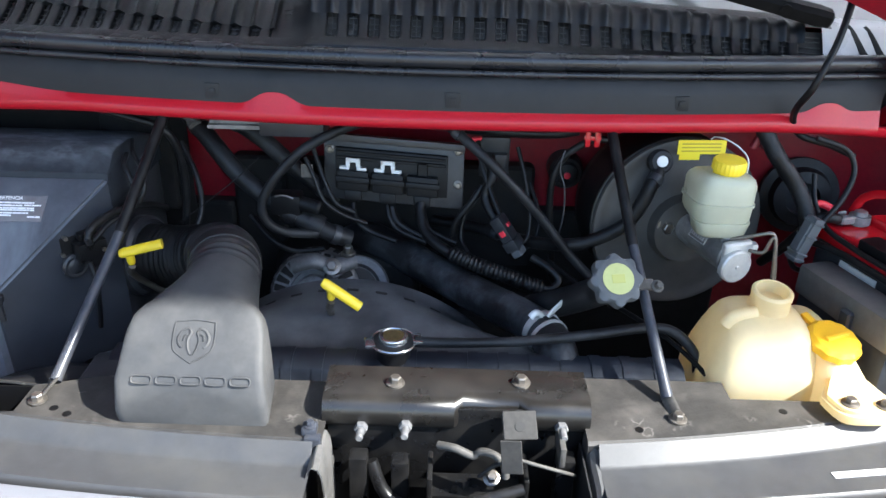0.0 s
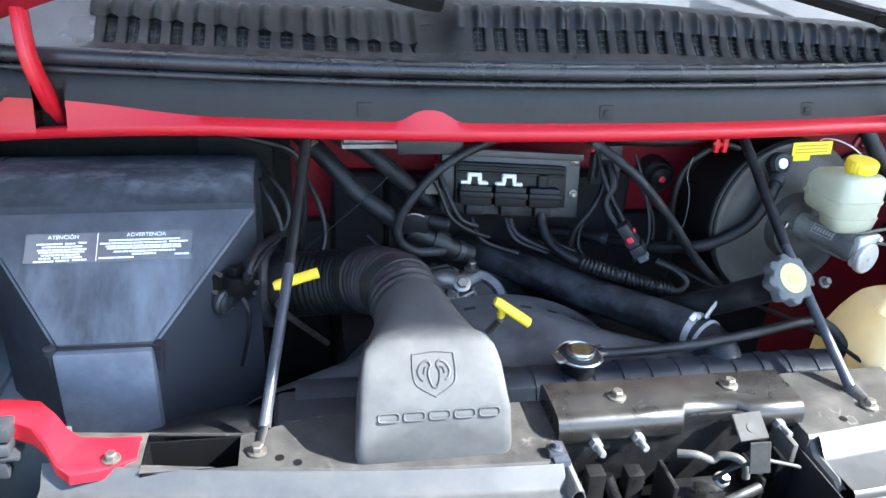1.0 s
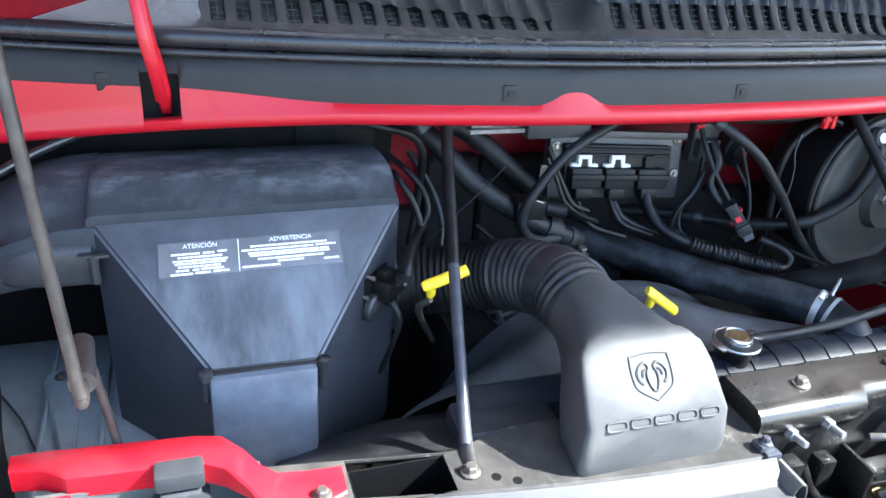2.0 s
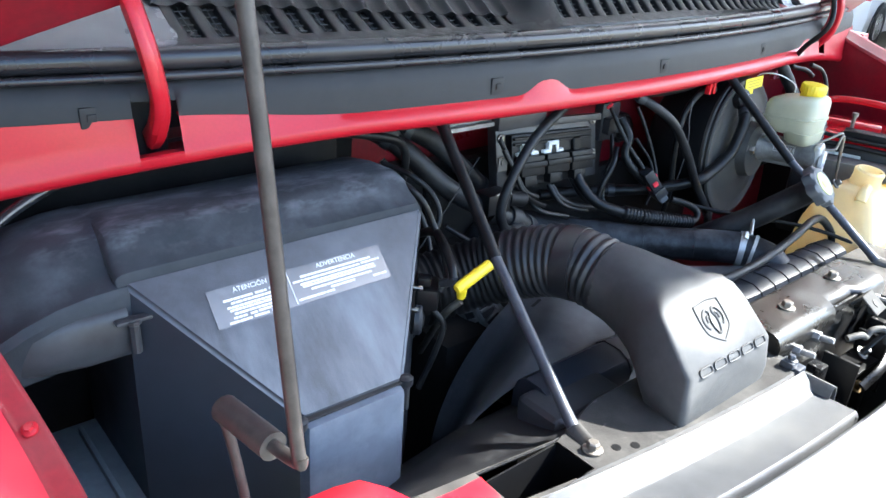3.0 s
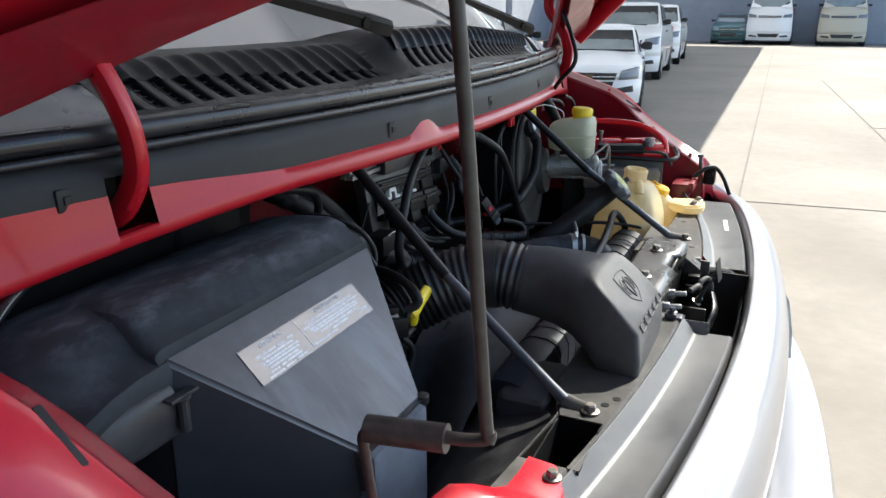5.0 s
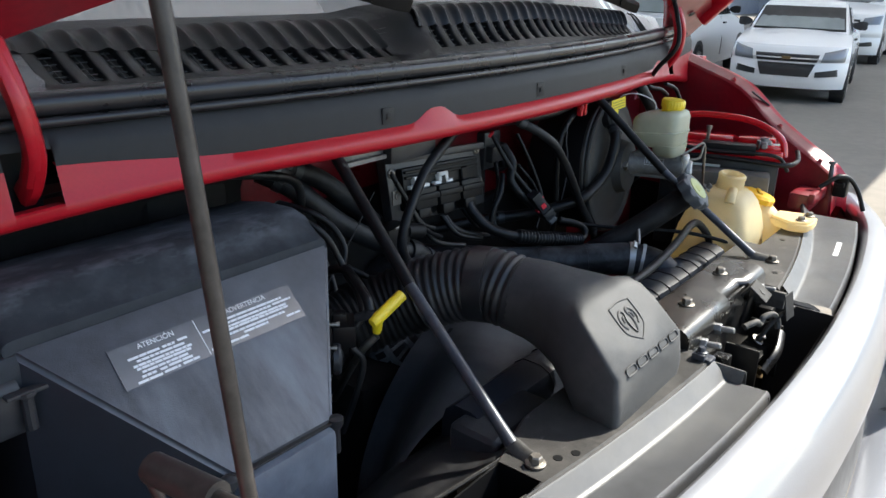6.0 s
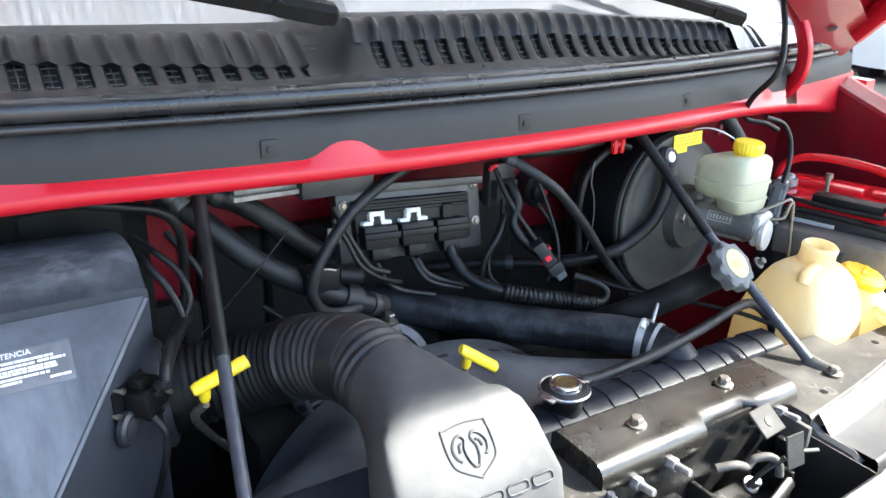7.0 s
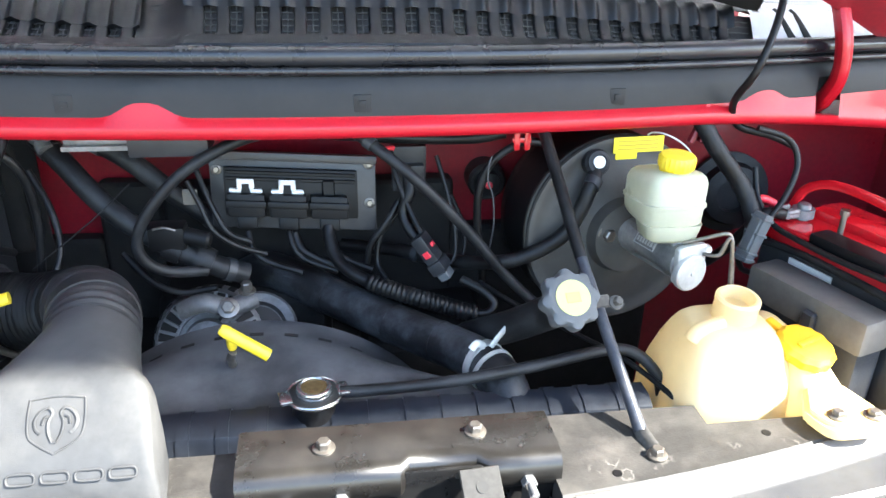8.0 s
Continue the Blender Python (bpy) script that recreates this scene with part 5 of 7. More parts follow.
for i in range(3):
    x = -0.068 + 0.058 * i
    plug = part("plug", join(box(x - 0.026, x + 0.026, -0.032, 0.001, 0.006, 0.032, 0.003, 2, PM), box(x - 0.028, x + 0.028, -0.018, -0.008, 0.006, 0.036, 0.002, 2, PM), box(x - 0.014, x + 0.014, -0.05, -0.032, 0.01, 0.026, 0.003, 2, PM), box(x - 0.009, x + 0.009, -0.003, 0.022, 0.012, 0.02, 0.002, 1, PM)), PLUGM, pcm)
    for j in range(6):
        part("plug_rib", box(x - 0.024 + 0.0085 * j, x - 0.019 + 0.0085 * j, -0.012, -0.007, 0.03, 0.034, 0.0008, 1, PM), PLUGM, plug)
    if i < 2:
        part("lock_clip", join(box(x - 0.023, x - 0.006, 0.001, 0.007, 0.012, 0.022, 0.0015, 1, PM), box(x + 0.006, x + 0.023, 0.001, 0.007, 0.012, 0.022, 0.0015, 1, PM),
                               box(x - 0.012, x - 0.005, 0.006, 0.02, 0.012, 0.022, 0.001, 1, PM), box(x + 0.005, x + 0.012, 0.006, 0.02, 0.012, 0.022, 0.001, 1, PM), box(x - 0.012, x + 0.012, 0.014, 0.021, 0.014, 0.022, 0.001, 1, PM)), WHITEP, plug, "white locking clip")
for y in (0.018, 0.027):
    part("socket_bar", box(-0.095, 0.086, y, y + 0.005, 0.012, 0.018, 0.001, 1, PM), PLUGM, pcm)
for x, y in ((0.108, -0.012), (-0.108, 0.03), (0.108, 0.045)):
    part("casing_screw", bolt(PM @ Vector((x, y, 0.0)), (0, -1, 0.17), 0.005, 0.004), STEEL, pcm)

# ---- brake booster, master cylinder, fluid reservoir ----
booster = thing("brake_booster", "black round brake booster with a yellow sticker", "brake booster")
BOOSTM = aim((0.469, 0.365, 1.171), (0.12, -1, 0.08)) @ Matrix.Scale(0.965, 4)
part("shell", lathe([(0.11, -0.15), (0.137, -0.13), (0.142, -0.1), (0.1425, -0.03), (0.1425, -0.012), (0.14, -0.0075)], 64, BOOSTM), PLUGM, booster, "", 50)
part("front_face", lathe([(0.1405, -0.0075), (0.1425, -0.004), (0.141, 0.0), (0.133, 0.0015), (0.128, -0.001), (0.115, 0.001), (0.09, 0.006), (0.058, 0.018), (0.052, 0.036), (0.03, 0.042)], 64, BOOSTM), BOOSTF, booster, "dusty dark front face", 50)
part("rim_seam", lathe([(0.1405, -0.02), (0.1435, -0.017), (0.1435, -0.012), (0.1405, -0.009)], 64, BOOSTM), BOOST, booster)
SM = level((0.489, 0.3745, 1.294), (0.1, -1, 0.08))
part("sticker", join(box(-0.038, 0.038, -0.009, 0.013, 0, 0.0008, m=SM), box(-0.034, -0.002, -0.018, -0.009, 0, 0.0008, m=SM)), LABELY, booster, "yellow warning sticker")
part("sticker_print", join(*[box(-0.032, 0.03, 0.006 - 0.0055 * i, 0.008 - 0.0055 * i, 0.0007, 0.0012, m=SM) for i in range(3)]), LABELYD, booster)
VD = Vector((0.05, -1, 0.35)).normalized()
VT = Vector((0.425, 0.349, 1.28))
part("check_valve", lathe([(0.012, -0.034), (0.0165, -0.026), (0.0185, -0.02), (0.0185, -0.006), (0.0155, -0.002), (0.0155, 0.0), (0.011, 0.001), (0.011, -0.001)], 22, aim(VT, VD)), RUBBER, booster)
part("valve_dot", lathe([(0.0085, -0.002), (0.0085, 0.0015), (0.006, 0.002)], 16, aim(VT, VD)), WHITEP, booster, "white dot on the valve")

mc = thing("brake_master_cylinder", "cast aluminium brake master cylinder with a milky fluid reservoir", "master cylinder")
MM = Matrix(((0.316, 0.949, 0, 0.49), (-0.949, 0.316, 0, 0.29), (0, 0, 1, 1.182), (0, 0, 0, 1)))
CYL = MM @ pose(0, 0, 0, 0, 90, 0)
part("cylinder", join(lathe([(0.017, -0.058), (0.024, -0.056), (0.024, -0.03), (0.0215, -0.026), (0.0215, 0.04), (0.024, 0.044), (0.024, 0.062), (0.02, 0.064)], 28, CYL), box(-0.036, 0.052, -0.014, 0.014, 0.012, 0.026, 0.004, 2, MM), box(-0.05, 0.05, -0.009, 0.009, -0.026, -0.016, 0.004, 2, MM)), MCALU, mc, "grimy cast cylinder", 40)
part("flange", join(box(-0.066, -0.055, -0.046, 0.046, -0.014, 0.016, 0.006, 2, MM), lathe([(0.028, -0.067), (0.028, -0.054)], 24, CYL)), MCALU, mc)
part("end_casting", join(box(0.058, 0.073, -0.02, 0.028, -0.026, 0.026, 0.008, 3, MM), lathe([(0.0245, 0), (0.0245, 0.007), (0.0225, 0.009), (0.003, 0.009), (0.002, 0.0105)], 32, aim((0.5105, 0.2215, 1.174), (0.316, -0.949, 0.0))), lathe([(0.0075, 0), (0.0075, 0.02), (0.0055, 0.022)], 8, aim((0.524, 0.232, 1.192), (0.9, 0.3, 0.25))), lathe([(0.0075, 0), (0.0075, 0.016), (0.0055, 0.018)], 8, aim((0.5, 0.245, 1.2), (0.8, 0.0, 0.5)))), MACHINED, mc, "pale machined end")
for v in (-0.035, 0.035):
    part("flange_nut", bolt(MM @ Vector((-0.055, v, 0.0)), (0.316, -0.949, 0), 0.0095, 0.012), STEEL, mc)
PLM = MM @ pose(0, 0, 0, -30, 0, 0)
part("data_plate", join(box(-0.012, 0.026, -0.0226, -0.0208, -0.008, -0.007, m=PLM), box(-0.012, 0.026, -0.0226, -0.0208, 0.006, 0.007, m=PLM), box(-0.012, -0.011, -0.0226, -0.0208, -0.008, 0.007, m=PLM), box(0.025, 0.026, -0.0226, -0.0208, -0.008, 0.007, m=PLM), *[box(-0.0085 + 0.0052 * i, -0.0058 + 0.0052 * i, -0.0226, -0.0208, -0.004, 0.003, m=PLM) for i in range(7)]), MACHINED, mc, "small riveted plate with pale bars")


def rounded(x0, x1, y0, y1, z, p=4.0, slope=0.0, n=32):
    """A rounded rectangle at height z, falling towards +y by slope."""
    ring = []
    for k in range(n):
        a = 2 * math.pi * k / n
        c, s = math.cos(a), math.sin(a)
        y = (y0 + y1) / 2 + (y1 - y0) / 2 * math.copysign(abs(s) ** (2 / p), s)
        ring.append(((x0 + x1) / 2 + (x1 - x0) / 2 * math.copysign(abs(c) ** (2 / p), c), y, z - slope * (y - 0.28)))
    return ring


def ledge_ring(g, z, slope):
    return rounded(0.447 + g, 0.535 - g, 0.227 + g, 0.331 - g, z, slope=slope)


res = part("reservoir", join(loft([ledge_ring(0.014, 1.224, 0.02), ledge_ring(0.006, 1.228, 0.02), ledge_ring(0.003, 1.234, 0.02), ledge_ring(0.002, 1.25, 0.1), ledge_ring(0.0, 1.251, 0.1), ledge_ring(0.0, 1.2545, 0.1), ledge_ring(0.002, 1.2555, 0.1),
                                   ledge_ring(0.002, 1.279, 0.16), ledge_ring(0.005, 1.287, 0.17), ledge_ring(0.01, 1.2915, 0.17), ledge_ring(0.02, 1.294, 0.17)]),
                            loft([rounded(0.466, 0.518, 0.238, 0.274, 1.207), rounded(0.456, 0.526, 0.231, 0.28, 1.213), rounded(0.451, 0.531, 0.2295, 0.284, 1.232)])), MILK, mc, "milky brake fluid reservoir", 50)
part("reservoir_cap", lathe([(0.02, -0.01), (0.02, 0.0), (0.0225, 0.0), (0.0232, 0.002), (0.0232, 0.012), (0.021, 0.0155), (0.01, 0.0165)], 72, Matrix.Translation((0.491, 0.259, 1.303)) @ pose(0, 0, 0, 4, 0, 0), 24, 0.0009), YELLOW, res, "ribbed yellow cap")
for a, b in ((-0.028, -0.016), (0.03, 0.05)):
    part("mount_leg", box(a, b, -0.012, 0.012, 0.022, 0.043, 0.003, 1, MM), MCALU, mc)
solo("pale_wire", tube([(0.502, 0.378, 1.308), (0.505, 0.37, 1.314), (0.515, 0.35, 1.317), (0.532, 0.33, 1.309), (0.54, 0.315, 1.295), (0.542, 0.32, 1.26)], 0.0012, 6, 6), WHITEP, "thin pale wire arching over the brake booster", "wire")
solo("brake_line", tube([(0.505, 0.235, 1.208), (0.525, 0.222, 1.219), (0.546, 0.212, 1.229), (0.554, 0.21, 1.226), (0.558, 0.209, 1.212), (0.566, 0.208, 1.165), (0.575, 0.207, 1.1), (0.58, 0.206, 1.05)], 0.0026, 10, 6), STEEL, "thin bent metal brake line", "pipe")
solo("brake_line", tube([(0.53, 0.225, 1.196), (0.54, 0.214, 1.198), (0.546, 0.211, 1.203), (0.551, 0.209, 1.222), (0.556, 0.207, 1.218), (0.563, 0.206, 1.16), (0.572, 0.203, 1.08)], 0.0026, 10, 6), STEEL, "thin bent metal brake line", "pipe")

# ---- steering fluid filler ----
ps = thing("steering_fluid_filler", "pale grey scalloped filler cap on a black neck", "filler cap")
PW = Vector((0.12, -0.72, 0.68)).normalized()
PC = Vector((0.326, 0.135, 1.19))
part("cap", lathe([(0.03, -0.012), (0.036, -0.01), (0.037, 0.0), (0.036, 0.006), (0.029, 0.009), (0.024, 0.0095)], 64, aim(PC, PW), 8, 0.006), CAPGREY, ps, "scalloped grey cap")
part("cap_mark", lathe([(0.021, 0.0094), (0.021, 0.0106), (0.0, 0.0108)], 30, aim(PC, PW)), CAPYEL, ps, "faded yellow disc")
part("cap_symbol", join(box(-0.009, 0.009, -0.006, 0.006, 0.0106, 0.0114, 0.0004, 1, aim(PC, PW))), CAPSYM, ps)
part("neck", tube([PC - PW * 0.01, PC - PW * 0.045, PC + Vector((-0.045, 0.09, -0.085)), PC + Vector((-0.085, 0.16, -0.14))], 0.021, 14, 5), RUBBER, ps)
part("bracket", join(box(-0.03, 0.03, -0.008, 0.008, -0.003, 0.0, 0.002, 1, aim(PC - PW * 0.02 + Vector((0.03, 0.0, 0.0)), PW)), bolt(PC + Vector((0.054, -0.003, -0.005)), PW, 0.0055, 0.009)), DULL, ps)


# ---- support rods ----
def rod(a, b, name):
    a, b = Vector(a), Vector(b)
    d = (b - a).normalized()
    r = thing(name, "slim dark steel support rod bolted to the plate", "support rod", "support rods")
    foot = a + Vector((b.x - a.x, b.y - a.y, 0)).normalized() * 0.036 + Vector((0, 0, 0.006))
    part("tab", tube([a + Vector((0, 0, 0.0005)), a + (foot - a) * 0.6 + Vector((0, 0, 0.0)), foot], 0.0085, 8, 3, flat=0.3), DULL, r, "flattened worn end")
    part("lower_bar", tube([foot, foot + d * 0.02, foot + d * 0.22], 0.0075, 10, 2, radius=lambda s: 0.0078 if s < 0.02 else 0.007), RODP, r, "worn dark blue-grey bar")
    part("upper_bar", tube([foot + d * 0.215, b], 0.0078, 10, 1), CABLE, r, "black sleeved bar")
    part("foot_bolt", bolt(a, (0, 0, 1), 0.0072, 0.009), STEEL, r)
    return r


rod((-0.39, 0.0, ZP + 0.001), (-0.322, 0.36, 1.33), "support_rod")
rod((0.391, 0.0, ZP + 0.001), (0.341, 0.35, 1.332), "support_rod")

# hood prop with its rubber grip
prop = thing("hood_prop", "grimy brown hood prop rod with a rubber grip", "prop rod")
part("upper_rod", tube([(-0.751, 0.085, 1.226), (-0.745, 0.03, 1.229), (-0.7415, 0.004, 1.231), (-0.741, -0.005, 1.238), (-0.743, -0.002, 1.26), (-0.757, 0.013, 1.52), (-0.776, 0.038, 1.83)], 0.0052, 14, 8), RODB, prop)
part("grip", tube([(-0.7445, 0.028, 1.228), (-0.751, 0.094, 1.224)], 0.0115, 14, 1), RODB, prop, "worn brown rubber grip")
part("lower_rod", tube([(-0.75, 0.09, 1.224), (-0.752, 0.098, 1.216), (-0.746, 0.099, 1.19), (-0.735, 0.096, 1.1), (-0.728, 0.094, 0.98)], 0.0045, 8, 5), RODB, prop)


# ---- washer and coolant bottle ----
bottle = thing("washer_bottle", "aged cream translucent washer bottle with an orange cap", "fluid bottle")
part("main_tank", loft([rounded(0.45, 0.6, 0.085, 0.225, 0.9), rounded(0.446, 0.608, 0.078, 0.225, 1.0, 4.2), rounded(0.447, 0.608, 0.07, 0.223, 1.04, 4.2), rounded(0.455, 0.604, 0.072, 0.217, 1.075, 4.2), rounded(0.463, 0.597, 0.079, 0.206, 1.105, 4.2), rounded(0.469, 0.589, 0.088, 0.194, 1.128, 4), rounded(0.474, 0.58, 0.098, 0.184, 1.143, 3.6), rounded(0.478, 0.571, 0.107, 0.175, 1.151, 3.2), rounded(0.486, 0.558, 0.12, 0.164, 1.1545, 2.6)]), CREAM, bottle, "", 60)
part("neck", lathe([(0.036, -0.012), (0.03, -0.002), (0.0265, 0.01), (0.0255, 0.026), (0.0265, 0.029), (0.0265, 0.034), (0.0235, 0.037), (0.0205, 0.0365), (0.019, 0.02)], 36, aim((0.5345, 0.141, 1.146), (0.0, -0.12, 1))), CREAM, bottle)
part("shoulder", tube([(0.472, 0.116, 1.139), (0.478, 0.117, 1.148), (0.49, 0.12, 1.152), (0.512, 0.125, 1.153)], 0.0095, 12, 4), CREAM, bottle)
part("rear_lobe", loft([rounded(0.56, 0.64, 0.12, 0.21, 1.0), rounded(0.562, 0.64, 0.12, 0.21, 1.08, 3), rounded(0.568, 0.63, 0.128, 0.205, 1.118, 2.6), rounded(0.58, 0.615, 0.145, 0.19, 1.13, 2.2)]), CREAM, bottle, "", 60)
part("side_tank", loft([rounded(0.59, 0.665, 0.05, 0.15, 0.92), rounded(0.588, 0.668, 0.046, 0.152, 1.02, 3), rounded(0.59, 0.66, 0.05, 0.15, 1.08, 2.6), rounded(0.592, 0.642, 0.075, 0.145, 1.108, 2.3), rounded(0.6, 0.632, 0.09, 0.135, 1.115, 2.1)]), CREAM, bottle, "", 60)
CM2 = aim((0.614, 0.109, 1.116), (0.12, -0.25, 1))
bc = part("filler_cap", lathe([(0.03, 0.0), (0.036, 0.002), (0.036, 0.012), (0.031, 0.017), (0.02, 0.0185)], 48, CM2, 12, 0.002), ORANGE, bottle, "orange yellow snap cap")
part("cap_tab", box(-0.006, 0.006, 0.028, 0.055, 0.004, 0.01, 0.003, 2, CM2), ORANGE, bc)
part("cap_grip", box(-0.02, 0.02, -0.004, 0.004, 0.016, 0.022, 0.002, 2, CM2), ORANGE, bc)
part("mount_ear", prism([(0.575, 0.03), (0.579, 0.012), (0.584, 0.0), (0.592, -0.007), (0.603, -0.0095), (0.63, -0.009), (0.652, -0.006), (0.658, 0.0), (0.662, 0.015), (0.648, 0.07), (0.6, 0.075)], ZP + 0.004, ZP + 0.024, 0.005), CREAM, bottle, "flat cream mounting ear")
for x, y in ((0.601, 0.012), (0.642, 0.008)):
    part("ear_bolt", bolt((x, y, ZP + 0.024), (0, 0, 1), 0.007, 0.007), STEEL, bottle)

# ---- fuse box and battery, both turned a little out of the van's line ----
BM = Matrix(((0.3, 0.954, 0, 0.683), (-0.954, 0.3, 0, 0.352), (0, 0, 1, 0), (0, 0, 0, 1)))
fuse = thing("fuse_box", "dusty grey-brown fuse box lid", "fuse box")
part("lid", box(0.05, 0.235, -0.064, -0.008, 1.1, 1.148, 0.007, 2, BM), FUSE, fuse)
part("base", box(0.056, 0.23, -0.058, -0.012, 0.92, 1.1, 0.004, 2, BM), BLACK, fuse)
part("lid_latch", box(0.15, 0.17, -0.074, -0.063, 1.085, 1.13, 0.003, 1, BM), BLACK, fuse)

batt = thing("battery", "red-topped car battery with black terminals and cables", "battery")
part("case", box(0.004, 0.252, 0.004, 0.166, 0.95, 1.162, 0.006, 2, BM), BLACK, batt)
part("lid", join(box(0.0, 0.256, 0.0, 0.17, 1.162, 1.19, 0.007, 3, BM), box(0.025, 0.15, 0.07, 0.115, 1.188, 1.203, 0.005, 2, BM), box(0.16, 0.24, 0.075, 0.12, 1.188, 1.203, 0.005, 2, BM), box(0.205, 0.25, 0.01, 0.06, 1.188, 1.2, 0.004, 2, BM)), BATTRED, batt, "glossy red lid")
part("vent_cover", box(0.085, 0.2, -0.003, 0.034, 1.176, 1.199, 0.004, 2, BM), PLUGM, batt, "black vent cover")
part("carry_handle", tube([(0.742, 0.37, 1.2), (0.748, 0.358, 1.228), (0.762, 0.325, 1.246), (0.776, 0.265, 1.25), (0.786, 0.2, 1.246), (0.79, 0.15, 1.23), (0.792, 0.122, 1.208), (0.79, 0.112, 1.175)], 0.0072, 12, 6), BATTRED, batt, "red carrying handle")
for u, v in ((0.028, 0.05), (0.215, 0.036)):
    clamp = part("terminal", lathe([(0.011, 0), (0.0095, 0.022), (0.006, 0.024)], 14, BM @ Matrix.Translation((u, v, 1.19))), ALU, batt)
    part("clamp", join(lathe([(0.013, 0), (0.016, 0.0), (0.016, 0.013), (0.013, 0.013)], 16, BM @ Matrix.Translation((u, v, 1.193))), box(u - 0.007, u + 0.007, v - 0.038, v - 0.012, 1.194, 1.207, 0.003, 1, BM), box(u - 0.012, u - 0.008, v - 0.034, v - 0.018, 1.192, 1.211, 0.002, 1, BM)), ALU, clamp, "bright lead cable clamp")
part("hold_down_stud", lathe([(0.004, 0), (0.004, 0.034), (0.0065, 0.034), (0.0065, 0.042)], 10, BM @ Matrix.Translation((0.095, 0.046, 1.186))), STEEL, batt)
part("case_label", box(0.06, 0.13, 0.0005, 0.0032, 1.10, 1.15, m=BM), WHITEP, batt, "white and purple paper label")
part("label_mark", join(box(0.066, 0.1, -0.0004, 0.0004, 1.12, 1.138, m=BM), box(0.07, 0.124, -0.0004, 0.0004, 1.105, 1.112, m=BM)), material("purple print", (0.12, 0.06, 0.16), 0.5), batt)
solo("battery_cable", tube([(0.706, 0.333, 1.2), (0.69, 0.33, 1.204), (0.67, 0.335, 1.2), (0.655, 0.345, 1.17), (0.645, 0.37, 1.13), (0.64, 0.42, 1.08)], 0.008, 10, 6), CABLE, "thick black battery cable", "cable")
solo("battery_cable", tube([(0.668, 0.37, 1.26), (0.67, 0.35, 1.22), (0.68, 0.315, 1.192), (0.697, 0.262, 1.186), (0.716, 0.205, 1.184), (0.737, 0.14, 1.186), (0.75, 0.11, 1.178), (0.765, 0.095, 1.15)], 0.004, 8, 6), CABLE, "thin black cable along the battery's edge", "cable")
solo("battery_cable", tube([(0.655, 0.33, 1.165), (0.675, 0.3, 1.17), (0.695, 0.25, 1.172), (0.72, 0.175, 1.17), (0.748, 0.1, 1.166), (0.79, 0.085, 1.17), (0.84, 0.1, 1.18)], 0.0055, 8, 6), CABLE, "black battery cable below the lid", "cable")
solo("red_cable", tube([(0.705, 0.36, 1.206), (0.69, 0.365, 1.212), (0.675, 0.36, 1.212), (0.664, 0.35, 1.195)], 0.006, 8, 6), REDWIRE, "short red cable beside the battery", "cable")

# ---- relay plug, harness and round grommet by the battery ----
solo("bulkhead_grommet", lathe([(0.07, 0), (0.07, 0.01), (0.055, 0.014), (0.05, 0.03), (0.03, 0.034), (0.028, 0.02)], 32, aim((0.742, 0.56, 1.15), (-0.1, -1, 0.1))), RUBBER, "black rubber grommet on the red bulkhead", "grommet")
solo("wiring_loom", tube([(0.576, 0.375, 1.328), (0.6, 0.36, 1.29), (0.64, 0.35, 1.24), (0.655, 0.33, 1.2), (0.655, 0.32, 1.17)], 0.0122, 14, 12, radius=lambda s: 0.0118 + 0.0012 * abs(math.sin(s * 170 + 2 * math.sin(s * 60)))), RUBBER, "taped black wiring loom", "wiring")
solo("inline_plug", join(box(-0.011, 0.011, -0.009, 0.009, -0.036, 0.036, 0.003, 2, aim((0.638, 0.292, 1.185), (0.35, 0.1, 1))), box(-0.008, 0.008, -0.011, 0.011, -0.02, 0.03, 0.002, 1, aim((0.638, 0.292, 1.185), (0.35, 0.1, 1))), *[box(-0.0125, 0.0125, -0.0105, 0.0105, z, z + 0.004, 0.001, 1, aim((0.638, 0.292, 1.185), (0.35, 0.1, 1))) for z in (-0.033, -0.024, 0.004, 0.026)]), CAPGREY, "pale grey inline cable plug", "plug")
solo("thin_hose", tube([(0.645, 0.345, 1.325), (0.69, 0.34, 1.31), (0.705, 0.33, 1.28), (0.69, 0.315, 1.24), (0.655, 0.3, 1.2), (0.628, 0.3, 1.16), (0.64, 0.31, 1.13), (0.67, 0.33, 1.11)], 0.0043, 12, 6), CABLE, "thin black hose looping by the battery", "hose")
solo("loom_clip", join(box(-0.006, 0.006, -0.004, 0.004, -0.022, 0.022, 0.002, 1, aim((0.59, 0.38, 1.315), (0.4, 0, 1))), box(-0.006, 0.006, -0.004, 0.004, -0.022, 0.022, 0.002, 1, aim((0.575, 0.38, 1.315), (0.4, 0, 1)))), RED_DIM, "small dark red loom clip", "clip")
solo("loom_clip", join(box(0.308, 0.316, 0.36, 0.37, 1.295, 1.325, 0.002), box(0.322, 0.33, 0.36, 0.37, 1.295, 1.325, 0.002), box(0.306, 0.332, 0.362, 0.368, 1.305, 1.312, 0.002)), BATTRED, "small red plastic loom clip", "clip")

# ---- hoses and cables across the bay ----
def hose_thing(name, pts, r, label, mat=None):
    """A hose with a crimped collar near each end."""
    h = thing(name, label, "hose")
    part("hose_body", tube(pts, r, 14, 8), mat or RUBBER, h, "", 60)
    p = spline(pts, 8)
    for k in (len(p) // 7, len(p) - 1 - len(p) // 7):
        d = (p[k + 1] - p[k]).normalized()
        part("hose_collar", tube([p[k] - d * 0.006, p[k] + d * 0.006], r + 0.0018, 14, 1), BLACK, h)
    return h


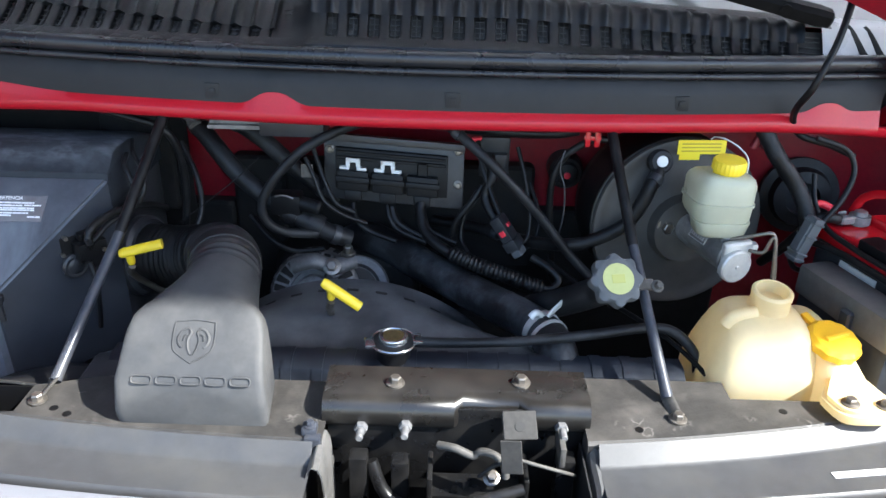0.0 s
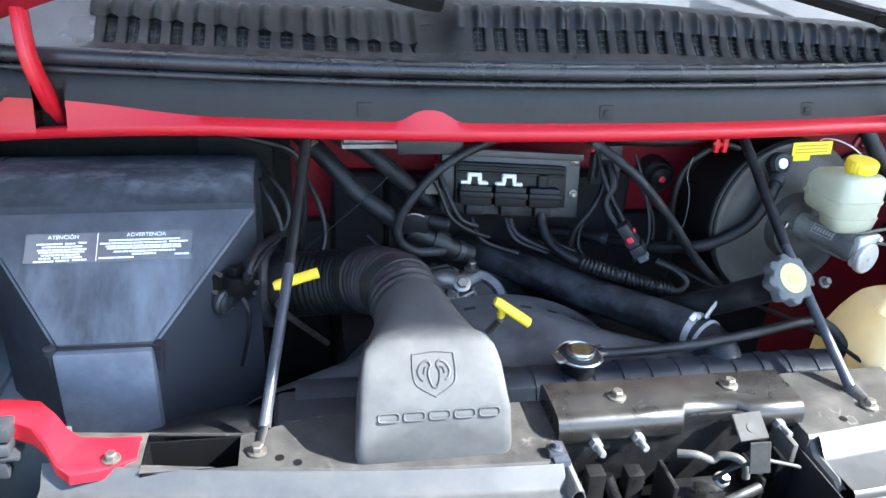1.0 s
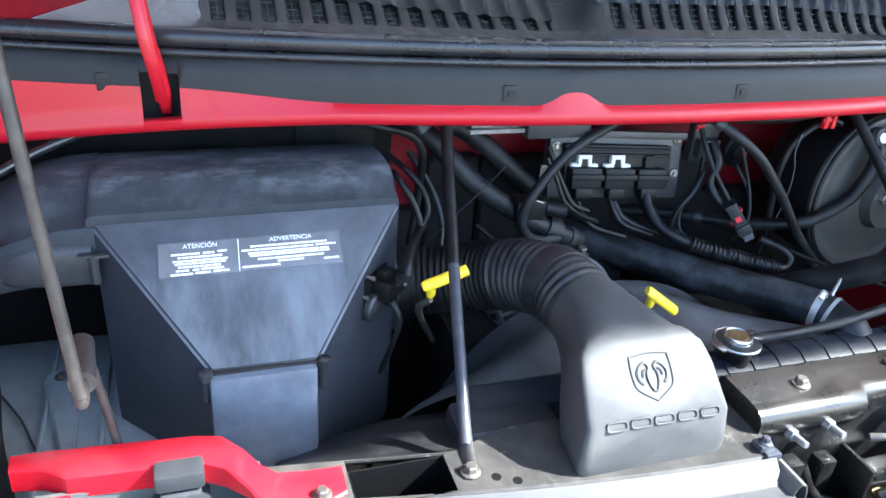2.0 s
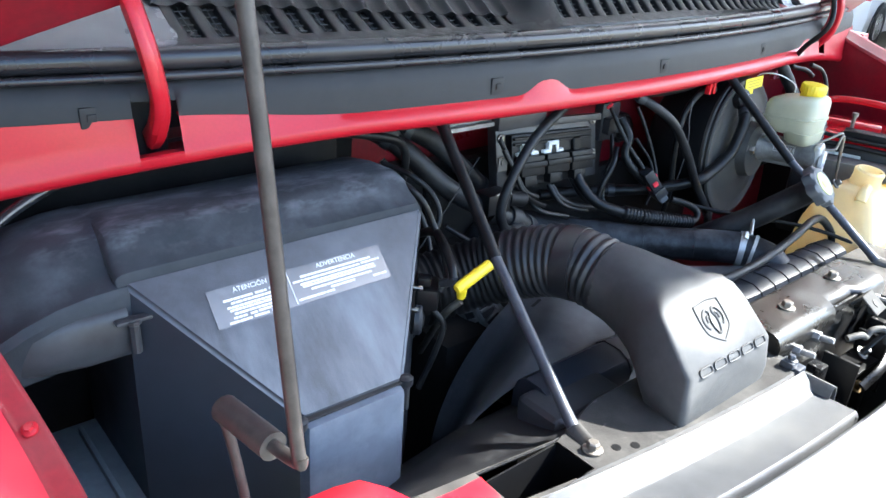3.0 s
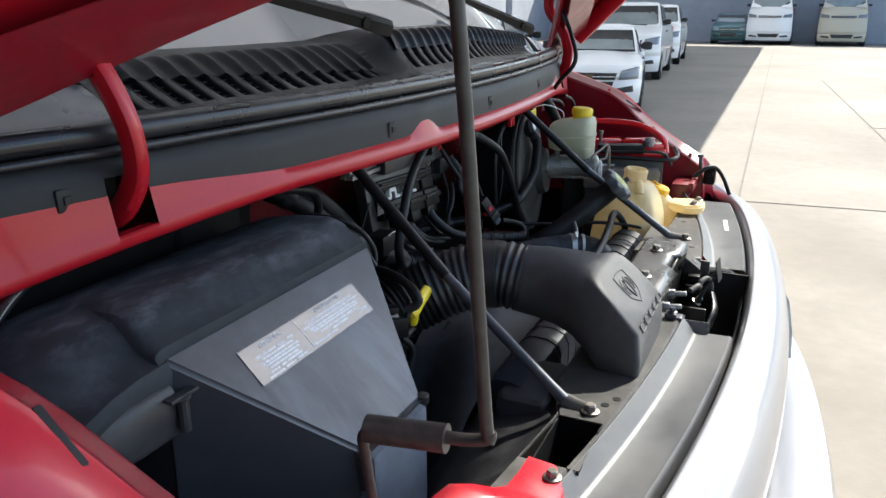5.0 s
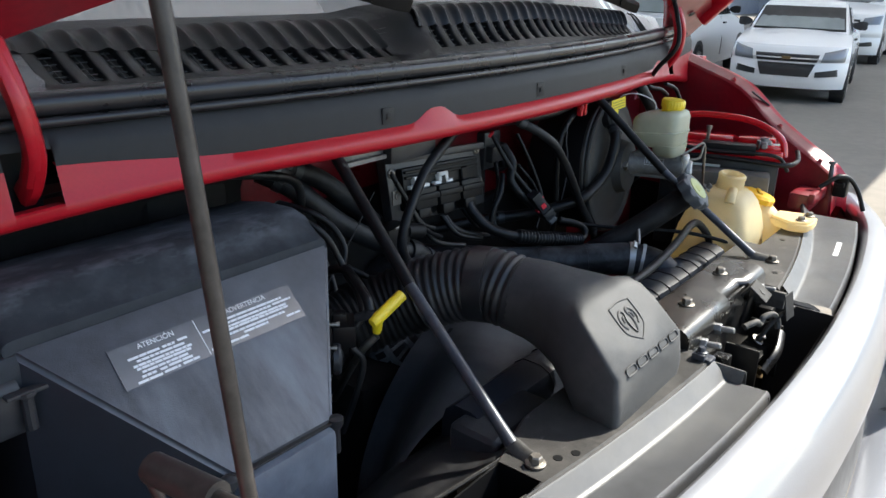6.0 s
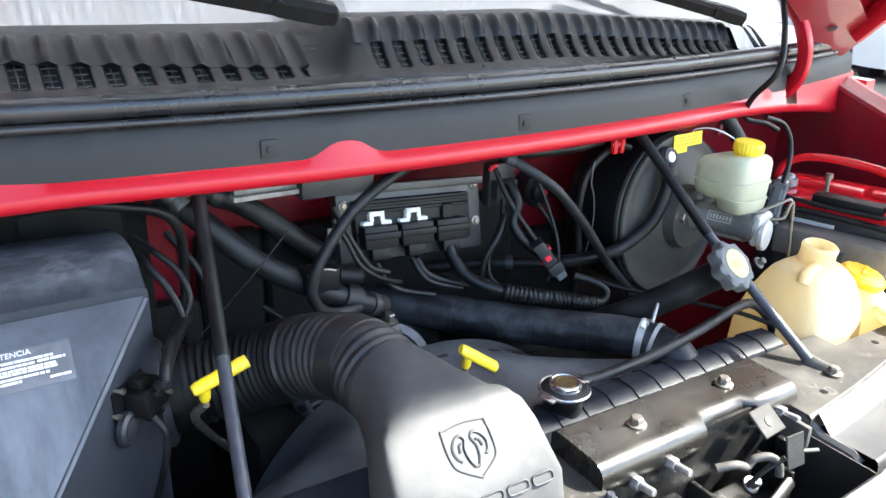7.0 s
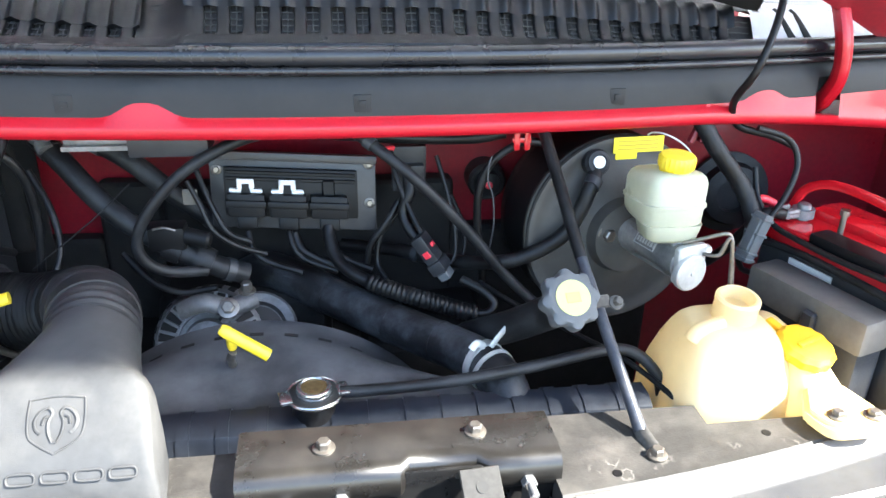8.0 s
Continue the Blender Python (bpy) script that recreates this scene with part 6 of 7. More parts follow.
hose_thing("vacuum_hose", [(0.423, 0.362, 1.272), (0.419, 0.345, 1.258), (0.409, 0.335, 1.245), (0.401, 0.332, 1.222), (0.383, 0.332, 1.187), (0.36, 0.335, 1.166), (0.331, 0.338, 1.15), (0.297, 0.345, 1.138), (0.24, 0.4, 1.115), (0.16, 0.48, 1.1), (0.08, 0.53, 1.09)], 0.0105, "black vacuum hose to the brake booster", CABLE)
hose_thing("heater_hose", [(0.08, 0.40, 1.32), (0.11, 0.37, 1.312), (0.164, 0.337, 1.275), (0.208, 0.333, 1.232), (0.247, 0.335, 1.189), (0.292, 0.337, 1.132), (0.325, 0.337, 1.096), (0.36, 0.34, 1.06), (0.38, 0.345, 1.03)], 0.0076, "black hose arching down from the scuttle")
solo("thin_wire", tube([(0.281, 0.372, 1.285), (0.277, 0.37, 1.271), (0.277, 0.37, 1.249), (0.285, 0.37, 1.226), (0.288, 0.37, 1.183), (0.283, 0.375, 1.13)], 0.0012, 6, 6), TABM, "thin grey wire hanging by the bulkhead", "wire")
solo("grommet_plug", lathe([(0.006, 0), (0.006, 0.004), (0.004, 0.005)], 14, aim((0.313, 0.5235, 1.187), (0, -1, 0))), REDWIRE, "small red plug in the bulkhead grommet", "plug")
hose_thing("heater_hose", [(-0.335, 0.5, 1.285), (-0.3, 0.47, 1.26), (-0.24, 0.44, 1.2), (-0.17, 0.42, 1.155), (-0.1, 0.41, 1.12), (-0.06, 0.42, 1.1)], 0.0155, "dusty black heater hose")
hose_thing("heater_hose", [(-0.28, 0.52, 1.28), (-0.22, 0.5, 1.25), (-0.15, 0.49, 1.19), (-0.09, 0.5, 1.14)], 0.015, "second black heater hose")
solo("hose_joint", join(lathe([(0.02, -0.012), (0.021, 0), (0.02, 0.012)], 18, aim((-0.155, 0.415, 1.148), (1, -0.1, -0.45))), lathe([(0.0195, -0.012), (0.021, 0), (0.0195, 0.012)], 18, aim((-0.115, 0.411, 1.128), (1, -0.1, -0.45)))), RUBBER, "pair of black collars on the heater hose", "hose clip")
solo("hose_fitting", join(lathe([(0.009, -0.02), (0.012, -0.014), (0.012, 0.0), (0.009, 0.006), (0.011, 0.01), (0.011, 0.02)], 12, aim((-0.325, 0.475, 1.29), (0.5, -0.5, -0.6))), lathe([(0.006, 0), (0.007, 0.012)], 10, aim((-0.31, 0.465, 1.292), (0, -0.3, 1)))), ALU, "small bright metal hose fitting", "fitting")
solo("throttle_cable", tube([(0.0, 0.40, 1.32), (-0.06, 0.385, 1.305), (-0.125, 0.375, 1.27), (-0.172, 0.366, 1.22), (-0.19, 0.364, 1.18), (-0.182, 0.366, 1.15), (-0.155, 0.376, 1.13), (-0.11, 0.395, 1.12)], 0.0076, 12, 6), RUBBER, "black cable looping from the scuttle", "cable")
solo("bare_wire", tube([(-0.33, 0.38, 1.14), (-0.25, 0.4, 1.2), (-0.2, 0.41, 1.245)], 0.001, 6, 2), CABLE, "thin taut wire across the hoses", "wire")
solo("speed_cable", tube([(0.27, 0.36, 1.1), (0.31, 0.31, 1.09), (0.36, 0.25, 1.085), (0.42, 0.17, 1.08), (0.46, 0.1, 1.065), (0.475, 0.075, 1.05)], 0.0035, 8, 5), CABLE, "thin black cable running to the bottle", "cable")
solo("loom_conduit", tube([(0.059, 0.432, 1.165), (0.06, 0.42, 1.15), (0.072, 0.394, 1.126), (0.1, 0.369, 1.112), (0.147, 0.345, 1.1), (0.2, 0.328, 1.088), (0.245, 0.317, 1.077), (0.272, 0.314, 1.075), (0.283, 0.319, 1.087), (0.27, 0.332, 1.1), (0.242, 0.352, 1.11)], 0.01, 14, 24, radius=lambda s: 0.0092 if s < 0.11 else (0.0112 + 0.0024 * (0.5 + 0.5 * math.cos(2 * math.pi * s / 0.0068)) if s < 0.27 else 0.0062)), CABLE, "black corrugated wiring conduit", "wiring", angle=60)
solo("loom_branch", tube([(0.01, 0.445, 1.15), (0.02, 0.43, 1.13), (0.05, 0.42, 1.115), (0.09, 0.405, 1.105)], 0.006, 8, 6), CABLE, "thin black loom branch", "wiring")
solo("taped_wire", tube([(0.17, 0.44, 1.25), (0.175, 0.42, 1.22), (0.165, 0.415, 1.19), (0.175, 0.4, 1.165), (0.2, 0.385, 1.14)], 0.008, 8, 5), CABLE, "taped black wires beside the control module", "wiring")
solo("taped_wire", tube([(0.16, 0.43, 1.2), (0.14, 0.42, 1.17), (0.12, 0.42, 1.14), (0.11, 0.42, 1.1)], 0.005, 8, 5), CABLE, "thin taped wires under the control module", "wiring")
CP = aim((0.201, 0.37, 1.142), (0.55, -0.25, -0.75)) @ Matrix.Scale(0.82, 4)
conn = thing("cable_connector", "dark grey cable connector with red lock tabs", "connector")
part("shell", join(box(-0.016, 0.016, -0.012, 0.012, -0.04, 0.012, 0.003, 2, CP), box(-0.019, 0.019, -0.014, 0.014, 0.012, 0.034, 0.003, 2, CP)), BLACK, conn)
part("lock_tab", join(box(-0.006, 0.006, 0.012, 0.016, -0.02, -0.012, 0.001, 1, CP), box(-0.006, 0.006, -0.016, -0.012, 0.0, 0.008, 0.001, 1, CP), box(-0.018, -0.012, -0.006, 0.006, -0.012, 0.0, 0.001, 1, CP)), REDWIRE, conn, "red lock tab")
part("plug_end", box(-0.014, 0.014, -0.01, 0.01, 0.034, 0.05, 0.002, 1, CP), CAPGREY, conn, "pale plug end")
solo("wall_bracket", join(box(0.155, 0.205, 0.47, 0.49, 1.2, 1.27, 0.004), box(0.16, 0.2, 0.455, 0.475, 1.215, 1.245, 0.003)), BLACK, "black relay on the red bulkhead", "relay")
solo("wall_grommet", lathe([(0.031, -0.03), (0.031, 0.006), (0.027, 0.011), (0.022, 0.01), (0.019, 0.02), (0.011, 0.022)], 28, aim((0.313, 0.545, 1.187), (0, -1, 0))), RUBBER, "round black grommet on the bulkhead", "grommet")
solo("ribbed_heat_sink", join(box(-0.27, -0.19, 0.4, 0.46, 1.302, 1.316, 0.002), *[box(-0.272, -0.188, 0.394 + 0.006 * i, 0.397 + 0.006 * i, 1.296, 1.302) for i in range(4)]), ALU, "ribbed aluminium bracket under the scuttle", "bracket")
solo("wall_tab", join(box(-0.138, -0.118, 0.43, 0.433, 1.205, 1.228, 0.001), lathe([(0.006, 0), (0.006, 0.002)], 12, aim((-0.128, 0.43, 1.22), (0, -1, 0)))), FUSE, "small grey bracket tab with a hole", "bracket")
solo("scuttle_drain", tube([(0.05, 0.41, 1.31), (0.15, 0.4, 1.305), (0.25, 0.39, 1.305), (0.3, 0.38, 1.315)], 0.008, 8, 5), CABLE, "black hose clipped under the scuttle", "hose")
solo("clip_cable", tube([(0.362, 0.382, 1.295), (0.34, 0.378, 1.302), (0.319, 0.378, 1.3), (0.283, 0.38, 1.273), (0.267, 0.38, 1.232), (0.267, 0.38, 1.181), (0.276, 0.38, 1.114), (0.28, 0.39, 1.06)], 0.0055, 8, 5), CABLE, "thin black cable hanging from a red clip", "cable")
for pts, r in (([(-0.404, 0.222, 1.184), (-0.401, 0.23, 1.196), (-0.388, 0.258, 1.204), (-0.37, 0.292, 1.204), (-0.362, 0.309, 1.2), (-0.352, 0.335, 1.19), (-0.345, 0.37, 1.17)], 0.0058), ([(-0.412, 0.236, 1.163), (-0.402, 0.236, 1.176), (-0.386, 0.262, 1.193), (-0.368, 0.296, 1.197), (-0.364, 0.312, 1.212), (-0.374, 0.322, 1.24), (-0.385, 0.335, 1.256), (-0.39, 0.36, 1.262)], 0.0042), ([(-0.362, 0.309, 1.2), (-0.352, 0.315, 1.224), (-0.358, 0.33, 1.25), (-0.375, 0.35, 1.268), (-0.39, 0.39, 1.275)], 0.0036), ([(-0.417, 0.24, 1.136), (-0.408, 0.23, 1.118), (-0.412, 0.236, 1.08), (-0.425, 0.25, 1.02)], 0.0038)):
    solo("small_hose", tube(pts, r, 12, 6), CABLE, "thin black vacuum hose beside the airbox", "hose", "hoses by the airbox")
solo("edge_seal", tube([(-0.9, 0.36, 1.255), (-0.8, 0.43, 1.29), (-0.68, 0.47, 1.31), (-0.5, 0.48, 1.318)], 0.006, 8, 6), SEAL, "thin black seal along the scuttle edge", "seal")

for pts, r in (([(0.15, 0.45, 1.27), (0.158, 0.43, 1.235), (0.172, 0.41, 1.2), (0.19, 0.385, 1.165)], 0.0042), ([(0.215, 0.44, 1.265), (0.228, 0.42, 1.22), (0.238, 0.4, 1.17), (0.236, 0.385, 1.13), (0.215, 0.375, 1.115)], 0.0032), ([(0.175, 0.46, 1.22), (0.16, 0.44, 1.18), (0.135, 0.43, 1.15), (0.128, 0.42, 1.11), (0.14, 0.4, 1.09)], 0.0036), ([(0.24, 0.45, 1.2), (0.255, 0.42, 1.16), (0.25, 0.4, 1.12), (0.22, 0.39, 1.09)], 0.003)):
    solo("thin_wire", tube(pts, r, 12, 6), CABLE, "thin black wire between the control module and the booster", "wire", "wires by the module")
for pts, r in (([(-0.34, 0.46, 1.25), (-0.31, 0.43, 1.2), (-0.3, 0.4, 1.15), (-0.32, 0.36, 1.1)], 0.0045), ([(-0.13, 0.43, 1.24), (-0.115, 0.42, 1.21), (-0.1, 0.41, 1.175), (-0.07, 0.41, 1.15), (-0.03, 0.42, 1.13)], 0.0035), ([(-0.12, 0.45, 1.25), (-0.1, 0.43, 1.2), (-0.08, 0.42, 1.165), (-0.05, 0.42, 1.15)], 0.004), ([(-0.23, 0.44, 1.13), (-0.19, 0.41, 1.1), (-0.15, 0.4, 1.085), (-0.1, 0.4, 1.09)], 0.0045)):
    solo("thin_wire", tube(pts, r, 12, 6), CABLE, "thin black wire among the heater hoses", "wire", "wires by the hoses")
solo("wire_tag", join(box(-0.009, 0.009, -0.003, 0.003, -0.005, 0.005, 0.0015, 1, aim((0.148, 0.452, 1.272), (0.3, -0.6, 1)))), REDWIRE, "small red wire tag on the bulkhead", "tag")
valve = thing("heater_valve", "black plastic heater valve on the hoses with a bright clip", "valve")
part("body", join(box(-0.185, -0.135, 0.395, 0.43, 1.15, 1.185, 0.006, 2), lathe([(0.012, 0), (0.012, 0.03), (0.009, 0.034)], 14, aim((-0.135, 0.405, 1.17), (1, -0.2, -0.2)))), PLUGM, valve)
part("spring_clip", tube([(-0.175, 0.392, 1.186), (-0.16, 0.39, 1.189), (-0.145, 0.39, 1.184)], 0.0018, 6, 5), STEEL, valve, "bright spring clip")
solo("scuttle_loom", tube([(-0.62, 0.44, 1.315), (-0.5, 0.42, 1.322), (-0.4, 0.4, 1.31), (-0.34, 0.41, 1.28), (-0.33, 0.43, 1.2), (-0.34, 0.43, 1.1)], 0.006, 10, 6), CABLE, "black taped loom along the scuttle", "wiring")
for k in range(3):
    solo("plug_wire", tube([(-0.056 + 0.058 * k, 0.445, 1.155), (-0.05 + 0.058 * k, 0.43, 1.135), (-0.03 + 0.055 * k, 0.42, 1.118), (0.02 + 0.05 * k, 0.408, 1.104)], 0.0045, 8, 5), CABLE, "thin black wire bundle under the control module", "wiring", "plug wires")

# ---- latch bracket at the front ----
brk = thing("latch_bracket", "dusty dark steel hood latch bracket with two bolts", "latch bracket")
BF = [(0.062, 1.07), (0.062, 1.094), (0.055, 1.1), (0.0, 1.1), (-0.009, 1.0985), (-0.015, 1.095), (-0.019, 1.0895), (-0.021, 1.082), (-0.0205, 1.07), (-0.018, 1.065), (-0.012, 1.063)]
def brow(x, notch=0.0):
    return [(x, y + (notch if y < 0.01 else 0), z) for y, z in BF]


part("bracket_top", sheet([brow(x, 0.013 * (1 if 0.122 < x < 0.2 else 0)) for x in (-0.04, -0.036, 0.0, 0.06, 0.118, 0.128, 0.196, 0.206, 0.25, 0.276, 0.281)]), BRACKET, brk, "folded bracket top")
for x in (-0.04, 0.281):
    part("bracket_side", bm_of([(x, y, z) for y, z in BF] + [(x, 0.0, 1.02), (x, 0.062, 1.02)], [tuple(range(len(BF) + 2))]), BRACKET, brk)
part("bracket_bolt", bolt((0.045, 0.02, 1.1), (0, 0, 1), 0.0075, 0.009), STEEL, brk)
part("bracket_bolt", bolt((0.2, 0.028, 1.1), (0, 0, 1), 0.0075, 0.009), STEEL, brk)
for x, z in ((0.007, 1.066), (0.06, 1.07), (0.246, 1.074)):
    part("stud", join(lathe([(0.008, 0), (0.008, 0.008), (0.007, 0.0095)], 6, aim((x, -0.021, z), (0, -1, 0.15))), lathe([(0.0045, 0.009), (0.0045, 0.026), (0.0035, 0.028)], 12, aim((x, -0.021, z), (0, -1, 0.15)))), ALU, brk)
latch = thing("hood_latch", "black steel hood latch with springs and a grey release tab", "hood latch")
for q in ((-0.035, 0.277, -0.014, -0.009, 0.93, 1.09), (0.09, 0.2, -0.07, -0.03, 1.0, 1.006), (0.088, 0.094, -0.08, -0.03, 0.95, 1.04), (0.2, 0.206, -0.08, -0.03, 0.95, 1.04)):
    part("latch_plate", box(*q, 0.002), LATCHM, latch)
for x, z in ((0.005, 0.98), (0.055, 0.975), (0.252, 0.985)):
    part("strut_post", box(x - 0.011, x + 0.011, -0.05, -0.028, 0.87, z + 0.06, 0.003), LATCHM, latch)
STRIKE = aim((0.194, -0.04, 1.09), (0.05, -0.6, 0.8))
part("striker_plate", join(box(-0.02, 0.02, -0.017, 0.017, -0.0015, 0.0015, 0.001, 1, STRIKE), box(-0.02, 0.02, 0.013, 0.017, -0.02, 0.0, 0.001, 1, STRIKE)), TABDARK, latch, "grimy steel striker tab with a round hole")
part("striker_hole", lathe([(0.006, 0), (0.006, 0.0012)], 18, STRIKE @ Matrix.Translation((0, -0.002, 0.0012))), HOLE, latch)
part("side_guide", box(0.24, 0.247, -0.066, -0.02, 1.05, 1.078, 0.002), DULL, latch)
part("release_tab", join(box(-0.012, 0.012, -0.021, 0.021, -0.001, 0.001, 0.0008, 1, aim((0.182, -0.087, 1.083), (-0.2, -1, 0.15)) @ pose(0, 0, 0, 0, 0, 8)), tube([(0.15, -0.06, 1.03), (0.165, -0.07, 1.055), (0.178, -0.08, 1.07)], 0.005, 6, 4, flat=0.5)), TABDARK, latch, "grey release tab")
part("spring", tube([(0.1, -0.05, 1.066), (0.12, -0.06, 1.07), (0.14, -0.06, 1.06), (0.15, -0.062, 1.068), (0.165, -0.07, 1.07), (0.176, -0.075, 1.06), (0.178, -0.078, 1.045)], 0.0048, 12, 8), DULL, latch)
part("pivot_bolt", bolt((0.164, -0.055, 1.022), (0, -0.6, 0.8), 0.0065, 0.012), STEEL, latch)
part("pivot_bolt", bolt((0.13, -0.07, 0.985), (0, -0.6, 0.8), 0.007, 0.01), BRASS, latch, "brassy pivot bolt")
part("latch_arm", join(tube([(0.02, -0.04, 1.03), (0.04, -0.055, 0.99), (0.09, -0.07, 0.97)], 0.008, 8, 4), tube([(0.11, -0.085, 1.0), (0.15, -0.09, 1.02), (0.2, -0.08, 1.03)], 0.007, 8, 4, flat=0.5)), LATCHM, latch)
solo("release_cable", tube([(0.19, -0.082, 1.076), (0.215, -0.085, 1.07), (0.245, -0.078, 1.055), (0.262, -0.055, 1.03)], 0.0022, 8, 5), DULL, "thin bright latch release cable", "cable")
# Trim black on these walls stands for the shade in the latch opening.
solo("latch_well", join(box(-0.05, 0.27, -0.135, -0.13, 0.85, 1.02), box(-0.05, 0.27, -0.13, 0.0, 0.84, 0.85), box(-0.052, -0.05, -0.135, -0.02, 0.85, 1.05), box(0.27, 0.272, -0.135, -0.02, 0.85, 1.05)), DARKTRIM, "box round the hood latch, black for the opening's shade", "panel")
solo("side_clip", join(box(-0.06, -0.042, -0.05, -0.032, ZP, ZP + 0.01, 0.003), box(-0.056, -0.036, -0.058, -0.046, ZP - 0.02, ZP + 0.004, 0.003), bolt((-0.05, -0.042, ZP + 0.009), (0, 0, 1), 0.005, 0.007)), RODP, "small dark steel clip on the plate edge", "clip")

# ---- right-hand corner: red brace, lamp back, adjuster ----
brace = thing("corner_brace", "bright red cranked sheet metal brace", "brace")
def brace_row(x, y0, y1, z):
    return [(x, y0 - 0.002, z - (0.024 if x < -0.62 else 0.012)), (x, y0, z - 0.003), (x, y0 + 0.004, z), (x, y1, z + 0.003), (x, y1 + 0.003, z - 0.012)]


part("brace_sheet", sheet([brace_row(-0.83, 0.078, 0.094, 1.1), brace_row(-0.8, 0.072, 0.093, 1.101), brace_row(-0.786, 0.062, 0.091, 1.102), brace_row(-0.778, 0.055, 0.09, 1.102), brace_row(-0.7, 0.05, 0.084, 1.103), brace_row(-0.66, 0.048, 0.08, 1.104), brace_row(-0.635, 0.036, 0.076, 1.102), brace_row(-0.615, 0.012, 0.06, 1.094), brace_row(-0.6, -0.01, 0.044, 1.085), brace_row(-0.585, -0.02, 0.036, 1.079), brace_row(-0.555, -0.014, 0.034, 1.077), brace_row(-0.52, 0.002, 0.034, 1.076)], (0, 0, -0.0015)), RED, brace)
part("brace_bolt", bolt((-0.546, 0.0, 1.0775), (0, 0, 1), 0.0065, 0.008), STEEL, brace)
part("brace_drop", box(-0.80, -0.775, 0.046, 0.05, 1.03, 1.085, 0.002), RED, brace)
adj = thing("lamp_adjuster", "black plastic lamp adjuster clip with a pale screw", "adjuster")
part("clip", join(box(-0.7, -0.654, 0.026, 0.052, 1.088, 1.108, 0.004), box(-0.696, -0.658, 0.024, 0.05, 1.07, 1.084, 0.003), box(-0.704, -0.65, 0.026, 0.05, 1.062, 1.068, 0.002), box(-0.69, -0.665, 0.028, 0.046, 1.035, 1.065, 0.004)), BLACK, adj)
part("screw", lathe([(0.005, 0), (0.005, 0.05)], 10, aim((-0.688, 0.012, 0.99), (0, 0.4, 1))), CAPGREY, adj, "pale adjuster screw")
part("screw_bracket", box(-0.704, -0.674, -0.02, 0.0, 0.965, 0.99, 0.004), CAPGREY, adj, "pale bracket")
panel = thing("lamp_bulkhead", "dark grey-green upright panel behind the headlamp", "panel")
part("upright", box(-0.95, -0.6, 0.052, 0.058, 0.88, 1.082, 0.002), LAMPBACK, panel)
part("panel_hole", lathe([(0.011, 0), (0.011, 0.002)], 18, aim((-0.84, 0.052, 1.03), (0, -1, 0))), HOLE, panel)
part("ledge", box(-0.95, -0.6, -0.02, 0.052, 0.93, 0.938, 0.002), LAMPBACK, panel)
solo("headlamp_housing", join(box(-0.88, -0.64, -0.06, 0.02, 0.8, 0.92, 0.03, 3), lathe([(0.075, 0), (0.08, 0.01), (0.07, 0.02), (0.04, 0.024)], 28, aim((-0.79, -0.03, 0.93), (0, -0.4, 1)))), LAMPBACK, "grey back of the headlamp", "headlamp back")
splash = thing("splash_panel", "grey-green inner splash panel with raised ribs", "panel")
part("sheet_metal", box(-0.93, -0.62, 0.085, 0.5, 0.95, 0.96, 0.003), GREYGREEN, splash)
part("strap", prism([(-0.856, 0.385), (-0.848, 0.408), (-0.815, 0.412), (-0.806, 0.38), (-0.804, 0.24), (-0.82, 0.24)], 0.9605, 0.972, 0.003), GREYGREEN, splash, "tapering pressed strap")
part("strap_bolt", bolt((-0.832, 0.39, 0.971), (0, 0, 1), 0.006, 0.005), DULL, splash)
solo("bonnet_wire", tube([(-0.9, 0.36, 0.975), (-0.87, 0.31, 0.968), (-0.845, 0.25, 0.966), (-0.8, 0.2, 0.968)], 0.0016, 12, 5), TABM, "thin pale wire lying on the splash panel", "wire")
part("fender_nose", box(-0.895, -0.838, 0.055, 0.12, 1.1, 1.164, 0.016, 4), RED_OUT, van, "rounded red inner corner of the fender")
for x in (-0.845, -0.775, -0.69):
    part("fold", box(x - 0.003, x + 0.003, 0.09, 0.48, 0.958, 0.97, 0.002), GREYGREEN, splash)
solo("tray_edge", box(-0.5, -0.39, 0.11, 0.15, 0.9, 0.95, 0.006), ENGINE, "dusty dark steel side tray of the radiator", "bracket")

# ---- left-hand front corner of the van: bracket and adjuster ----
cbr = thing("corner_bracket", "dark red folded bracket beside the battery", "bracket")
part("bracket_block", box(0.83, 0.92, 0.052, 0.1, 1.05, 1.09, 0.008, 2), RED_DIM, cbr)
part("bracket_lip", box(0.82, 0.925, 0.042, 0.056, 1.07, 1.096, 0.004, 2), RED_DIM, cbr)
adj2 = thing("lamp_adjuster", "black plastic lamp adjuster by the fender nose", "adjuster")
part("clip", join(box(0.915, 0.945, 0.0, 0.03, 1.075, 1.125, 0.006, 2), box(0.905, 0.95, 0.005, 0.026, 1.1, 1.112, 0.003)), PLUGM, adj2)
part("screw", lathe([(0.005, 0), (0.005, 0.035), (0.008, 0.036), (0.008, 0.042)], 10, aim((0.93, 0.04, 1.11), (0.1, 0.1, 1))), CAPGREY, adj2)
solo("nose_cable", tube([(0.88, 0.05, 1.1), (0.9, 0.02, 1.125), (0.925, 0.0, 1.12), (0.94, -0.02, 1.09), (0.93, -0.04, 1.05)], 0.005, 8, 6), CABLE, "black cable by the headlamp", "cable")

# ---- yard: ground, canopy, wall ----
def fall(x):
    """Height of the yard, which falls away gently to one side for drainage."""
    return -0.0125 * min(max(0.0, x - 1.5), 80.0)


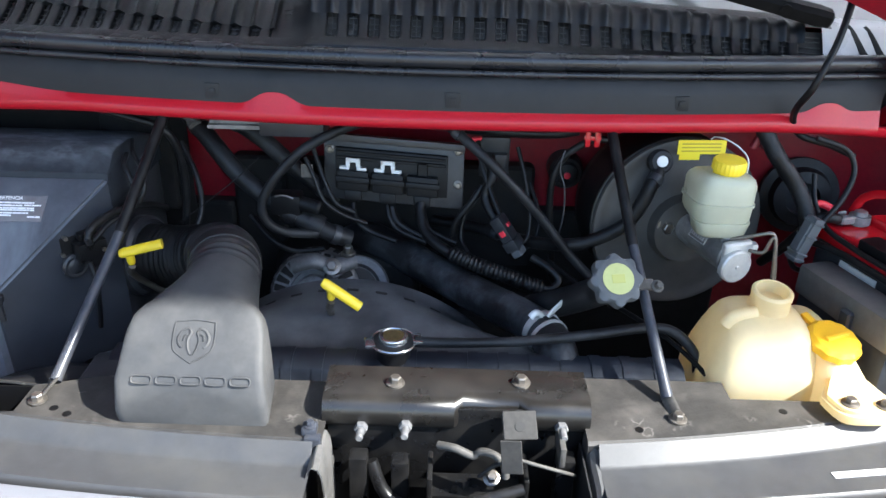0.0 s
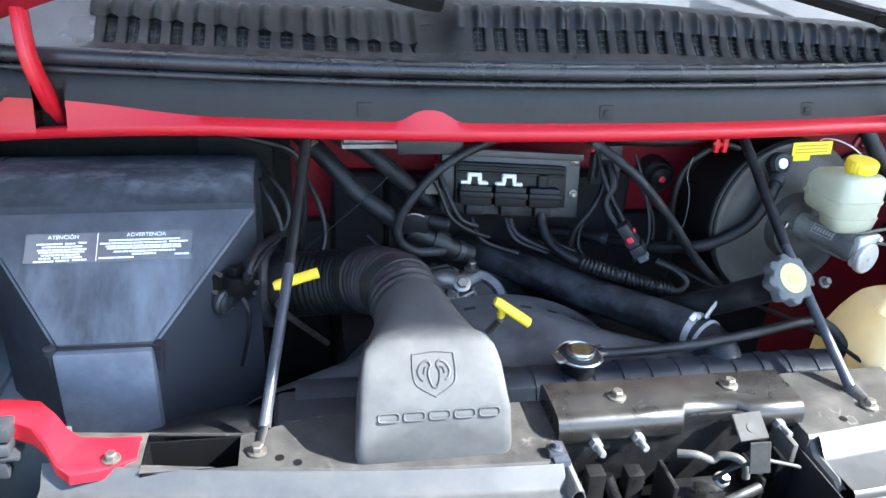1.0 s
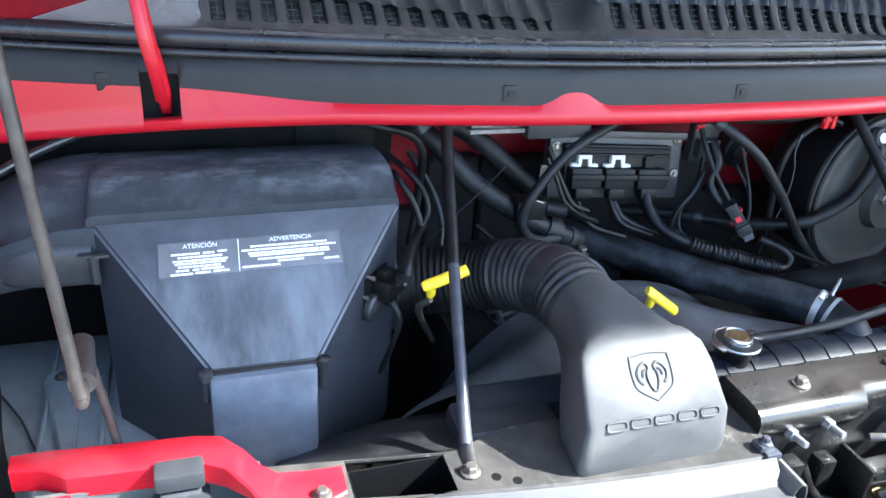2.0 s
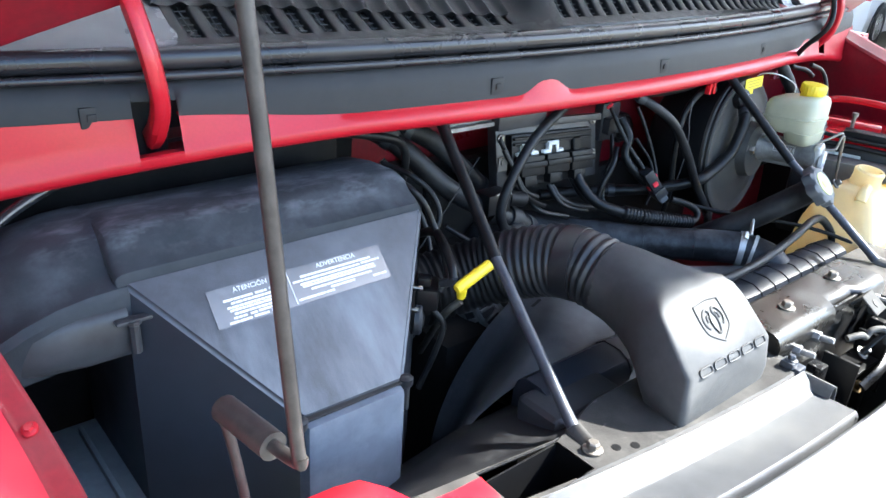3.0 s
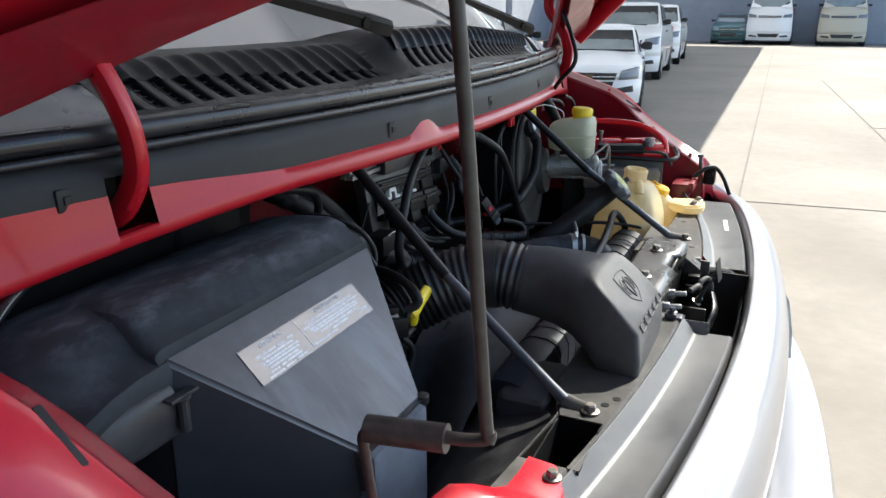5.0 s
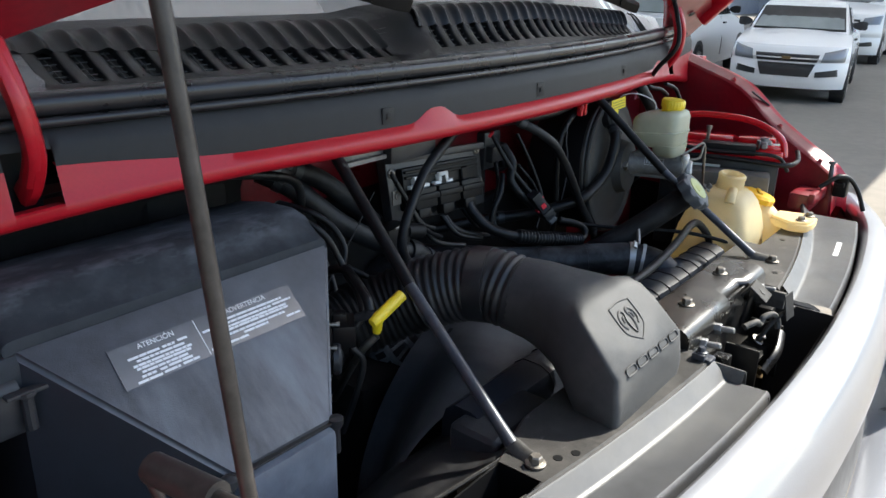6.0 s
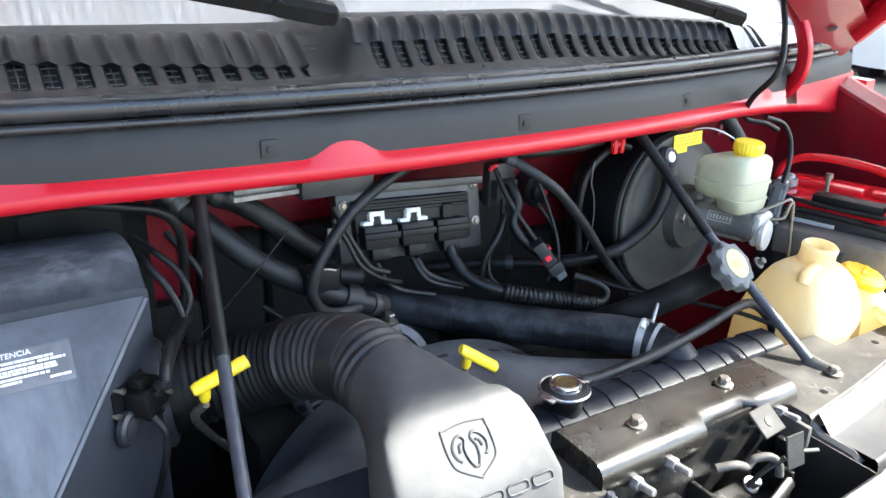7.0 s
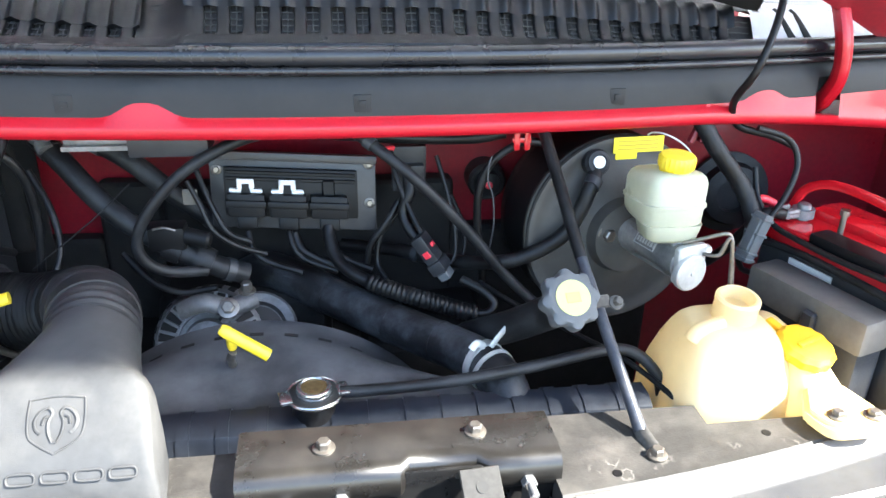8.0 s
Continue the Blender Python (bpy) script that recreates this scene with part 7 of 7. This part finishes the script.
def parked(x, y, turn):
    """Where a vehicle stands on the falling yard."""
    return Matrix.Translation((x, y, fall(x) + 0.004)) @ Matrix.Rotation(0.0125, 4, "Y") @ pose(0, 0, 0, 0, 0, turn)


ground = solo("ground", sheet([[(x, y, fall(x)) for y in (-400, -30, -6, 0, 6, 30, 400)] for x in (-400, -30, -8, 0, 1.5, 8, 30, 81.5, 400)]), CONCRETE, "pale worn concrete yard", "ground", kind="structure")
for x0, y0, x1, y1 in ((3.0, 0.11, 40, 1.35), (8.0, -1.3, 19.3, -0.55), (10.8, -1.05, 11.6, -6.0), (5.5, 0.2, 6.2, -6.0)):
    d = Vector((x1 - x0, y1 - y0, 0))
    e = Vector((-d.y, d.x, 0)).normalized() * 0.007
    ends = [Vector((x0, y0, fall(x0) + 0.003)), Vector((x1, y1, fall(x1) + 0.003))]
    solo("slab_joint", sheet([[p - e, p + e] for p in ends], (0, 0, 0.003)), JOINT, "dark tar joint between concrete slabs", "joint", kind="structure")
for x0, step, n in ((-12.0, 0.038, 800), (18.4, 0.15, 160), (-30.0, 0.15, 120)):
    rows = []
    for i in range(n + 1):
        x, z = x0 + step * i, 0.014 if i % 2 else -0.014
        rows.append([(x, -1.26 + 0.025 * x, 4.2 + z), (x, 9.0, 4.55 + z)])
    solo("canopy_roof", sheet(rows, (0, 0, 0.006)), ROOFM, "corrugated translucent canopy over the parked cars", "canopy", kind="structure", angle=20)
for x in (-21, -7, 9, 23, 40):
    solo("canopy_post", box(x - 0.08, x + 0.08, 8.6, 8.76, fall(x), 4.5, 0.01), WALLM, "grey steel canopy post", "post", "canopy posts")
solo("wall_back", box(-30, 46, 14.2, 14.5, -0.6, 4.6), WALLM, "grey painted back wall of the yard", "wall", kind="structure")
# Added out of view: darkens the faces turned towards -x.
solo("wall_blocker", box(-3.2, -3.0, -1.6, 14.2, 0, 3.8), SHADEWALL, "unseen dark wall added to cut light from one side", "wall", kind="structure")
solo("wall_far", box(45.0, 45.4, -30, 14.2, fall(45.2), 4.6), WALLM, "grey blue far wall of the yard", "wall", kind="structure")


# ---- parked vehicles ----
def car(name, label, paint, m, length=4.2, width=1.7, height=1.45, cab=(0.3, 0.8), group="parked cars"):
    """A parked car, its nose towards -y of its own axes, standing on z = 0."""
    c = thing(name, label, "car", group)
    w, L = width / 2, length
    hood_z = 0.57 * height
    belt = 0.68 * height
    y0, y1 = cab[0] * L, cab[1] * L

    def nose(x, z):
        """The front of the body: rounded at the corners, leaning back above the bumper."""
        u, k = abs(x) / w, max(0.0, z - 0.56) / (hood_z - 0.56)
        return 0.05 * u * u + 0.3 * u ** 4 + 0.17 * k * k + 0.5 * max(0.0, 0.3 - z) + 0.03 * (0.5 < z < 0.58)

    def tail(x, z):
        u = abs(x) / w
        return L - 0.03 * u * u - 0.16 * u ** 4 - 0.1 * max(0.0, z - 0.6)

    def half(z):
        """Half the width of the body at height z."""
        k = max(0.0, (z - 0.6) / (belt - 0.6))
        return w * (0.97 + 0.03 * min(1.0, (z - 0.2) / 0.25) - 0.07 * k * k)

    def patch(part_name, corners, mat, off=0.012, at=nose, text=""):
        """A piece let into the nose or the tail between four corners (x, z)."""
        (ax, az), (bx, bz), (cx, cz), (dx, dz) = corners
        d = -off if at is nose else off
        rows = []
        for v in xs(0, 1, 4):
            row = []
            for u in xs(0, 1, 8):
                x = (ax + (bx - ax) * u) * (1 - v) + (dx + (cx - dx) * u) * v
                z = (az + (bz - az) * u) * (1 - v) + (dz + (cz - dz) * u) * v
                row.append((x, at(x, z) + d, z))
            rows.append(row)
        return part(part_name, sheet(rows, (0, -d * 2.5, 0)), mat, c, text, 60)

    zs = (0.2, 0.24, 0.3, 0.4, 0.5, 0.54, 0.56, 0.6, 0.66, 0.72, hood_z - 0.03, hood_z)
    us = [math.sin(a) for a in xs(-math.pi / 2, math.pi / 2, 24)]
    side_z = [z for z in zs if z < hood_z] + [hood_z, (hood_z + belt) / 2, belt]
    part("body", join(
        sheet([[(u * half(z), nose(u * half(z), z), z) for u in us] for z in zs]),
        sheet([[(u * half(hood_z) * (1 - 0.04 * t), nose(u * half(hood_z), hood_z) * (1 - t) + (y0 - 0.1 + 0.12 * u * u) * t, hood_z + (belt - hood_z) * (0.25 * t ** 0.5 + 0.75 * t) + 0.035 * (1 - u * u) * t) for u in us] for t in xs(0, 1, 8)]),
        *[sheet([[(e * half(z), (nose(half(z), z) if z <= hood_z else 0.5 + (z - hood_z) / (belt - hood_z) * (y0 - 0.5)) * (1 - t) + tail(half(z), z) * t, z) for t in xs(0, 1, 10)] for z in side_z]) for e in (-1, 1)],
        sheet([[(u * half(z), tail(u * half(z), z), z) for u in us] for z in side_z]),
        sheet([[(u * half(belt), y1 - 0.3 + (tail(u * half(belt), belt) - y1 + 0.3) * t, belt) for u in us] for t in (0, 1)])), paint, c, "", 40)
    top = 0.74
    roof = []
    for y, z, kk in ((y0 - 0.1, belt, 0.9), (y0 + 0.5, height - 0.07, top + 0.03), (y0 + 0.62, height - 0.02, top), (y0 + 0.9, height, top - 0.01), (y1 - 0.55, height - 0.01, top - 0.01), (y1 - 0.3, height - 0.07, top), (y1, belt, 0.88)):
        k = w * kk
        roof.append([(-w * 0.925, y, belt - 0.02), (-k, y, z - 0.04), (-k * 0.93, y, z - 0.008), (-k * 0.6, y, z + 0.006), (k * 0.6, y, z + 0.006), (k * 0.93, y, z - 0.008), (k, y, z - 0.04), (w * 0.925, y, belt - 0.02)])
    part("cabin", loft(roof), paint, c, "", 30)
    for grow, off, mat, nm in ((0.03, 0.008, DARKTRIM, "screen_surround"), (0.0, 0.018, CARGLASSLIT, "windscreen")):
        part(nm, sheet([[(u * w * (0.79 + grow), y0 - 0.06 - grow + 0.04 * u * u - off, belt + 0.05 - grow), (u * w * (0.69 + grow), y0 + 0.42 + grow * 0.6 - off, height - 0.115 + grow)] for u in xs(-1, 1, 8)], (0, 0.01, -0.008)), mat, c)
    part("rear_window", sheet([[(u * w * 0.78, y1 - 0.03, belt + 0.06), (u * w * 0.68, y1 - 0.26, height - 0.1)] for u in (-1, 0, 1)], (0, 0.015, 0.01)), CARGLASSLIT, c)
    for e in (-1, 1):
        ends = [(y0 + 0.2, y0 + 0.52, y0 + 0.95, y0 + 0.95), (y0 + 1.0, y0 + 1.0, y1 - 0.42, y1 - 0.2)]
        for a, b, d, f in ends[:1] if y1 - y0 < 1.6 else ends:
            part("side_window", bm_of([(e * w * 0.928, a, belt + 0.02), (e * w * 0.79, b, height - 0.09), (e * w * 0.79, d, height - 0.09), (e * w * 0.928, f, belt + 0.02)] + [(e * w * 0.9, a, belt + 0.02), (e * w * 0.76, b, height - 0.09), (e * w * 0.76, d, height - 0.09), (e * w * 0.9, f, belt + 0.02)], [(0, 1, 2, 3), (4, 5, 6, 7), (0, 1, 5, 4), (1, 2, 6, 5), (2, 3, 7, 6), (3, 0, 4, 7)]), CARGLASSD, c)
        part("door_seam", tube([(e * (half(0.4) + 0.001), y0 + 0.95, 0.34), (e * (half(0.6) + 0.001), y0 + 0.96, 0.6), (e * (half(belt) + 0.001), y0 + 0.97, belt)], 0.005, 6, 3), DARKTRIM, c)
        part("door_handle", box(e * w * 0.98 - 0.02, e * w * 0.98 + 0.02, y0 + 0.72, y0 + 0.88, belt - 0.13, belt - 0.1, 0.008), DARKTRIM, c)
        part("mirror", loft([[(e * (w * 0.9 + q), y0 + 0.24 + dy * k, belt + 0.1 + dz * k) for dy, dz in ((-0.045, -0.05), (0.03, -0.06), (0.04, 0.05), (-0.03, 0.06))] for q, k in ((0.0, 0.3), (0.04, 0.8), (0.1, 1.1), (0.17, 1.0), (0.19, 0.7))]), DARKTRIM, c, "", 40)
        patch("headlamp", [(e * w * 0.56, hood_z - 0.2), (e * w * 0.93, hood_z - 0.19), (e * w * 0.95, hood_z - 0.01), (e * w * 0.6, hood_z - 0.07)], LAMPG)
        patch("fog_lamp_bay", [(e * w * 0.5, 0.36), (e * w * 0.86, 0.38), (e * w * 0.84, 0.47), (e * w * 0.5, 0.43)], DARKTRIM)
        patch("tail_lamp", [(e * w * 0.78, belt - 0.3), (e * w * 0.97, belt - 0.3), (e * w * 0.97, belt - 0.05), (e * w * 0.78, belt - 0.05)], TAIL, 0.012, tail)
        for y in (0.76, L - 0.78):
            spot = Matrix.Translation((e * (w - 0.085), y, 0.3)) @ pose(0, 0, 0, 0, 90, 0)
            part("wheel_arch", lathe([(0.352, -0.0905), (0.352, 0.0905), (0.2, 0.0905), (0.2, -0.0905), (0.352, -0.0905)], 36, spot), DARKTRIM, c)
            wh = part("wheel", lathe([(0.19, -0.1), (0.275, -0.1), (0.3, -0.075), (0.3, 0.075), (0.275, 0.1), (0.19, 0.1)], 32, spot), TYRE, c)
            part("rim", lathe([(0.19, -0.104), (0.18, -0.092), (0.05, -0.1), (0.04, -0.098), (0.04, 0.098), (0.05, 0.1), (0.18, 0.092), (0.19, 0.104)], 24, spot), CHROME, wh)
    patch("upper_grille", [(-w * 0.5, hood_z - 0.2), (w * 0.5, hood_z - 0.2), (w * 0.53, hood_z - 0.1), (-w * 0.53, hood_z - 0.1)], DARKTRIM)
    patch("grille_bar", [(-w * 0.51, hood_z - 0.16), (w * 0.51, hood_z - 0.16), (w * 0.51, hood_z - 0.145), (-w * 0.51, hood_z - 0.145)], CHROME, 0.02, nose, "bright grille bar")
    patch("lower_grille", [(-w * 0.4, 0.36), (w * 0.4, 0.36), (w * 0.48, 0.53), (-w * 0.48, 0.53)], DARKTRIM)
    patch("badge", [(-0.055, hood_z - 0.175), (0.055, hood_z - 0.175), (0.055, hood_z - 0.13), (-0.055, hood_z - 0.13)], BRASS, 0.03, nose, "small brassy badge")
    part("underbody", box(-w * 0.9, w * 0.9, 0.35, L - 0.3, 0.16, 0.3, 0.02), DARKTRIM, c)
    c.matrix_world = m
    return c


car("pickup", "white compact pickup parked under the canopy", CARWHITE, parked(10.2, 2.72, -80), 4.1, 1.52, 1.32, (0.27, 0.62))
car("sedan", "pale silver sedan seen from its tail, parked in the shade", CARPALE, parked(15.05, 5.75, 97), 4.5, 1.75, 1.45, (0.28, 0.86))
car("hatchback", "silver hatchback parked behind the pickup", CARSILVER, parked(14.8, 7.9, 97), 4.0, 1.7, 1.5, (0.28, 0.9))
car("pickup", "white pickup parked further along the row", CARWHITE, parked(17.0, 3.75, -85), 4.6, 1.75, 1.75, (0.26, 0.62))
car("pickup", "white pickup parked further along the row", CARWHITE, parked(23.0, 4.2, -85), 4.6, 1.75, 1.75, (0.26, 0.62))
car("hatchback", "dark green car by the far wall", CARGREEN, parked(41.0, 3.6, -90), 3.2, 1.7, 1.5, (0.25, 0.85))
car("truck", "white cab-over truck by the far wall", CARWHITE, parked(41.0, 1.75, -90), 4.0, 2.1, 2.6, (0.1, 0.9))
car("truck", "beige cab-over truck by the far wall", material("beige truck paint", (0.5, 0.46, 0.36), 0.4, grain=0.02), parked(41.0, -1.5, -90), 4.0, 2.1, 2.6, (0.1, 0.9))
